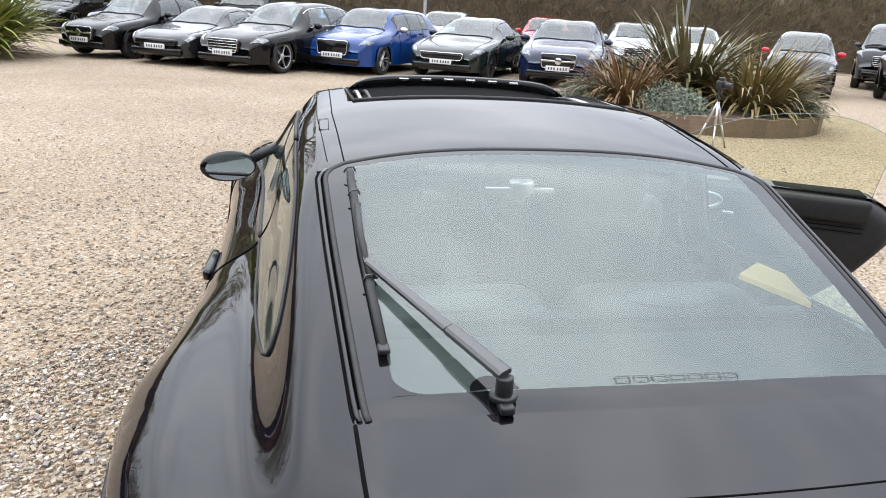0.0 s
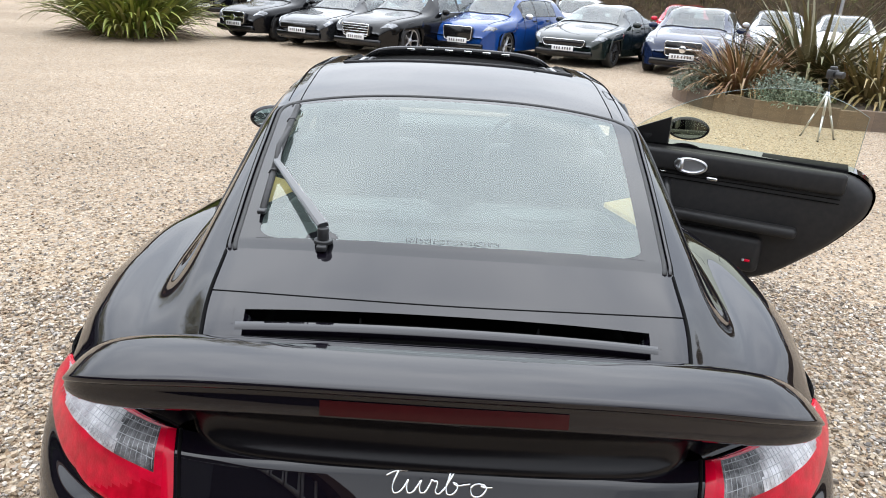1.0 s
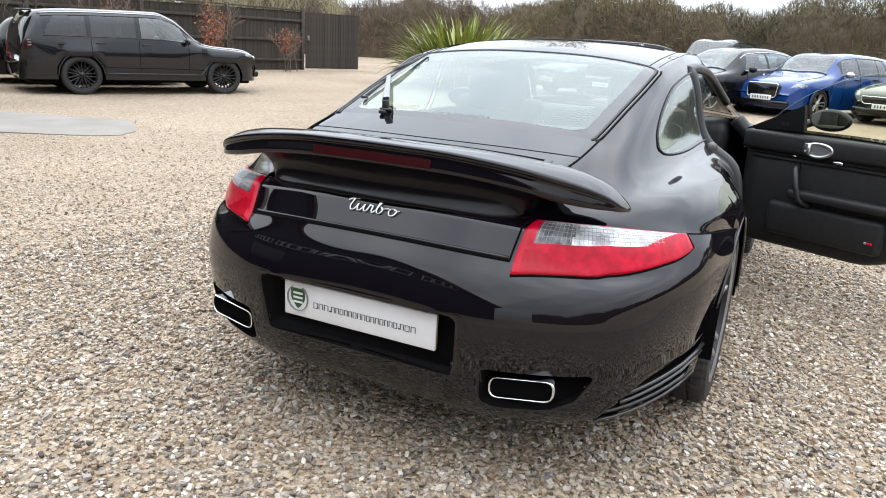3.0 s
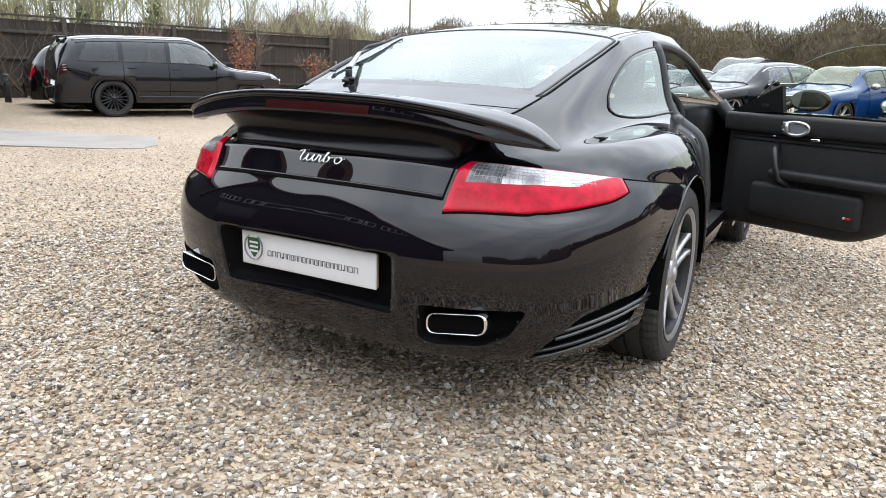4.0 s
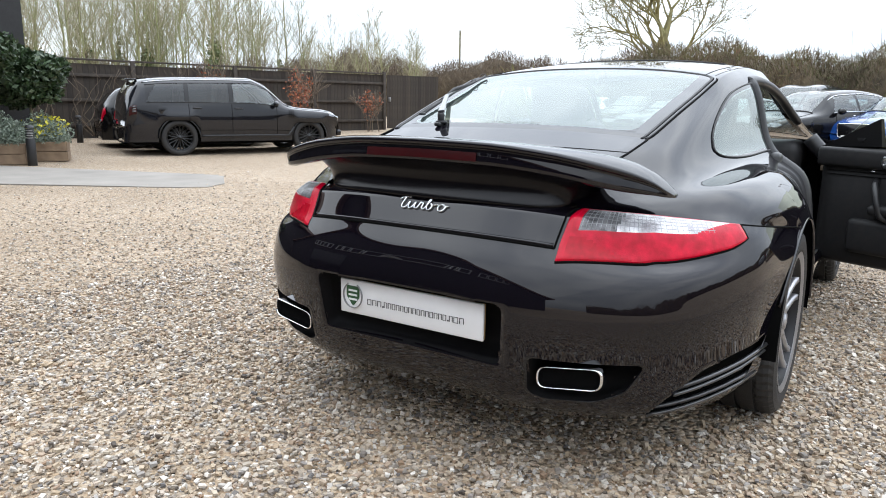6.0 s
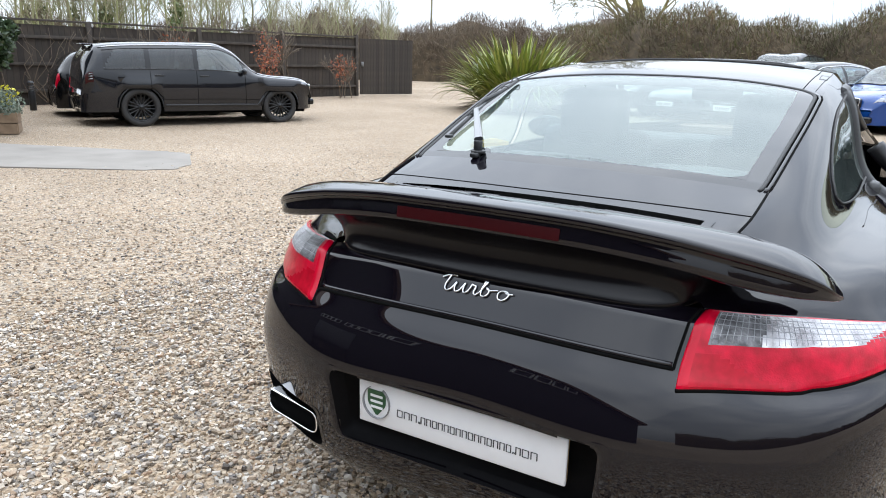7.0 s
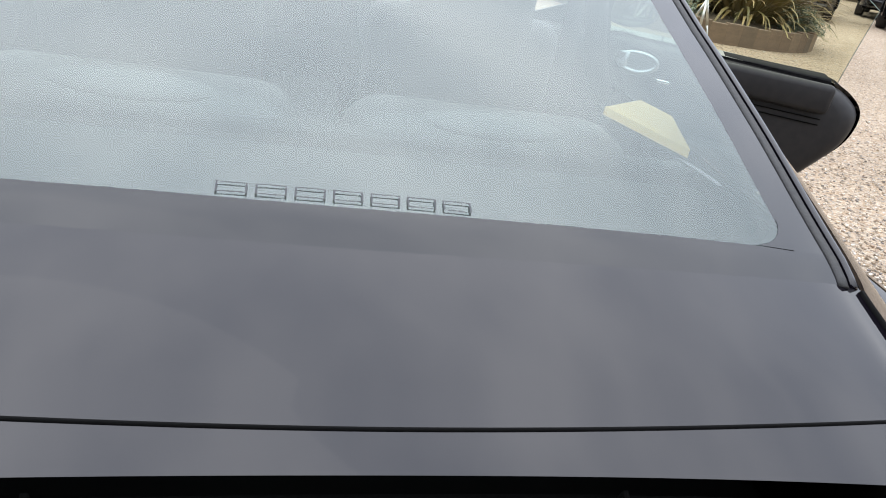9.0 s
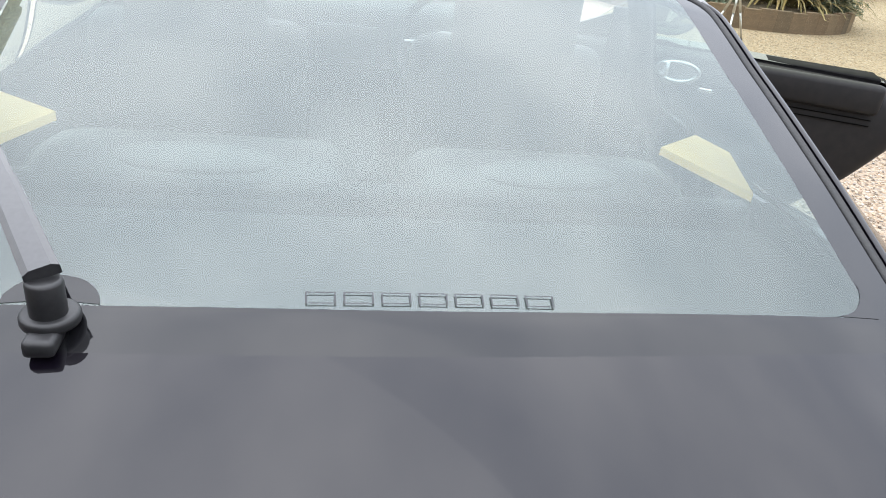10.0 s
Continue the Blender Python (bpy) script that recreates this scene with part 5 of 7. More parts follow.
def parked_car(name, label, kind, m, L, W, wb, fo, mpaint, mrim=None, r=.33, glass=None, glass_t=None, group="parked cars", grille="bars", mirror_paint=None, lamp="long", zs=1.0, chrome_line=False):
    """A car whose origin lies on the ground under its middle; it faces +y."""
    H, rows = KINDS[kind]
    mrim = mrim or M_RIM
    glass = glass or M_GLASSCAR
    o = thing(name, label, "car", m, group)
    hw = W / 2
    ts = [q[0] for q in rows]
    f = [pchip(ts, [q[k] * (zs if k in (1, 3, 5) else 1) for q in rows]) for k in range(1, 6)]
    plan = pchip([0, .02, .08, .3, .7, .93, .985, 1], [.66, .80, .93, 1, 1, .96, .88, .80])
    yf, yr = L / 2 - fo, L / 2 - fo - wb
    R = r + .045

    def lower(y):
        for yc in (yf, yr):
            if abs(y - yc) < R:
                return r + math.sqrt(R * R - (y - yc) ** 2)
        return .20 if kind not in ("suv", "offroad") else .30

    def S(t, s, off=0.0):
        sg, a = (1, s) if s >= 0 else (-1, -s)
        y = L / 2 - t * L
        pw = plan(t)
        mid = (f[4](t) + .25) / 2 + .08
        c = [Vector((0, y, f[0](t))), Vector((f[1](t) * hw, y, f[2](t))), Vector((f[3](t) * hw, y, f[4](t))), Vector((pw * hw, y, min(mid, f[4](t) - .02))), Vector((pw * hw * .965, y, min(lower(y), min(mid, f[4](t) - .02) - .01)))]
        # nose and tail bow in plan
        bow = (.065 if t < .5 else .03) * max(0.0, 1 - min(t, 1 - t) / .09)
        i = min(int(a), 3)
        p0 = c[i - 1] if i else Vector((-c[1].x, y, c[1].z))
        p3 = c[i + 2] if i < 3 else c[4] * 2 - c[3]
        p = catmull(p0, c[i], c[i + 1], p3, a - i)
        p.y += (-1 if t < .5 else 1) * bow * (p.x / hw) ** 2 * 2.2
        p.x *= sg
        if off:
            e = .01
            n = (S(min(t + e, 1), s) - S(max(t - e, 0), s)).cross(S(t, s + e) - S(t, s - e))
            if n.length > 1e-9:
                n.normalize()
                if n.dot(p - Vector((0, p.y * .7, .5))) < 0:
                    n = -n
                p = p + n * off
        return p

    T = sorted(set([k / 60 for k in range(61)] + [.005, .01, .015, .025, .03, .04, .06, .97, .98, .99, .995] + [t for q in (yf, yr) for d in (-R - .001, -R + .001, -R * .95, -R * .8, R * .8, R * .95, R - .001, R + .001) for t in [(L / 2 - q - d) / L] if 0 < t < 1] + [k / 120 for k in range(26, 118)] + [v for w in WINS[kind] + SCREENS[kind] for v in w]))
    Ss = sorted(set([k / 6 for k in range(-24, 25)] + [sg * v for sg in (1, -1) for v in (.9, 1.14, 1.25, 1.42, 1.58, 1.75, 1.88)]))
    V = [S(t, s) for t in T for s in Ss]
    (wt0, wt1), (rt0, rt1) = SCREENS[kind]
    wins = WINS[kind]
    g = {"body": [], "windscreen": [], "rear_window": [], "pillar": []}
    sides = {(sg, k): [] for sg in (1, -1) for k in range(len(wins))}
    n = len(Ss)
    gs0, gs1 = wins[0][0], wins[-1][1]
    bp = (wins[0][1] + wins[1][0]) / 2
    for i in range(len(T) - 1):
        for j in range(n - 1):
            t, s = (T[i] + T[i + 1]) / 2, (Ss[j] + Ss[j + 1]) / 2
            a = abs(s)
            fc = (i * n + j, (i + 1) * n + j, (i + 1) * n + j + 1, i * n + j + 1)
            k = "body"
            if a < .9 and wt0 < t < wt1:
                k = "windscreen"
            elif a < .85 and rt0 < t < rt1:
                k = "rear_window"
            elif 1.14 < a < 1.88 and gs0 < t < gs1 and f[2](t) - f[4](t) > .08:
                k = "pillar"
                for q, (w0, w1) in enumerate(wins):
                    # slanted ends follow the roof posts
                    sl = (.05 if q == 0 else 0) * (1.88 - a), (.06 if q == len(wins) - 1 else 0) * (1.88 - a)
                    if w0 + sl[0] < t < w1 - sl[1]:
                        k = (1 if s > 0 else -1, q)
            (g if isinstance(k, str) else sides)[k].append(fc)
    for row, tt in ((0, 0.0), (len(T) - 1, 1.0)):
        V.append(Vector((0, L / 2 - tt * L, .42 if kind not in ("suv", "offroad") else .55)))
        for j in range(n - 1):
            q = (len(V) - 1, row * n + j, row * n + j + 1)
            g["body"].append(q if row else tuple(reversed(q)))
        q = (len(V) - 1, row * n + n - 1, row * n)
        g["body"].append(q)
    obj("body", V, g["body"], mpaint, o)
    obj("windscreen", V, g["windscreen"], M_GLASSCAR, o, "windscreen reflecting the sky")
    if g["rear_window"]:
        obj("rear_window", V, g["rear_window"], glass, o)
    for (sg, q), fs in sides.items():
        if fs:
            obj("side_window", V, fs, M_GLASSCAR if q == 0 else glass, o)
    obj("door_pillar", V, g["pillar"], M_GLOSSTRIM, o)
    belt = f[4](.55)
    # near-black block fills the cabin below the belt in place of its shade
    part("cabin_floor", box_bm(W * .80, L * .52, .42, (0, L / 2 - L * .57, belt - .34), .05), M_DARK, o)
    for sg in (1, -1):
        for tt in ((.52, .72) if kind not in ("coupe", "small") else (.54,)):
            yb = L / 2 - tt * L
            part("seat", join_bm(box_bm(.46, .14, .55, (sg * W * .21, yb, belt - .05), .05, 2), box_bm(.26, .09, .18, (sg * W * .21, yb - .03, belt + .27), .04, 2)), M_LEATHER, o, "dark seat")
    part("dashboard", box_bm(W * .76, .35, .16, (0, L / 2 - (wt0 + .075) * L, belt - .04), .05, 2), M_LEATHER, o)
    part("underbody", box_bm(W * .8, L * .9, .12, (0, 0, .30), .03), M_DARK, o)
    for sg in (1, -1):
        for yc in (yf, yr):
            wheel(o, pose(sg * (hw * .965 - .11), yc, r) @ (Matrix() if sg > 0 else Matrix.Rotation(math.pi, 4, "Z")), r, .22, r * .72, 5 if mrim is not M_RIMBLACK else 9, mrim is not M_RIM or kind in ("suv", "offroad"), mrim, False, own=kind == "offroad")
            Vw = [(sg * x, yc + R * math.cos(a), r + R * math.sin(a)) for x in (hw * .96, hw * .6) for a in [math.pi * (k / 12) for k in range(13)]]
            obj("wheel_well", Vw, grid_faces(2, 13), M_DARK, o)
        # headlamps and mirrors
        s0, s1, t0, t1 = (1.25, 2.25, .014, .052) if lamp == "long" else (1.5, 2.2, .02, .07)
        Vh = [S(t0 + (t1 - t0) * (i / 6) + .03 * (j / 6) * (lamp == "long"), sg * (s0 + (s1 - s0) * j / 6), .006) for i in range(7) for j in range(7)]
        obj("headlamp", Vh, grid_faces(7, 7), M_HEADLAMP, o, "clear headlamp")
        if kind != "offroad":
            Vr = [S(.975 + .022 * i / 4, sg * (1.5 + 1.0 * j / 6), .006) for i in range(5) for j in range(7)]
            obj("tail_lamp", Vr, grid_faces(5, 7), M_REDLENS, o)
        tm = gs0 + .02
        pm = S(tm, sg * 2.0) + Vector((sg * .10, 0, .07))
        bmm = bmesh.new()
        bmesh.ops.create_uvsphere(bmm, u_segments=14, v_segments=8, radius=1)
        bmesh.ops.scale(bmm, vec=(.11, .055, .07), verts=bmm.verts)
        bmesh.ops.translate(bmm, vec=pm, verts=bmm.verts)
        part("wing_mirror", bmm, mirror_paint or mpaint, o)
        if chrome_line:
            strip("window_trim", [S(gs0 + (gs1 - gs0) * k / 20, sg * (1.9 if k % 21 else 1.9), .004) for k in range(21)], .008, M_CHROME, o, "")
            strip("window_trim", [S(gs0 + (gs1 - gs0) * k / 20, sg * 1.10, .004) for k in range(21)], .008, M_CHROME, o, "")
        strip("door_gap", [S(bp, sg * (1.95 + k / 10), .001) for k in range(20)], .005, M_GAP, o, "")
        if kind not in ("coupe", "small"):
            strip("door_gap", [S(wins[1][1] + .005, sg * (1.95 + k / 10), .001) for k in range(16)], .005, M_GAP, o, "")
            part("door_handle", box_bm(.03, .18, .03, S(wins[1][1] - .03, sg * 2.2, .014), .008), M_CHROME if chrome_line else M_TRIM, o)
        if not chrome_line:
            for q in (1.90, 1.12):
                strip("window_trim", [S(gs0 + (gs1 - gs0) * k / 20, sg * q, .003) for k in range(21)], .009, M_GLOSSTRIM, o, "")
        strip("bonnet_gap", [S(.07 + (wt0 - .07) * k / 10, sg * (1.0 + .25 * k / 10 * (1 - k / 10)), .001) for k in range(11)], .005, M_GAP, o, "")
        strip("wheel_arch", [Vector((sg * hw * .975, yc + (R - .006) * math.cos(k / 20 * math.pi), r + (R - .006) * math.sin(k / 20 * math.pi))) for yc in (yf,) for k in range(21)], .014, M_TRIM if "o" == kind[0] else mpaint, o, "")
        strip("wheel_arch", [Vector((sg * hw * .975, yc + (R - .006) * math.cos(k / 20 * math.pi), r + (R - .006) * math.sin(k / 20 * math.pi))) for yc in (yr,) for k in range(21)], .014, M_TRIM if "o" == kind[0] else mpaint, o, "")
        strip("door_gap", [S(gs0 + .01, sg * (1.95 + k / 10), .001) for k in range(18)], .005, M_GAP, o, "")
        part("door_handle", box_bm(.02, .18, .03, S(bp - .03, sg * 2.2, .014), .008), M_CHROME if chrome_line else M_TRIM, o)
        if kind == "offroad":
            for k in range(3):
                strip("side_slat", [S(.262 + .009 * k, sg * (2.03 + .09 * q), .004) for q in range(8)], .012, M_GLOSSTRIM, o, "")
            strip("sill_trim", [S(.26 + .42 * k / 16, sg * 3.72, .006) for k in range(17)], .022, M_TRIM, o, "black sill trim")
            strip("door_crease", [S(.27 + .44 * k / 16, sg * 3.45, .001) for k in range(17)], .006, M_GAP, o, "")
            # silver strips painted as the sky's reflection on roof and pillar edges
            strip("roof_edge", [S(.44 + .47 * k / 16, sg * .96, .004) for k in range(17)], .012, M_SILVER, o, "silver strip for the sky's glint on the roof edge")
            strip("pillar_edge", [S(.285 + .155 * k / 8, sg * (1.0 - .04 * k / 8), .004) for k in range(9)], .011, M_SILVER, o, "")
            Vt = [S(.945 + .034 * i / 4, sg * (2.06 + .55 * j / 6), .008) for i in range(5) for j in range(7)]
            obj("tail_lamp", Vt, grid_faces(5, 7), M_REDDARK, o, "tall dark tail lamp")
            for k in range(3):
                strip("lamp_block", [S(.948, sg * (2.14 + .14 * k), .012), S(.966, sg * (2.14 + .14 * k), .012)], .016, M_HEADLAMP, o, "")
            part("fuel_flap", cyl_bm(.085, .006, S(.835, sg * 2.35, .002), "x", 20, bevel=.002), mpaint, o)
    if kind == "offroad":
        part("roof_spoiler", box_bm(W * .62, .20, .03, S(.935, 0) + Vector((0, -.03, .10)), .012), mpaint, o)
    strip("windscreen_cowl", [S(wt0 - .004, k / 10, .002) for k in range(-10, 11)], .016, M_TRIM, o, "black cowl")
    # grille
    gz = f[4](.01)
    ym = L / 2
    hgt = {"saloon": .26, "coupe": .15, "hatch": .30, "suv": .26, "offroad": .22, "small": .06}[kind]
    wdt = {"saloon": .80, "coupe": 1.05, "hatch": .78, "suv": .95, "offroad": .95, "small": .3}[kind]
    zc = gz + .02
    gr = part("grille", box_bm(wdt, .10, hgt, (0, ym - .035, zc), .035, 2), M_GLOSSTRIM, o, "black grille")
    rimv = [(x, ym + .017, z) for x, z in round_poly([(-wdt / 2, zc + hgt / 2), (wdt / 2, zc + hgt / 2), (wdt / 2 * .9, zc - hgt / 2), (-wdt / 2 * .9, zc - hgt / 2)], .05, 3)]
    if grille in ("bars", "frame", "star"):
        Vg, Fg = tube(rimv, .009, 6, True)
        obj("grille_frame", Vg, Fg, M_CHROME, gr, "chrome grille frame")
    if grille == "bars":
        for k in range(4):
            part("grille_bar", box_bm(wdt * .92, .02, .010, (0, ym + .018, zc - hgt * .32 + k * hgt * .21), .004), M_CHROME, gr)
    if grille == "star":
        part("grille_bar", box_bm(wdt * .95, .02, .035, (0, ym + .018, zc), .006), M_CHROME, gr)
        part("round_badge", cyl_bm(.075, .03, (0, ym + .022, zc), "y", 24, bevel=.004), M_CHROME, gr)
    part("lower_intake", box_bm(W * .72, .12, .13, (0, ym - .045, .30 if kind not in ("suv", "offroad") else .45), .03), M_GLOSSTRIM, o)
    zp = {"saloon": .40, "coupe": .40, "hatch": .42, "suv": .55, "offroad": .50, "small": .40}[kind]
    pl = part("number_plate", box_bm(.52, .02, .11, (0, ym + .022, zp), .004), M_WHITEPLATE, o, "white plate")
    for k in range(7):
        part("plate_bar", box_bm(.028, .004, .055, (-.19 + k * .06 + (.02 if k > 3 else 0), ym + .034, zp)), M_INK, pl, smooth=False)
    return o


P_BLACK = mat("parked_black_paint", (0.003, 0.003, 0.0035), 0.2, coat=0.75, color2=(0.004, 0.004, 0.005), noise_scale=700, spec=0.05)
P_BLACK.node_tree.nodes["Principled BSDF"].inputs["Coat IOR"].default_value = 1.45
P_NIGHT = paint("blue_black_paint", (0.006, 0.0068, 0.0095))
P_BLUE = paint("blue_paint", (0.005, 0.038, 0.17))
P_NAVY = paint("navy_paint", (0.006, 0.013, 0.042))
P_GREEN = paint("dark_green_paint", (0.007, 0.012, 0.011))
P_GREY = paint("dark_grey_paint", (0.012, 0.013, 0.015))
P_RED = paint("red_paint", (0.45, 0.01, 0.03))
P_WHITE = paint("white_paint", (0.75, 0.76, 0.77))
P_SILVER = mat("silver_paint", (0.45, 0.47, 0.5), 0.3, metal=0.5, coat=1.0, color2=(0.5, 0.52, 0.55), noise_scale=800)
P_SKY = paint("light_blue_paint", (0.05, 0.28, 0.55))
P_CHARC = paint("charcoal_paint", (0.012, 0.013, 0.016))


def car_at(x, y, a, L):
    """Pose of a car whose nose stands at (x, y) and which heads a degrees off -y towards -x."""
    h = Vector((-math.sin(radians(a)), -math.cos(radians(a)), 0))
    c = Vector((x, y, 0)) - h * (L / 2)
    return pose(c.x, c.y, ground_z(c.x, c.y), 0, 0, math.degrees(math.atan2(-h.x, h.y)))


parked_car("parked_saloon", "black saloon with star badge grille, parked on gravel", "saloon", car_at(-5.3, 16.8, 33, 4.6), 4.6, 1.78, 2.76, .80, P_BLACK, M_RIMBLACK, grille="star")
parked_car("parked_coupe", "dark grey compact sports coupe parked on gravel", "coupe", car_at(-3.5, 15.7, 30, 4.2), 4.2, 1.8, 2.42, .86, P_GREY, M_RIMBLACK, grille="none", lamp="round", zs=.93)
parked_car("parked_limousine", "black luxury saloon with chrome barred grille", "saloon", car_at(-2.0, 14.7, 36, 5.1), 5.1, 1.9, 3.03, .86, P_BLACK, M_RIM, r=.35, grille="bars", chrome_line=True)
parked_car("parked_hatchback", "bright blue sports hatchback with large framed grille", "hatch", car_at(.28, 15.2, 33, 4.35), 4.35, 1.8, 2.63, .85, P_BLUE, M_SILVER, grille="frame", mirror_paint=M_SILVER)
parked_car("parked_muscle_car", "dark green muscle coupe with wide grille", "coupe", car_at(2.68, 14.9, 32, 4.79), 4.79, 1.92, 2.72, .90, P_GREEN, M_RIMBLACK, r=.35, grille="frame")
parked_car("parked_estate", "navy blue crossover with star badge grille", "hatch", car_at(5.1, 13.95, 25, 4.66), 4.66, 1.89, 2.87, .85, P_NAVY, M_SILVER, r=.35, grille="star")
parked_car("parked_white_car", "white car standing behind the front row", "hatch", car_at(3.6, 20.5, 20, 4.2), 4.2, 1.78, 2.6, .8, P_WHITE, M_RIM)
parked_car("parked_red_car", "red hatchback standing behind the front row", "hatch", car_at(7.2, 21.0, 20, 4.1), 4.1, 1.78, 2.6, .8, P_RED, M_RIM)
parked_car("parked_silver_car", "silver hatchback standing behind the front row", "hatch", car_at(9.6, 19.4, 20, 4.1), 4.1, 1.75, 2.55, .8, P_SILVER, M_RIM)
parked_car("parked_white_suv", "white car half hidden by the round planter", "hatch", car_at(10.3, 17.2, 25, 4.3), 4.3, 1.8, 2.6, .8, P_WHITE, M_RIM)
parked_car("parked_city_car", "dark grey city car with red mirrors", "small", car_at(11.05, 13.9, 37, 3.55), 3.55, 1.63, 2.3, .68, P_GREY, M_RIMBLACK, r=.30, lamp="round", grille="none", mirror_paint=P_RED)
parked_car("parked_black_suv", "black crossover facing the yard", "suv", car_at(14.0, 13.5, 46, 4.6), 4.6, 1.88, 2.8, .85, P_BLACK, M_RIMBLACK, r=.36)
parked_car("parked_grey_suv", "dark brown-grey off-road car behind", "suv", car_at(15.8, 16.4, 44, 4.6), 4.6, 1.9, 2.8, .85, P_CHARC, M_RIM, r=.37)
parked_car("parked_black_saloon", "black saloon at the far end of the row", "hatch", car_at(-8.85, 25.6, 10, 4.4), 4.4, 1.8, 2.6, .85, P_BLACK, M_RIM, grille="frame")
parked_car("parked_silver_coupe", "silver-white coupe at the far end of the row", "coupe", car_at(-11.0, 26.8, 5, 4.3), 4.3, 1.8, 2.5, .85, P_WHITE, M_RIM)
parked_car("parked_navy_saloon", "dark navy saloon behind the row", "saloon", car_at(-6.3, 24.0, 15, 4.6), 4.6, 1.8, 2.76, .8, P_NAVY, M_RIM)
parked_car("parked_dark_suv", "dark off-road car behind the row", "suv", car_at(-2.6, 24.5, 15, 4.6), 4.6, 1.9, 2.8, .85, P_CHARC, M_RIMBLACK, r=.37)
parked_car("parked_light_blue_car", "light blue car behind the row", "coupe", car_at(-.6, 23.0, 15, 4.3), 4.3, 1.8, 2.5, .85, P_SKY, M_RIM)

# the large off-road car beside the fence, seen from its side
_a, _b = Vector((-11.92, 7.19, 0)), Vector((-10.65, 9.82, 0))
_h = (_b - _a).normalized()
_rt = Vector((_h.y, -_h.x, 0))
_c = (_a + _b) / 2 - _rt * .93 + _h * .03
parked_car("off_road_car", "large black off-road estate car parked beside the fence", "offroad", pose(_c.x, _c.y, ground_z(_c.x, _c.y), 0, 0, math.degrees(math.atan2(-_h.x, _h.y))), 4.95, 1.98, 2.92, .90, P_NIGHT, M_RIMBLACK, r=.385, glass=M_GLASSDARK, group="")
_hb = Vector((-14.15, 7.95, 0)) + _h * 1.25 - _rt * .78
parked_car("black_hatchback", "black hatchback with red tail lights behind the off-road car", "hatch", pose(_hb.x, _hb.y, ground_z(_hb.x, _hb.y), 0, 0, math.degrees(math.atan2(-_h.x, _h.y))), 4.2, 1.78, 2.6, .8, P_BLACK, M_RIM, glass=M_GLASSDARK, group="")

for o in list(bpy.data.objects):
    if o.type == "MESH" and o.name.split(".")[0] in ("headlamp", "tail_lamp") and o.parent:
        face_out(o, Vector((0, 0, .5)))

# ---- ground ----
M_GRAVEL = mat("gravel", (0.36, 0.30, 0.22), 0.9, color2=(0.50, 0.44, 0.35), noise_scale=1.1, bump=0.0, detail=8)


def gravel_nodes(m):
    nt = m.node_tree
    b = nt.nodes["Principled BSDF"]
    tc = nt.nodes.new("ShaderNodeTexCoord")
    vo = nt.nodes.new("ShaderNodeTexVoronoi")
    vo.inputs["Scale"].default_value = 56
    nt.links.new(tc.outputs["Object"], vo.inputs["Vector"])
    rp = nt.nodes.new("ShaderNodeValToRGB")
    els = rp.color_ramp.elements
    cols = [(0.098, 0.075, 0.054), (0.348, 0.259, 0.171), (0.402, 0.321, 0.235), (0.270, 0.235, 0.196), (0.510, 0.431, 0.338), (0.270, 0.186, 0.113)]
    while len(els) < len(cols):
        els.new(.5)
    for k, c in enumerate(cols):
        els[k].position = k / 5
        els[k].color = (*c, 1)
    sp = nt.nodes.new("ShaderNodeSeparateColor")
    nt.links.new(vo.outputs["Color"], sp.inputs["Color"])
    nt.links.new(sp.outputs["Red"], rp.inputs["Fac"])
    n1 = nt.nodes.new("ShaderNodeTexNoise")
    n1.inputs["Scale"].default_value = 0.35
    n1.inputs["Detail"].default_value = 6
    nt.links.new(tc.outputs["Object"], n1.inputs["Vector"])
    r2 = nt.nodes.new("ShaderNodeValToRGB")
    r2.color_ramp.elements[0].position, r2.color_ramp.elements[1].position = .35, .65
    r2.color_ramp.elements[0].color, r2.color_ramp.elements[1].color = (.92, .88, .82, 1), (1.15, 1.12, 1.08, 1)
    nt.links.new(n1.outputs["Fac"], r2.inputs["Fac"])
    mx = nt.nodes.new("ShaderNodeMixRGB")
    mx.blend_type = "MULTIPLY"
    mx.inputs["Fac"].default_value = 1
    nt.links.new(rp.outputs["Color"], mx.inputs["Color1"])
    nt.links.new(r2.outputs["Color"], mx.inputs["Color2"])
    nt.links.new(mx.outputs["Color"], b.inputs["Base Color"])
    bp = nt.nodes.new("ShaderNodeBump")
    bp.inputs["Strength"].default_value = 1.0
    bp.inputs["Distance"].default_value = 0.02
    bp.invert = True
    nt.links.new(vo.outputs["Distance"], bp.inputs["Height"])
    nt.links.new(bp.outputs["Normal"], b.inputs["Normal"])


gravel_nodes(M_GRAVEL)
_gx = [-900, -400, -150, -80] + [-50 + k * 1.5 for k in range(67)] + [80, 150, 400, 900]
V = [(x, y, ground_z(x, y) if abs(x) < 60 and abs(y) < 60 else 0) for x in _gx for y in _gx]
tagged(obj("ground", V, grid_faces(len(_gx), len(_gx)), M_GRAVEL), "pale tan gravel yard with worn tracks", "ground", kind="structure")

M_STONE = mat("gravel_stone", (0.85, 0.85, 0.85), 0.8, color2=(1.04, 1.0, 0.95), noise_scale=70, island=[(0.070, 0.058, 0.049), (0.417, 0.324, 0.220), (0.496, 0.423, 0.330), (0.268, 0.246, 0.231), (0.624, 0.581, 0.515), (0.268, 0.176, 0.110), (0.456, 0.392, 0.310), (0.129, 0.122, 0.120), (0.436, 0.335, 0.231), (0.714, 0.685, 0.637)])


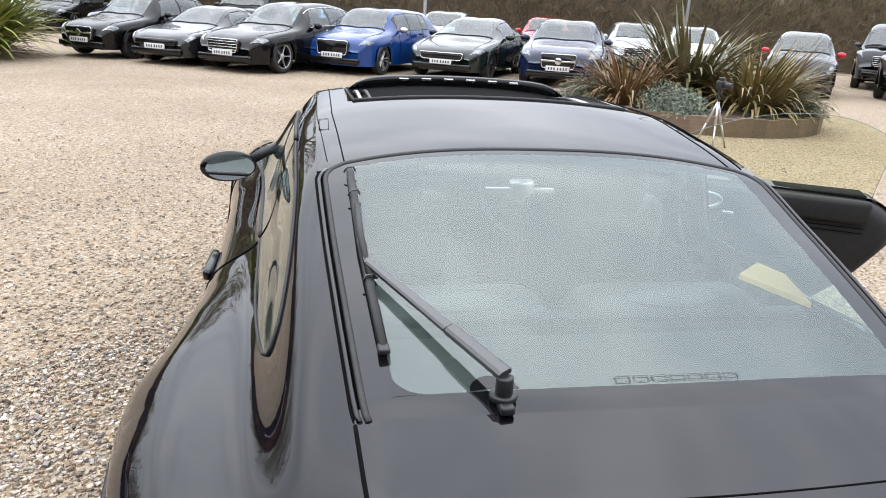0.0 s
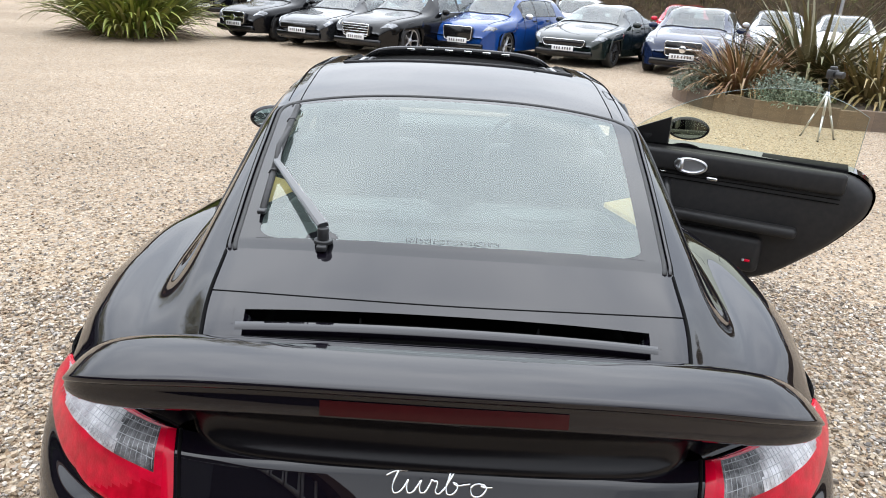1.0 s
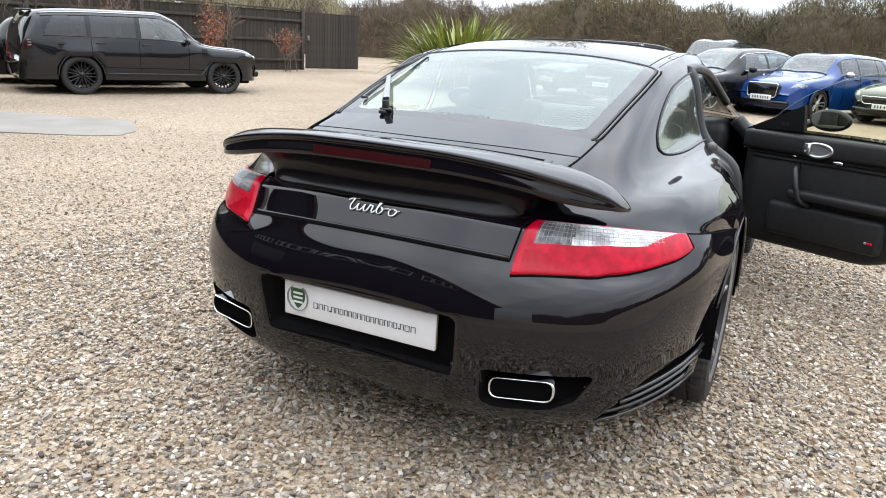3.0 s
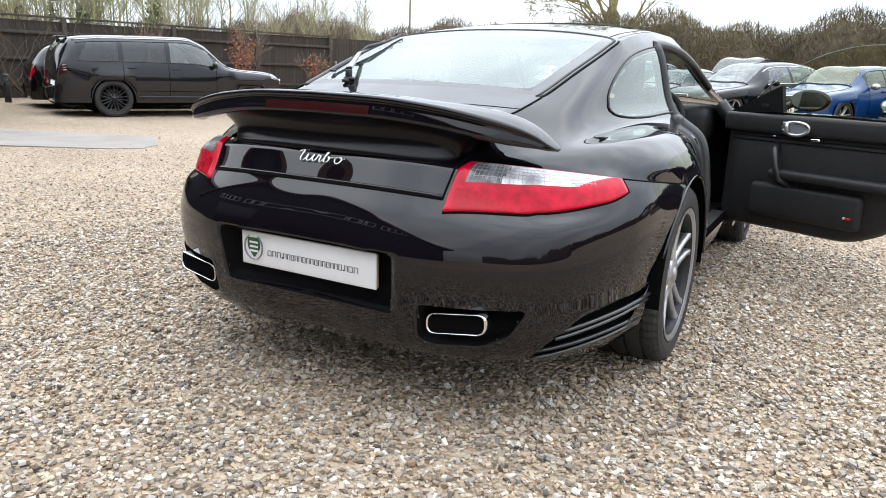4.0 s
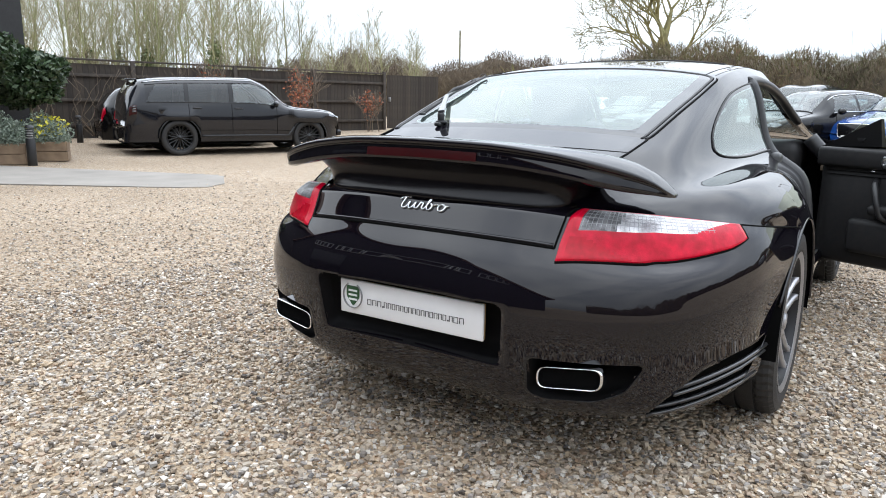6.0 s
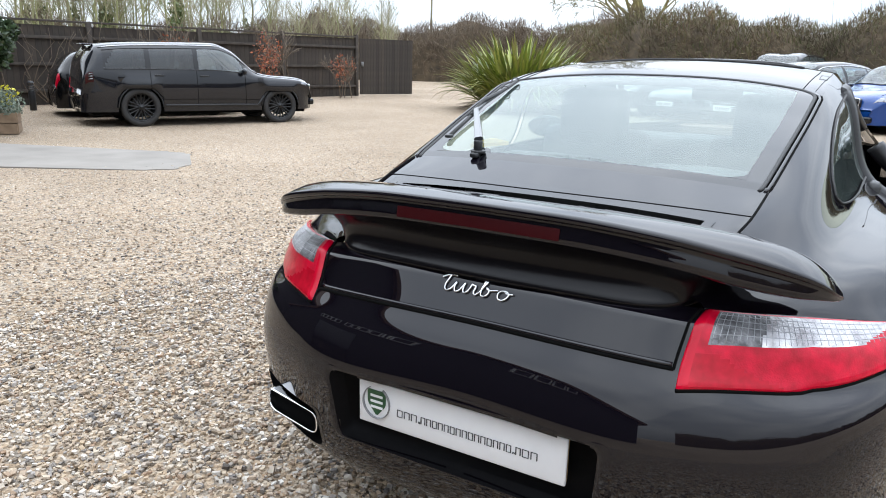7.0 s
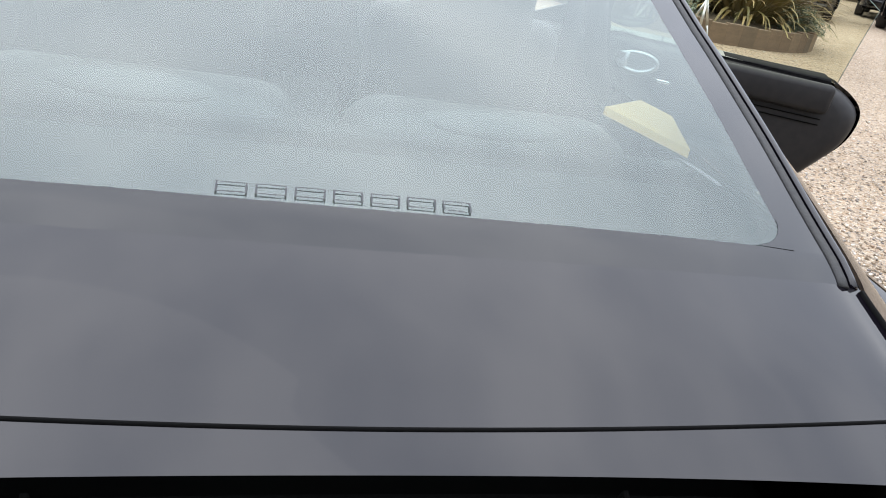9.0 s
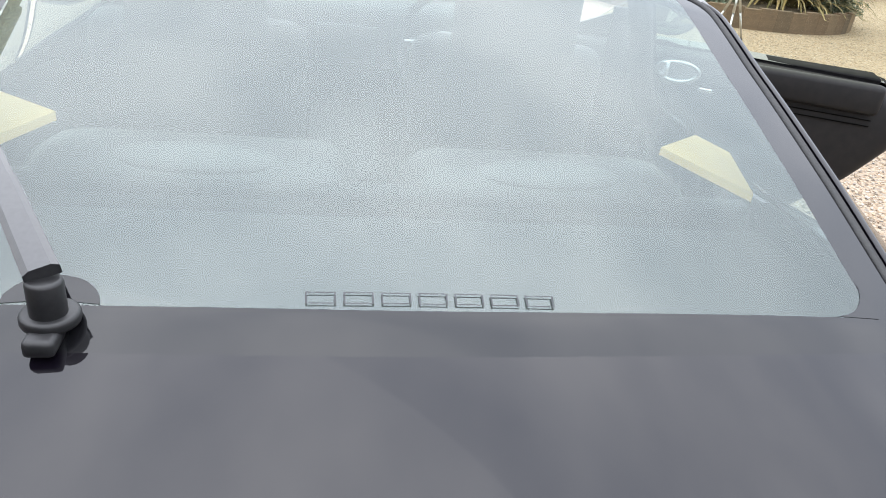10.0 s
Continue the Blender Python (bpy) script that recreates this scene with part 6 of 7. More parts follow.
def stones(name, count, R, dense, r0, r1, seed):
    rng = np.random.default_rng(seed)
    a = rng.uniform(0, 6.283, count)
    # dense round the car, thinning out with distance
    d = R * np.sqrt(rng.random(count)) if dense else R - .35 + rng.exponential(2.4, count)
    x, y = .4 + d * np.cos(a), -.6 + d * np.sin(a)
    k = (y > -2.9) & ~((abs(x) < .72) & (y > -.45) & (y < 3))
    x, y = x[k], y[k]
    n = len(x)
    r = r0 + (r1 - r0) * rng.random(n) ** 2.2
    base = np.array([(a, b, c) for c in (-1, 1) for b in (-1, 1) for a in (-1, 1)], float) / math.sqrt(3)
    v = base[None] * (1 + rng.uniform(-.32, .32, (n, 8, 3)))
    v *= np.stack([rng.uniform(.9, 1.45, n), rng.uniform(.75, 1.0, n), rng.uniform(.42, .75, n)], 1)[:, None] * r[:, None, None]
    t, u = rng.uniform(0, 6.283, n), rng.normal(0, .35, n)
    c, s = np.cos(u)[:, None], np.sin(u)[:, None]
    X, Z = v[..., 0] * c - v[..., 2] * s, v[..., 0] * s + v[..., 2] * c
    c, s = np.cos(t)[:, None], np.sin(t)[:, None]
    X, Y = X * c - v[..., 1] * s, X * s + v[..., 1] * c
    gz = -0.17 * np.exp(-((x + 11.6) ** 2 + (y - 8.2) ** 2) / 40.0)
    P = np.stack([X + x[:, None], Y + y[:, None], Z + (gz + r * rng.uniform(.05, .85, n))[:, None]], 2).reshape(-1, 3)
    q = np.array([(0, 2, 3, 1), (4, 5, 7, 6), (0, 1, 5, 4), (2, 6, 7, 3), (0, 4, 6, 2), (1, 3, 7, 5)])
    Fq = (np.arange(n)[:, None, None] * 8 + q[None]).reshape(-1, 4)
    me = bpy.data.meshes.new(name)
    me.vertices.add(len(P))
    me.vertices.foreach_set("co", P.ravel())
    me.loops.add(Fq.size)
    me.loops.foreach_set("vertex_index", Fq.ravel().astype(np.int32))
    me.polygons.add(len(Fq))
    me.polygons.foreach_set("loop_start", np.arange(0, Fq.size, 4, dtype=np.int32))
    me.polygons.foreach_set("use_smooth", np.zeros(len(Fq), bool))
    me.materials.append(M_STONE)
    me.update(calc_edges=True)
    return tagged(new(name, me), "loose tan, grey and brown gravel stones", "gravel", kind="stuff")


stones("gravel_stones", 132000, 3.1, True, .0055, .0145, 5)
stones("gravel_stones_far", 70000, 3.1, False, .006, .013, 6)

# ---- the concrete path on the left ----
M_CONC = mat("concrete_path", (.20, .182, .16), .9, color2=(.27, .245, .215), noise_scale=1.6, bump=.15, bump_scale=60)
P1, P2, P3, P4 = (-6.0, 3.35), (-7.5, 4.75), (-16.5, 1.0), (-13.5, -1.2)
ring = round_poly([P1, P2, P3, P4], .55, 8)
rr = random.Random(4)
ring = [(x + rr.uniform(-.05, .05), y + rr.uniform(-.05, .05)) for x, y in ring]
n = len(ring)
V = [(x, y, ground_z(x, y) + z) for z in (-.05, .008) for x, y in ring]
F = [(k, (k + 1) % n, n + (k + 1) % n, n + k) for k in range(n)] + [tuple(n + k for k in range(n))]
tagged(obj("concrete_path", V, F, M_CONC, smooth=False), "pale worn concrete path edge on the gravel", "path", kind="structure")

# ---- fence ----
M_FENCE = mat("dark_fence_wood", (.035, .028, .022), .8, color2=(.065, .052, .042), noise_scale=5, bump=.3, bump_scale=40)
M_FPLANK = mat("fence_board", (.75, .75, .75), .85, color2=(1.15, 1.1, 1.05), noise_scale=9, objrand=[(.030, .024, .020), (.050, .040, .032), (.040, .034, .028), (.058, .046, .036)], bump=.25, bump_scale=60)
_line = [Vector(p) for p in ((-14.2, 21.1, 0), (-15.2, 18.9, 0), (-15.9, 15.9, 0), (-16.6, 13.1, 0), (-17.4, 10.1, 0), (-17.9, 7.0, 0), (-18.4, 3.5, 0))]
fence = thing("fence", "dark brown close-boarded timber fence with rails", "fence", pose(-17.2, 16, 0), kind="structure")
_FM = Matrix.Translation((-17.2, 16, 0)).inverted()
_pm = None
for i in range(1, len(_line) - 1):
    a, b = _line[i], _line[i + 1]
    d = (b - a)
    l = d.length
    d.normalize()
    nrm = Vector((d.y, -d.x, 0))
    if nrm.x < 0:
        nrm = -nrm
    ang_f = math.degrees(math.atan2(d.y, d.x))
    hh = 1.98
    nb = int(l / .145)
    for k in range(nb):
        c = a + d * ((k + .5) * l / nb)
        z0 = ground_z(c.x, c.y)
        if _pm is None:
            bm = box_bm(.14, .018, 1.0, (0, 0, .5))
            bo = part("board", bm, M_FPLANK, fence, smooth=False)
            _pm = bo.data
        else:
            bo = new("board", _pm)
            bo.parent = fence
        bo.matrix_local = _FM @ (pose(c.x, c.y, z0, 0, 0, ang_f + 3) @ Matrix.Diagonal((l / nb / .14 * 1.02, 1, hh, 1)))
    npost = max(2, round(l / 2.4) + 1)
    for k in range(npost):
        c = a + d * (k * l / (npost - 1)) + nrm * .06
        part("post", box_bm(.11, .11, hh + .12, (0, 0, (hh + .12) / 2), .008), M_FENCE, fence).matrix_local = _FM @ pose(c.x, c.y, ground_z(c.x, c.y), 0, 0, ang_f)
    c = (a + b) / 2 + nrm * .05
    for z in (.35, 1.02, 1.68):
        part("rail", box_bm(l, .07, .08, (0, 0, 0), .006), M_FENCE, fence).matrix_local = _FM @ pose(c.x, c.y, z + ground_z(c.x, c.y), 0, 0, ang_f)
    part("capping", box_bm(l, .09, .05, (0, 0, 0), .006), M_FENCE, fence).matrix_local = _FM @ pose(c.x, c.y, hh + .04, 0, 0, ang_f)
gate = thing("timber_gate", "dark weathered close-boarded timber gate standing closed", "gate", pose(_line[0].x, _line[0].y, 0), kind="structure")
d = _line[1] - _line[0]
gl = d.length * .93
d.normalize()
ang_f = math.degrees(math.atan2(d.y, d.x))
for k in range(20):
    bo = new("gate_board", _pm)
    bo.parent = gate
    bo.matrix_local = pose(d.x * gl * (k + .5) / 20, d.y * gl * (k + .5) / 20, .04, 0, 0, ang_f + 4) @ Matrix.Diagonal((gl / 20 / .14 * 1.02, 1, 1.94, 1))
    bo.data = _pm
part("latch", box_bm(.08, .05, .16, (d.x * gl * .97 + .05, d.y * gl * .97, 1.1)), M_INKGREY, gate)

# ---- steel field gate far off ----
M_GALV = mat("galvanised_steel", (.45, .46, .48), .45, metal=.7, color2=(.36, .37, .39), noise_scale=20)
prs = []
g0, g1 = Vector((-17.6, 33.0, 0)), Vector((-13.8, 34.2, 0))
for z in (.2, .4, .6, .82, 1.1, 1.25):
    prs.append(tube([g0 + Vector((0, 0, z)), g1 + Vector((0, 0, z))], .025, 6))
for k in (0, .5, 1):
    p = g0.lerp(g1, k)
    prs.append(tube([p + Vector((0, 0, .0)), p + Vector((0, 0, 1.27))], .03, 6))
prs.append(tube([g0 + Vector((0, 0, .2)), g0.lerp(g1, .5) + Vector((0, 0, 1.25))], .022, 6))
prs.append(tube([g0.lerp(g1, .5) + Vector((0, 0, 1.25)), g1 + Vector((0, 0, .2))], .022, 6))
V, F = merge(*prs)
tagged(obj("field_gate", V, F, M_GALV), "galvanised steel field gate in the distance", "gate")

# ---- buildings ----
M_CLAD = mat("black_weatherboard", (.008, .008, .009), .6, color2=(.014, .014, .015), noise_scale=8, bump=.2, bump_scale=30)
M_TILE = mat("roof_tile", (.10, .06, .045), .8, color2=(.16, .09, .06), noise_scale=6, bump=.3, bump_scale=20)
M_SIGN = mat("sign_white", (.72, .72, .72), .5, color2=(.78, .78, .78), noise_scale=3)
barn = thing("barn", "black weatherboarded barn showroom behind the car", "building", pose(-4.4, -4.0, 0, 0, 0, -24), kind="structure")
# local x along the gable, local y towards the yard
BW, BE, BA, BD = 6.4, 1.75, 4.6, 12.0
KX, KZ = 2.3, 2.85   # where the steep roof meets the shallower side roofs
gable = [(-BW, 0), (BW, 0), (BW, BE), (KX, KZ), (0, BA), (-KX, KZ), (-BW, BE)]
V = [(x, 0, z) for x, z in gable] + [(x, -BD, z) for x, z in gable]
obj("wall", V, [tuple(range(7)), tuple(range(13, 6, -1)), (1, 8, 9, 2), (0, 6, 13, 7)], M_CLAD, barn, smooth=False)
for sg in (1, -1):
    for (x0, z0), (x1, z1) in (((BW + .4, BE - .1), (KX, KZ + .05)), ((KX, KZ + .052), (0, BA + .05))):
        V = [(sg * x0, .25, z0), (sg * x1, .25, z1), (sg * x1, -BD - .3, z1), (sg * x0, -BD - .3, z0)]
        V += [(x, y, z + .10) for x, y, z in V]
        obj("roof", V, [(0, 1, 2, 3), (7, 6, 5, 4), (0, 4, 5, 1), (1, 5, 6, 2), (2, 6, 7, 3), (3, 7, 4, 0)], M_TILE, barn, smooth=False)
z = .1
while z < BA - .2:
    w = BW if z < BE else KX + (BW - KX) * (KZ - z) / (KZ - BE) if z < KZ else KX * (BA - z) / (BA - KZ)
    part("weatherboard", box_bm(2 * w, .03, .20, (0, .02, z + .1), rot=Matrix.Rotation(radians(-4), 4, "X")), M_CLAD, barn, smooth=False)
    z += .19
x = -1.5
for w in [.42, .46, .44, .46, .46, .30, .40, .36, .48, .44, .18, .48, .30, .44, .46, .44, .40]:
    w *= .62
    if .18 < w < .19:
        x += .24
        continue
    V, F = tube([(x, .06, 2.28), (x + w, .06, 2.28), (x + w, .06, 2.60), (x, .06, 2.60)], .034, 4, True)
    obj("sign_bar", V, F, M_SIGN, barn, "white sign shape")
    x += w + .07
part("door_leaf", box_bm(2.4, .06, 1.9, (0, .03, .98), .01), M_GLASSDARK, barn, "dark glazed showroom door")
annexe = thing("annexe", "black weatherboarded annexe wall with low roof", "building", pose(-13.85, 5.25, 0, 0, 0, math.degrees(math.atan2(-9.3, 3.9))), kind="structure")
V = [(0, 0, 0), (10, 0, 0), (10, 0, 3.9), (0, 0, 3.9), (0, -6, 0), (10, -6, 0), (10, -6, 3.9), (0, -6, 3.9)]
obj("wall", V, [(0, 1, 2, 3), (4, 7, 6, 5), (1, 5, 6, 2), (0, 3, 7, 4), (3, 2, 6, 7)], M_CLAD, annexe, smooth=False)
z = .1
while z < 3.8:
    part("weatherboard", box_bm(10.04, .03, .19, (5, .02, z + .1), rot=Matrix.Rotation(radians(-4), 4, "X")), M_CLAD, annexe, smooth=False)
    part("weatherboard", box_bm(.03, 6.0, .19, (-.02, -3, z + .1), rot=Matrix.Rotation(radians(-4), 4, "Y")), M_CLAD, annexe, smooth=False)
    z += .18
V = [(-.3, .4, 3.8), (10.3, .4, 3.8), (10.3, -3, 5.4), (-.3, -3, 5.4), (10.3, -6.4, 3.8), (-.3, -6.4, 3.8)]
V += [(a, b, c + .12) for a, b, c in V]
obj("roof", V, [(6, 7, 8, 9), (9, 8, 10, 11), (0, 1, 7, 6), (0, 6, 9, 3), (3, 9, 11, 5), (1, 2, 8, 7), (2, 4, 10, 8), (0, 3, 2, 1), (3, 5, 4, 2)], M_TILE, annexe, smooth=False)

# distant house with dark panels on its roof
M_BRICK = mat("far_brick", (.30, .14, .09), .85, color2=(.38, .2, .13), noise_scale=3)
M_SLATE = mat("solar_panel", (.30, .33, .38), .3, color2=(.25, .28, .33), noise_scale=2)
house = thing("far_house", "distant brick house with grey panels on a tiled roof", "house", pose(-19.5, 82, 0, 0, 0, 8))
V = [(-7, -4, 0), (7, -4, 0), (7, 4, 0), (-7, 4, 0), (-7, -4, 4.2), (7, -4, 4.2), (7, 4, 4.2), (-7, 4, 4.2), (-7, 0, 6.2), (7, 0, 6.2)]
obj("wall", V, [(0, 1, 5, 4), (1, 2, 6, 9, 5), (2, 3, 7, 6), (3, 0, 4, 8, 7)], M_BRICK, house, smooth=False)
V = [(-7.3, -4.4, 4.0), (7.3, -4.4, 4.0), (7.3, 0, 6.35), (-7.3, 0, 6.35), (7.3, 4.4, 4.0), (-7.3, 4.4, 4.0)]
roof = obj("roof", V, [(0, 1, 2, 3), (3, 2, 4, 5)], M_TILE, house, smooth=False)
for xx in (-4.6, 0.2):
    V = [(xx - 2, -4.0, 4.32), (xx + 2, -4.0, 4.32), (xx + 2, -.5, 6.2), (xx - 2, -.5, 6.2)]
    obj("solar_panel", V, [(0, 1, 2, 3)], M_SLATE, roof, smooth=False)
part("chimney", box_bm(.7, .7, 1.4, (4.5, 0, 6.6), .03), M_BRICK, roof)

# ---- plants ----
def blade_mesh(leaves):
    """Curved strap leaves from rows of base, heading, lean, length, width, droop."""
    V, F = [], []
    for (bx, by, bz, az, lean, ln, wd, droop) in leaves:
        d = Vector((math.cos(az), math.sin(az), 0))
        sd = Vector((-d.y, d.x, 0))
        p = Vector((bx, by, bz))
        a = lean
        n = 7
        o = len(V)
        for k in range(n + 1):
            t = k / n
            w = wd * (0.55 + 0.6 * t if t < .5 else 1.7 * (1 - t) ** .8 * .85 + .02)
            fold = Vector((0, 0, w * .35))
            V += [tuple(p - sd * w + fold), tuple(p), tuple(p + sd * w + fold)]
            a += droop / n * (0.4 + 1.6 * t)
            p = p + (d * math.sin(a) + Vector((0, 0, 1)) * math.cos(a)) * (ln / n)
            if p.z < .02:
                p.z = .02
        for k in range(n):
            i = o + 3 * k
            F += [(i, i + 1, i + 4, i + 3), (i + 1, i + 2, i + 5, i + 4)]
    return V, F


def strap_plant(name, label, m, count, spread, ln, wd, material, seed, droop=1.2, lean=.7, up=.15):
    rng = random.Random(seed)
    L = []
    for k in range(count):
        az = rng.uniform(0, 6.283)
        rr = spread * math.sqrt(rng.random())
        le = up + lean * rng.random() ** .8 * (.4 + .6 * rr / max(spread, .01))
        l = ln * rng.uniform(.55, 1.08) * (1 - .25 * (le / 1.2))
        a2 = az + rng.uniform(-.5, .5)
        L.append((rr * math.cos(az), rr * math.sin(az), 0, a2, le, l, wd * rng.uniform(.7, 1.2), droop * rng.uniform(.25, 1.25) * (.4 + le)))
    V, F = blade_mesh(L)
    o = thing(name, label, "plant", m)
    obj("leaves", V, F, material, o)
    return o


M_FLAX = mat("green_flax", (1, 1, 1), .5, color2=(.75, .8, .7), noise_scale=5, island=[(.10, .15, .03), (.20, .25, .045), (.29, .32, .06), (.38, .38, .10), (.13, .15, .04), (.42, .38, .15)])
M_FLAXDRY = mat("dry_flax", (1, 1, 1), .7, color2=(.8, .8, .8), noise_scale=5, island=[(.14, .09, .05), (.22, .15, .09), (.10, .07, .04), (.28, .21, .13)])
M_BRONZE = mat("bronze_flax", (1, 1, 1), .5, color2=(.8, .8, .75), noise_scale=5, island=[(.16, .08, .04), (.24, .13, .06), (.30, .18, .09), (.12, .10, .04), (.34, .24, .12), (.20, .10, .06)])
M_OLIVE = mat("olive_flax", (1, 1, 1), .5, color2=(.8, .8, .75), noise_scale=5, island=[(.07, .08, .03), (.11, .11, .045), (.16, .14, .07), (.22, .19, .11), (.09, .08, .04), (.13, .13, .05)])
M_AMBER = mat("amber_flax", (1, 1, 1), .5, color2=(.8, .8, .75), noise_scale=5, island=[(.13, .10, .035), (.22, .17, .06), (.30, .22, .09), (.12, .11, .04), (.34, .27, .13), (.20, .11, .05)])
M_GREYLEAF = mat("grey_green_leaf", (1, 1, 1), .7, color2=(.8, .8, .8), noise_scale=9, island=[(.14, .18, .13), (.20, .25, .19), (.27, .31, .25), (.10, .14, .09)])
M_YELLOWFL = mat("yellow_flower", (.55, .50, .03), .6)
M_BUSH = mat("dark_bush_leaf", (1, 1, 1), .5, color2=(.8, .8, .8), noise_scale=9, island=[(.015, .035, .012), (.03, .06, .018), (.05, .09, .03), (.025, .045, .02), (.08, .11, .05)])
M_REDLEAF = mat("red_leaf", (1, 1, 1), .6, color2=(.8, .8, .8), noise_scale=9, island=[(.30, .05, .025), (.42, .12, .04), (.22, .07, .035), (.36, .18, .08)])
M_TWIG = mat("bare_twig", (1, 1, 1), .85, color2=(.8, .8, .8), noise_scale=9, island=[(.10, .07, .05), (.15, .11, .075), (.20, .155, .11), (.13, .10, .07), (.24, .19, .14)])
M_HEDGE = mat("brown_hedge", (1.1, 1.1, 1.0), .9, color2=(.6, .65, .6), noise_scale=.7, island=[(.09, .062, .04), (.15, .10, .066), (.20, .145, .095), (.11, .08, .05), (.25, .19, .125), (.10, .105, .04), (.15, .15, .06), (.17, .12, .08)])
# Core colour darker than the twigs, holding the shade inside the hedge.
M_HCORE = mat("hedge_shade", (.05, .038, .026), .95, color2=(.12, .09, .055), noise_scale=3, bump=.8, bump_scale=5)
M_BARK = mat("bark", (.13, .11, .08), .9, color2=(.17, .16, .09), noise_scale=4, bump=.5, bump_scale=20)
M_IVYBARK = mat("mossy_bark", (.16, .14, .07), .9, color2=(.24, .22, .09), noise_scale=2, bump=.5, bump_scale=20)
M_IVYLEAF = mat("ivy_leaf", (1, 1, 1), .6, color2=(.8, .8, .8), noise_scale=3, island=[(.07, .10, .025), (.11, .14, .04), (.05, .075, .02), (.15, .16, .055)])
M_SOIL = mat("planting_soil", (.06, .045, .03), .95, color2=(.10, .075, .05), noise_scale=9, bump=.6, bump_scale=40)

gz = ground_z(-7.5, 16.3)
ph = strap_plant("green_flax_plant", "large green strap-leaved flax clump on gravel", pose(-7.7, 16.4, gz), 1150, .85, 2.35, .054, M_FLAX, 3, 1.05, .78)
V, F = blade_mesh([(1.0 * math.cos(a) * r, 1.0 * math.sin(a) * r, .02, a, 1.0 + .4 * q, .9 + .5 * q, .025, .9) for a, r, q in [(random.Random(k).uniform(0, 6.28), random.Random(k + 500).uniform(.5, .9), random.Random(k + 900).random()) for k in range(160)]])
obj("dry_leaves", V, F, M_FLAXDRY, ph, "dry brown hanging leaves")

# round raised bed with timber edging
bed = thing("round_bed", "round raised bed edged with upright weathered timbers", "planter", pose(6.06, 10.1, 0))
M_SLEEPER = mat("weathered_timber", (.8, .8, .8), .85, color2=(1.15, 1.1, 1.05), noise_scale=7, objrand=[(.11, .078, .055), (.17, .125, .09), (.14, .10, .072), (.20, .145, .10), (.10, .078, .06)], bump=.35, bump_scale=30)
RB = 2.1
_sm = None
for k in range(60):
    a = 2 * math.pi * k / 60
    hgt = .29 + .012 * math.sin(k * 2.3)
    if _sm is None:
        o = part("timber", box_bm(.10, .227, 1.0, (0, 0, .5), .006), M_SLEEPER, bed, smooth=False)
        _sm = o.data
    else:
        o = new("timber", _sm)
        o.parent = bed
    o.matrix_local = pose(RB * math.cos(a), RB * math.sin(a), -.02, 0, 0, math.degrees(a)) @ Matrix.Diagonal((1, 1, hgt, 1))
V = [(0, 0, .26)] + [(r * math.cos(2 * math.pi * k / 40), r * math.sin(2 * math.pi * k / 40), z) for r, z in ((1.2, .26), (2.06, .2)) for k in range(40)]
F = [(0, 1 + k, 1 + (k + 1) % 40) for k in range(40)] + [(1 + k, 41 + k, 41 + (k + 1) % 40, 1 + (k + 1) % 40) for k in range(40)]
obj("soil", V, F, M_SOIL, bed)
strap_plant("tall_flax_plant", "tall olive strap-leaved flax in the round bed", pose(6.1, 10.2, .2), 340, .40, 2.05, .046, M_OLIVE, 11, 1.5, 1.0)
strap_plant("bronze_flax_plant", "bronze strap-leaved flax in the round bed", pose(4.75, 9.7, .2), 460, .42, 1.25, .024, M_BRONZE, 12, 1.6, 1.0)
strap_plant("bronze_flax_plant", "bronze and green strap-leaved flax in the round bed", pose(6.75, 9.3, .2), 560, .5, 1.55, .027, M_AMBER, 13, 1.5, 1.05)
strap_plant("wispy_grass", "thin wispy brown grass at the bed edge", pose(7.55, 9.7, .2), 420, .4, .95, .006, M_BRONZE, 14, 1.2, 1.0)


def leaf_cloud(count, shape, size, seed, flat=.5):
    """Small leaf quads scattered through a shape function that returns a point."""
    rng = np.random.default_rng(seed)
    P = np.array([shape(rng) for _ in range(count)])
    n = len(P)
    u = rng.normal(size=(n, 3))
    u /= np.linalg.norm(u, axis=1)[:, None]
    w = rng.normal(size=(n, 3))
    v = np.cross(u, w)
    v /= np.linalg.norm(v, axis=1)[:, None]
    s = size * rng.uniform(.6, 1.3, n)[:, None]
    V = np.stack([P - u * s, P + v * s * flat, P + u * s, P - v * s * flat], 1).reshape(-1, 3)
    F = np.arange(n * 4).reshape(-1, 4)
    return V.tolist(), F.tolist()


def ball(cx, cy, cz, rx, ry, rz, lump=.25):
    def f(rng):
        d = rng.normal(size=3)
        d /= np.linalg.norm(d)
        q = (rng.random() ** .35) * (1 + lump * math.sin(5 * d[0] + 3 * d[1]) * math.cos(4 * d[2] + 2 * d[0]))
        return (cx + rx * d[0] * q, cy + ry * d[1] * q, cz + rz * abs(d[2]) * q if cz < .3 else cz + rz * d[2] * q)
    return f


def low_bush(name, label, m, material, r, h, seed, count=3500, size=.03, flat=.3, flowers=0):
    o = thing(name, label, "shrub", m)
    V, F = leaf_cloud(count, ball(0, 0, 0.02, r, r, h), size, seed, flat)
    obj("leaves", V, F, material, o)
    if flowers:
        V, F = leaf_cloud(flowers, ball(0, 0, h * .6, r * .9, r * .9, h * .45), .035, seed + 1, .9)
        obj("flowers", V, F, M_YELLOWFL, o, "yellow flowers")["kind"] = "stuff"
    return o


low_bush("lavender_bush", "grey-green lavender bush in the round bed", pose(5.05, 8.75, .2), M_GREYLEAF, .55, .42, 21)
low_bush("rosemary_bush", "grey-green low bush in the round bed", pose(4.2, 9.9, .2), M_GREYLEAF, .5, .38, 22)
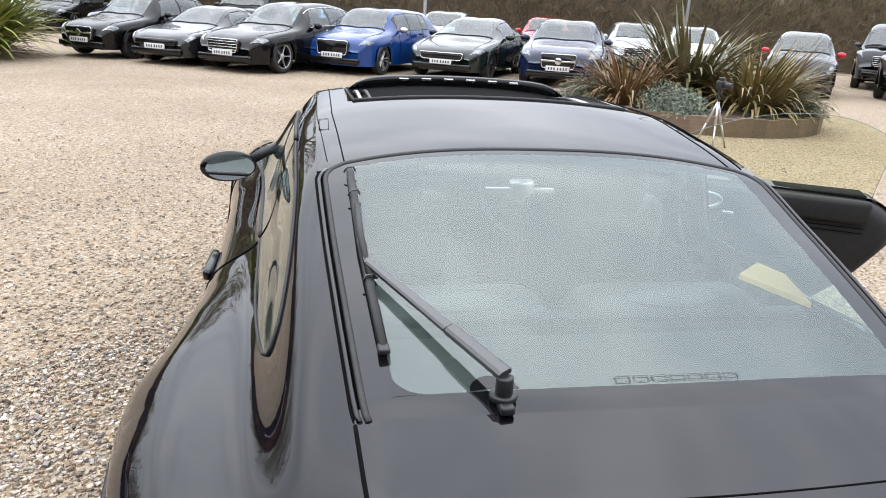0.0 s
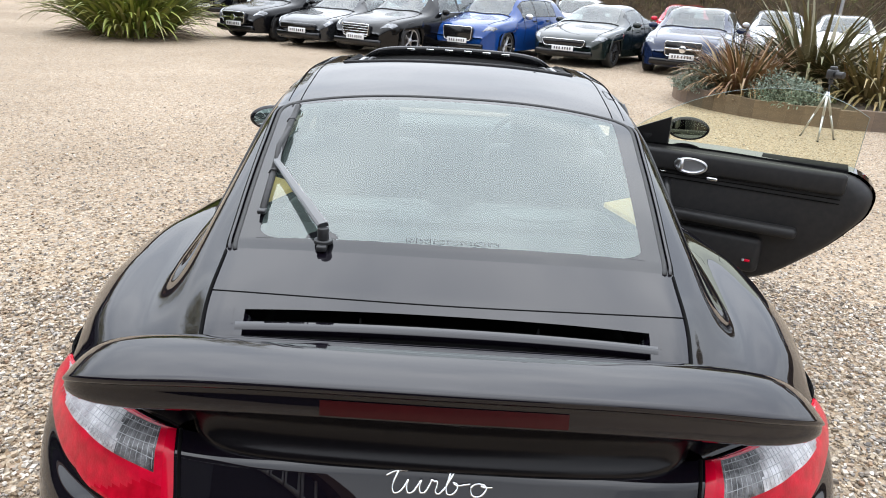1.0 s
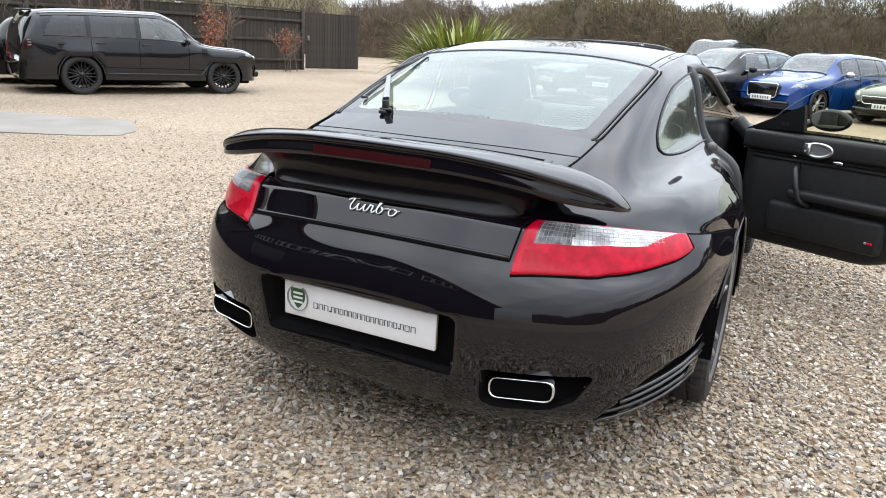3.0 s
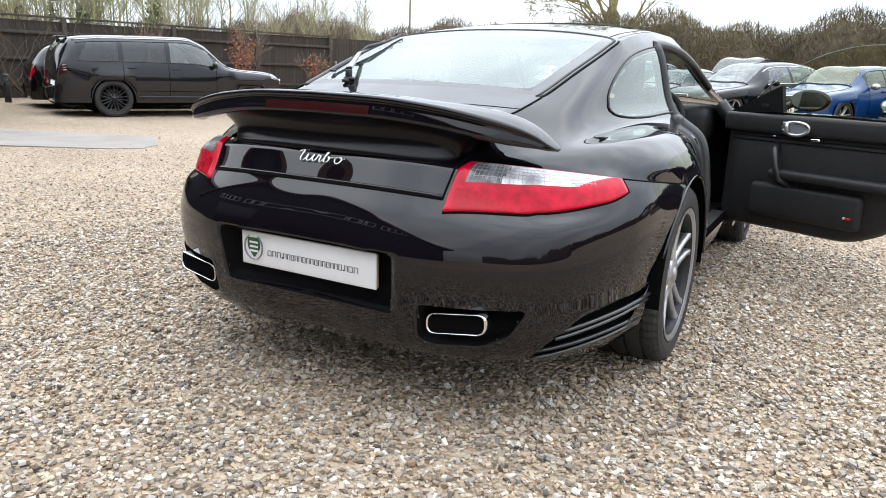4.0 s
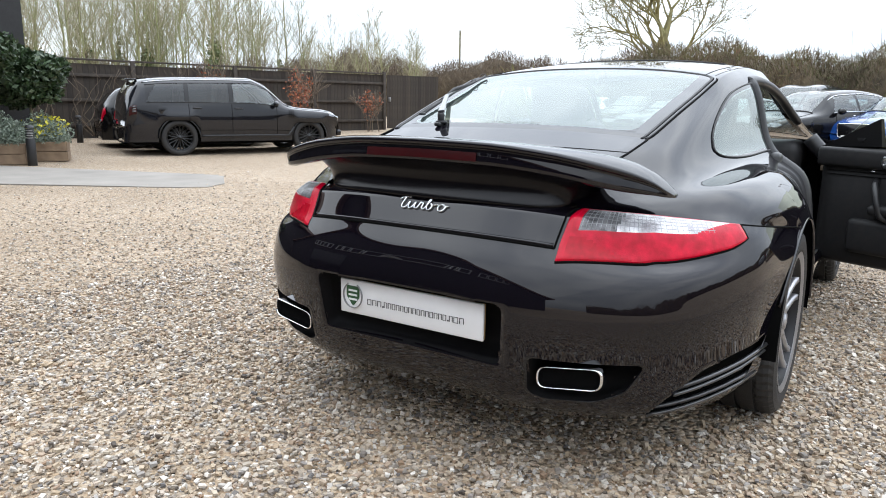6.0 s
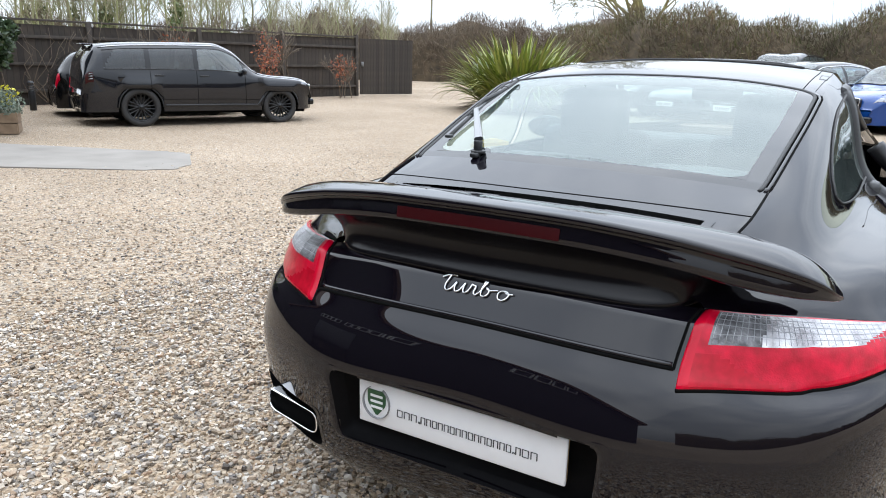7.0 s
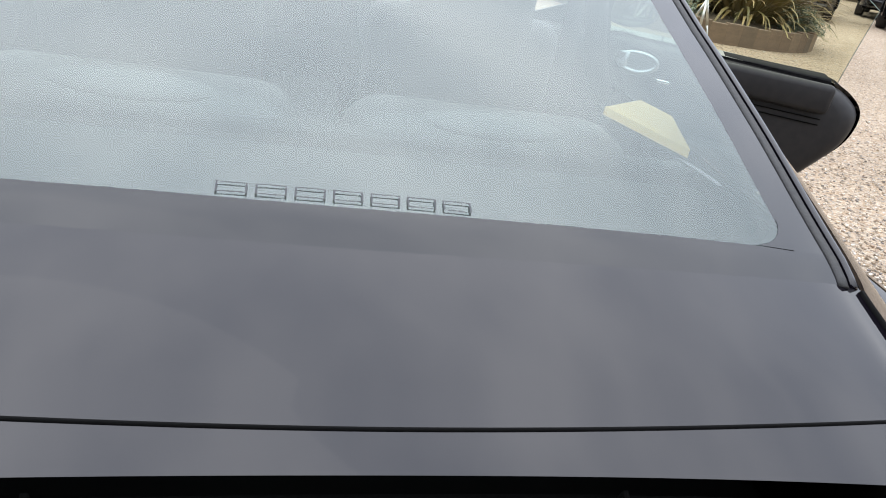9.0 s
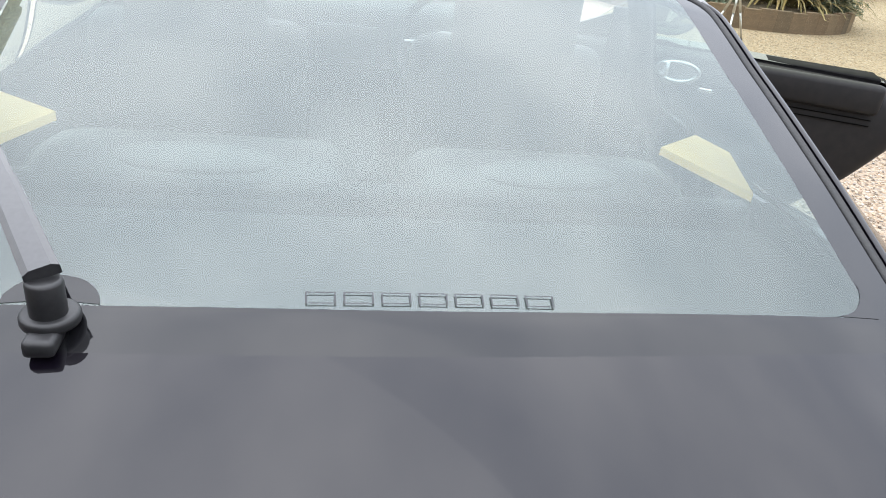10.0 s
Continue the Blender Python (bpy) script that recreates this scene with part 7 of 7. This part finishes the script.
low_bush("rosemary_bush", "grey-green low bush at the bed edge", pose(7.4, 8.95, .2), M_GREYLEAF, .45, .35, 23)

# tripod with a camera
tri = thing("tripod", "silver tripod with a black camera on top", "tripod", pose(4.78, 7.1, 0, 0, 0, 20) @ Matrix.Diagonal((.62, .62, .74, 1)))
for k in range(3):
    a = radians(90 + 120 * k + 15)
    V, F = tube([(0, 0, .80), (.17 * math.cos(a), .17 * math.sin(a), .42)], .026, 8)
    lg = obj("leg", V, F, M_SILVER, tri, "silver tripod leg")
    V, F = tube([(.165 * math.cos(a), .165 * math.sin(a), .43), (.36 * math.cos(a), .36 * math.sin(a), .01)], .020, 8)
    obj("lower_leg", V, F, M_SILVER, lg)
    part("foot", cyl_bm(.02, .02, (.362 * math.cos(a), .362 * math.sin(a), .012), "z", 10), M_RUBBER, lg)
part("column", cyl_bm(.016, .28, (0, 0, .84), "z", 12), M_TRIM, tri)
part("head", box_bm(.07, .07, .09, (0, 0, .97), .015), M_TRIM, tri)
V, F = tube([(0, 0, .95), (.14, -.1, .86)], .008, 6)
obj("pan_handle", V, F, M_TRIM, tri)
camthing = thing("camera_on_tripod", "black photo camera with lens on a tripod", "camera", pose(4.78, 7.1, .755, 0, 0, 30))
part("camera_body", join_bm(box_bm(.15, .08, .11, (0, 0, .055), .015), box_bm(.07, .07, .05, (0, 0, .125), .012)), M_TRIM, camthing)
part("camera_lens", cyl_bm(.04, .12, (0, -.09, .055), "y", 20, bevel=.006), M_TRIM, camthing)

# ---- beside the path: boxes, bollards, clipped tree ----
M_BOXWOOD = mat("planter_wood", (.16, .11, .07), .85, color2=(.24, .17, .11), noise_scale=8, bump=.3, bump_scale=40)
for (x, y, s, fl) in ((-11.75, 3.7, .62, 0), (-12.1, 4.62, .62, 40)):
    b = thing("planter_box", "weathered timber planter box beside the path", "planter", pose(x, y, ground_z(x, y), 0, 0, -35), "planter boxes")
    for k in range(2):
        for a in range(4):
            part("plank", box_bm(s, .035, .17, (0, -s / 2, .10 + .18 * k), .006, rot=None), M_BOXWOOD, b, smooth=False).matrix_local = pose(0, 0, 0, 0, 0, 90 * a)
    part("soil", box_bm(s - .06, s - .06, .04, (0, 0, .30)), M_SOIL, b, smooth=False)
    low_bush("lavender_bush", "silvery lavender in a timber planter box" if not fl else "silvery shrub with yellow flowers in a planter box", pose(x, y, ground_z(x, y) + .32), M_GREYLEAF, .42, .50, 31 + fl, 3000, .035, .25, fl * 3)
for x, y in ((-11.2, 3.82), (-16.3, 7.75)):
    b = thing("bollard_light", "black bollard light with louvred head", "bollard", pose(x, y, ground_z(x, y)), "bollard lights")
    part("post", cyl_bm(.075, .46, (0, 0, .23), "z", 20, bevel=.004), M_TRIM, b)
    for k in range(4):
        part("louvre", cyl_bm(.075, .018, (0, 0, .49 + k * .04), "z", 20, r2=.06), M_TRIM, b)
    part("lamp_core", cyl_bm(.045, .16, (0, 0, .54), "z", 14), M_WHITEPLATE, b)
    part("cap", cyl_bm(.08, .05, (0, 0, .655), "z", 20, r2=.05, bevel=.004), M_TRIM, b)
for x, y, h, r, sd in ((-11.95, 3.2, 1.75, .85, 41), (-12.8, 4.72, 1.5, .70, 42)):
    b = thing("clipped_tree", "evergreen tree with a rounded dark crown on a bare stem", "tree", pose(x, y, ground_z(x, y)))
    V, F = tube([(0, 0, 0), (.02, .01, .6), (0, 0, h - .1)], .03, 8, r_end=.022)
    obj("trunk", V, F, M_BARK, b)
    V, F = leaf_cloud(9000, ball(0, 0, h, r, r, .55, .18), .055, sd, .55)
    obj("crown", V, F, M_BUSH, b)


# ---- bare trees ----
def tree_mesh(seed, height, trunk_r, levels=5, spread=.55, stems=1, twig=.006):
    rng = random.Random(seed)
    pairs = []

    def grow(p, d, ln, r, lv):
        pts = [p]
        q = p
        n = 3 if lv > 1 else 2
        for k in range(n):
            d = (d + Vector((rng.uniform(-1, 1), rng.uniform(-1, 1), rng.uniform(-.3, .6))) * .14).normalized()
            q = q + d * ln / n
            pts.append(q)
        r2 = max(r * .62, twig)
        pairs.append(tube(pts, r, 5 if lv > 2 else 3, r_end=r2))
        if lv == 0:
            return
        kids = rng.choice((2, 3, 3, 4)) if lv > 1 else rng.choice((3, 4, 5))
        for k in range(kids):
            t = rng.uniform(.45, 1.0) if k else 1.0
            b = pts[0].lerp(pts[-1], t) if t < 1 else pts[-1]
            a = rng.uniform(0, 6.283)
            side = d.cross(Vector((math.cos(a), math.sin(a), .3))).normalized()
            nd = (d + side * rng.uniform(.5, 1.0) * spread * 1.6 + Vector((0, 0, .12))).normalized()
            grow(b, nd, ln * rng.uniform(.58, .82), r2 * (.9 if k == 0 else .7), lv - 1)
    for s in range(stems):
        d = Vector((rng.uniform(-.2, .2), rng.uniform(-.2, .2), 1)).normalized()
        grow(Vector((rng.uniform(-.3, .3) * (stems > 1), rng.uniform(-.3, .3) * (stems > 1), -.1)), d, height * .33, trunk_r, levels)
    return merge(*pairs)


M_SAPLING = mat("pale_mossy_bark", (.85, .85, .8), .9, color2=(1.1, 1.1, 1.0), noise_scale=1.5, island=[(.34, .30, .22), (.24, .24, .13), (.42, .38, .29), (.30, .26, .19), (.22, .25, .10), (.38, .33, .25)], bump=.3, bump_scale=20)


def wood_tree(seed, height):
    """A slim upright tree: bent leader, steep side branches, fine twigs."""
    rng = random.Random(seed)
    pairs = []
    pts = [Vector((0, 0, -.1))]
    for q in range(9):
        pts.append(pts[-1] + Vector((rng.uniform(-.16, .16), rng.uniform(-.16, .16), height / 9)))
    pairs.append(tube(pts, .085 * height / 10, 5, r_end=.012))
    for b in range(26):
        f = rng.uniform(.22, .97)
        i0 = min(int(f * 9), 8)
        p = pts[i0].lerp(pts[i0 + 1], f * 9 - i0)
        a = rng.uniform(0, 6.283)
        d = Vector((math.cos(a), math.sin(a), rng.uniform(.8, 1.9))).normalized()
        l = height * (1.08 - f) * rng.uniform(.30, .52) + .5
        bp_ = [p]
        for q in range(4):
            d = (d + Vector((rng.uniform(-.2, .2), rng.uniform(-.2, .2), .12))).normalized()
            bp_.append(bp_[-1] + d * l / 4)
        pairs.append(tube(bp_, .028 * (1.25 - f), 3, r_end=.008))
        for q in range(8):
            g = rng.uniform(.25, 1.0) * 4
            k0 = min(int(g), 3)
            e = bp_[k0].lerp(bp_[k0 + 1], g - k0)
            a2 = rng.uniform(0, 6.283)
            d2 = (d + Vector((math.cos(a2), math.sin(a2), rng.uniform(-.1, .6))) * .8).normalized()
            l2 = l * rng.uniform(.18, .42)
            m2 = e + d2 * l2 * .5
            pairs.append(tube([e, m2, m2 + (d2 + Vector((0, 0, .25))).normalized() * l2 * .5], .0095, 3, r_end=.005))
    return merge(*pairs)


_tm = []
for k in range(5):
    V, F = wood_tree(100 + k, 9.0 + .5 * k)
    o = obj("trunk", V, F, M_SAPLING)
    _tm.append(o.data)
    bpy.data.objects.remove(o)
rng = random.Random(8)
for k in range(150):
    th = radians(rng.uniform(34, 74))
    dd = rng.uniform(38, 62)
    sc = rng.uniform(.62, 1.02) * (1.0 if th > radians(43) else .62)
    t = thing("bare_tree", "bare winter tree in the wood behind the fence", "tree", pose(1.3 - dd * math.sin(th), -2.7 + dd * math.cos(th), 0, 0, 0, rng.uniform(0, 360)) @ Matrix.Scale(sc, 4), "wood behind the fence")
    b = new("trunk", _tm[k % 5])
    b.parent = t
    if k % 6 == 0:
        V, F = leaf_cloud(420, ball(0, 0, 2.6, .42, .42, 2.5, .3), .13, 300 + k, .7)
        obj("ivy", V, F, M_IVYLEAF, t, "green ivy on the trunk")
V, F = tree_mesh(77, 19.0, .42, 6, .55, 3, .018)
big = thing("large_bare_tree", "large bare tree with mossy trunk beyond the hedge", "tree", pose(-18.0, 66.5, 0))
obj("trunk", V, F, M_IVYBARK, big)

# ivy-green undergrowth and scrub behind the fence
def scrub(name, label, pts, width, height, count, seed, material, core, twig_len=.5, twig_w=.012, lean=.5, kind="stuff", cat="hedge"):
    """A thicket along a line: a rough core with many thin twigs on it."""
    rng = np.random.default_rng(seed)
    P = [Vector((*p, 0)) for p in pts]
    segs = [(P[i], P[i + 1], (P[i + 1] - P[i]).length) for i in range(len(P) - 1)]
    tot = sum(s[2] for s in segs)

    def at(d):
        for a, b, l in segs:
            if d <= l:
                return a.lerp(b, d / l), (b - a).normalized()
            d -= l
        return segs[-1][1], (segs[-1][1] - segs[-1][0]).normalized()
    nl = max(8, int(tot / .6))
    prof = [(-.5, 0), (-.52, .35), (-.46, .7), (-.3, .9), (0, .97), (.3, .9), (.46, .7), (.52, .35), (.5, 0)]
    V = []
    for i in range(nl + 1):
        c, d = at(tot * i / nl)
        nrm = Vector((d.y, -d.x, 0))
        hh = height * (1 + .12 * math.sin(i * .37 + seed) + .07 * math.sin(i * 1.13))
        for k, (u, w) in enumerate(prof):
            j = 1 + .18 * noise.noise(Vector((i * .35, k * .8, seed)))
            V.append(c + nrm * (u * width * .86 * j) + Vector((0, 0, w * hh * .93 * j)))
    fs = grid_faces(nl + 1, len(prof))
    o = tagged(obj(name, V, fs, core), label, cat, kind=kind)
    D = rng.uniform(0, tot, count)
    A = rng.uniform(0, math.pi, count)
    TV = []
    for d0, a in zip(D, A):
        c, d = at(d0)
        nrm = Vector((d.y, -d.x, 0))
        i = d0 / tot * nl
        hh = height * (1 + .12 * math.sin(i * .37 + seed) + .07 * math.sin(i * 1.13))
        e = Vector((math.copysign(abs(math.cos(a)) ** .6, math.cos(a)) * .5 * width, 0, math.sin(a) ** .6 * hh)) * rng.uniform(.82, 1.02)
        p = c + nrm * e.x + Vector((0, 0, e.z))
        out = (nrm * math.cos(a) * .6 + Vector((0, 0, 1)) * (math.sin(a) * .6 + .45) + Vector(rng.normal(0, lean, 3))).normalized()
        s = out.cross(Vector(rng.normal(0, 1, 3)))
        s.normalize()
        l = twig_len * rng.uniform(.5, 1.4)
        w = twig_w * rng.uniform(.7, 1.5)
        TV += [p - s * w, p + s * w, p + out * l]
    tw = obj("twigs", TV, [(3 * k, 3 * k + 1, 3 * k + 2) for k in range(count)], material, o, "bare brown twigs", smooth=False)
    return o


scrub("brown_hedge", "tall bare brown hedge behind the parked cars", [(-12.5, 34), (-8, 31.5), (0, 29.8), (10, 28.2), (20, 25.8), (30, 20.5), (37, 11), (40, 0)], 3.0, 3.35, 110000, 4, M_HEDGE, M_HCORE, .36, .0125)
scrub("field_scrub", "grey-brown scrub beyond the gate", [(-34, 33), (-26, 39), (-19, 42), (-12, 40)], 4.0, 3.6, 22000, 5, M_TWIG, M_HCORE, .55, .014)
# the ivy core's dark green likewise has the thicket's inner shade in it
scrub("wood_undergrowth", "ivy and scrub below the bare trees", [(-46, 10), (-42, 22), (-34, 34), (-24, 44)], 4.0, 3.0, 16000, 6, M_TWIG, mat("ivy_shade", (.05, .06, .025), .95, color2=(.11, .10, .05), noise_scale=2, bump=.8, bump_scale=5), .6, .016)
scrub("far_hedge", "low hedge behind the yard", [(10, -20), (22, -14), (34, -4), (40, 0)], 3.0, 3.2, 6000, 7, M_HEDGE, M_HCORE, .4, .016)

# thin tops above the hedge
rng2 = random.Random(5)
prs = []
for k in range(150):
    x = rng2.uniform(-6, 36)
    y = 29.6 - .11 * max(0, x) - .006 * max(0, x) ** 2 + rng2.uniform(-.8, .8)
    h = 2.6 + rng2.random() ** 2 * 1.7
    prs.append(tube([(x, y, 2.0), (x + rng2.uniform(-.15, .15), y, (2 + h) / 2), (x + rng2.uniform(-.3, .3), y, h)], .012, 3, r_end=.004))
V, F = merge(*prs)
tagged(obj("hedge_shoots", V, F, M_TWIG), "thin bare shoots above the hedge", "hedge", kind="stuff")

# red-leaved shrubs against the fence
for x, y, h, r, n in ((-15.0, 14.3, 1.9, .42, 480), (-14.6, 17.4, 1.35, .42, 260), (-15.6, 11.4, 2.0, .4, 180)):
    s = thing("red_shrub", "sparse shrub with red young leaves against the fence", "shrub", pose(x, y, ground_z(x, y)), "red shrubs")
    V, F = tree_mesh(int(h * 100), h * 1.5, .02, 3, .5, 4, .006)
    obj("branch_frame", V, F, M_TWIG, s)
    V, F = leaf_cloud(n, ball(0, 0, h * .68, r, r, h * .36, .3), .042, int(h * 77), .5)
    obj("leaves", V, F, M_REDLEAF, s)
# climbers on the fence
prs = []
for k in range(46):
    a0 = Vector((-17.2 + rng2.uniform(-.1, .1), rng2.uniform(6.5, 11.5), 0))
    a0.x = -17.35 - (11 - a0.y) * .13 + .25
    pts = [a0]
    for q in range(6):
        pts.append(pts[-1] + Vector((rng2.uniform(-.02, .05), rng2.uniform(-.3, .3), rng2.uniform(.15, .42))))
    prs.append(tube(pts, .012, 4, r_end=.005))
V, F = merge(*prs)
tagged(obj("fence_climber", V, F, M_TWIG), "leafless climber spread over the fence", "climber", kind="stuff")

# lighting columns and a far pole
for x, y, h in ((3.5, 22.0, 6.0), (12.5, 22.0, 6.0)):
    p = thing("lamp_post", "slim grey lighting column behind the cars", "lamp post", pose(x, y, 0), "lamp posts")
    part("column", cyl_bm(.06, h, (0, 0, h / 2), "z", 12, r2=.035), M_GALV, p)
    part("lantern", box_bm(.18, .5, .08, (0, -.25, h), .03), M_GALV, p)
p = thing("utility_pole", "distant wooden utility pole", "pole", pose(-36.8, 60, 0))
part("shaft", cyl_bm(.12, 7.9, (0, 0, 3.95), "z", 8, r2=.09), M_BARK, p)
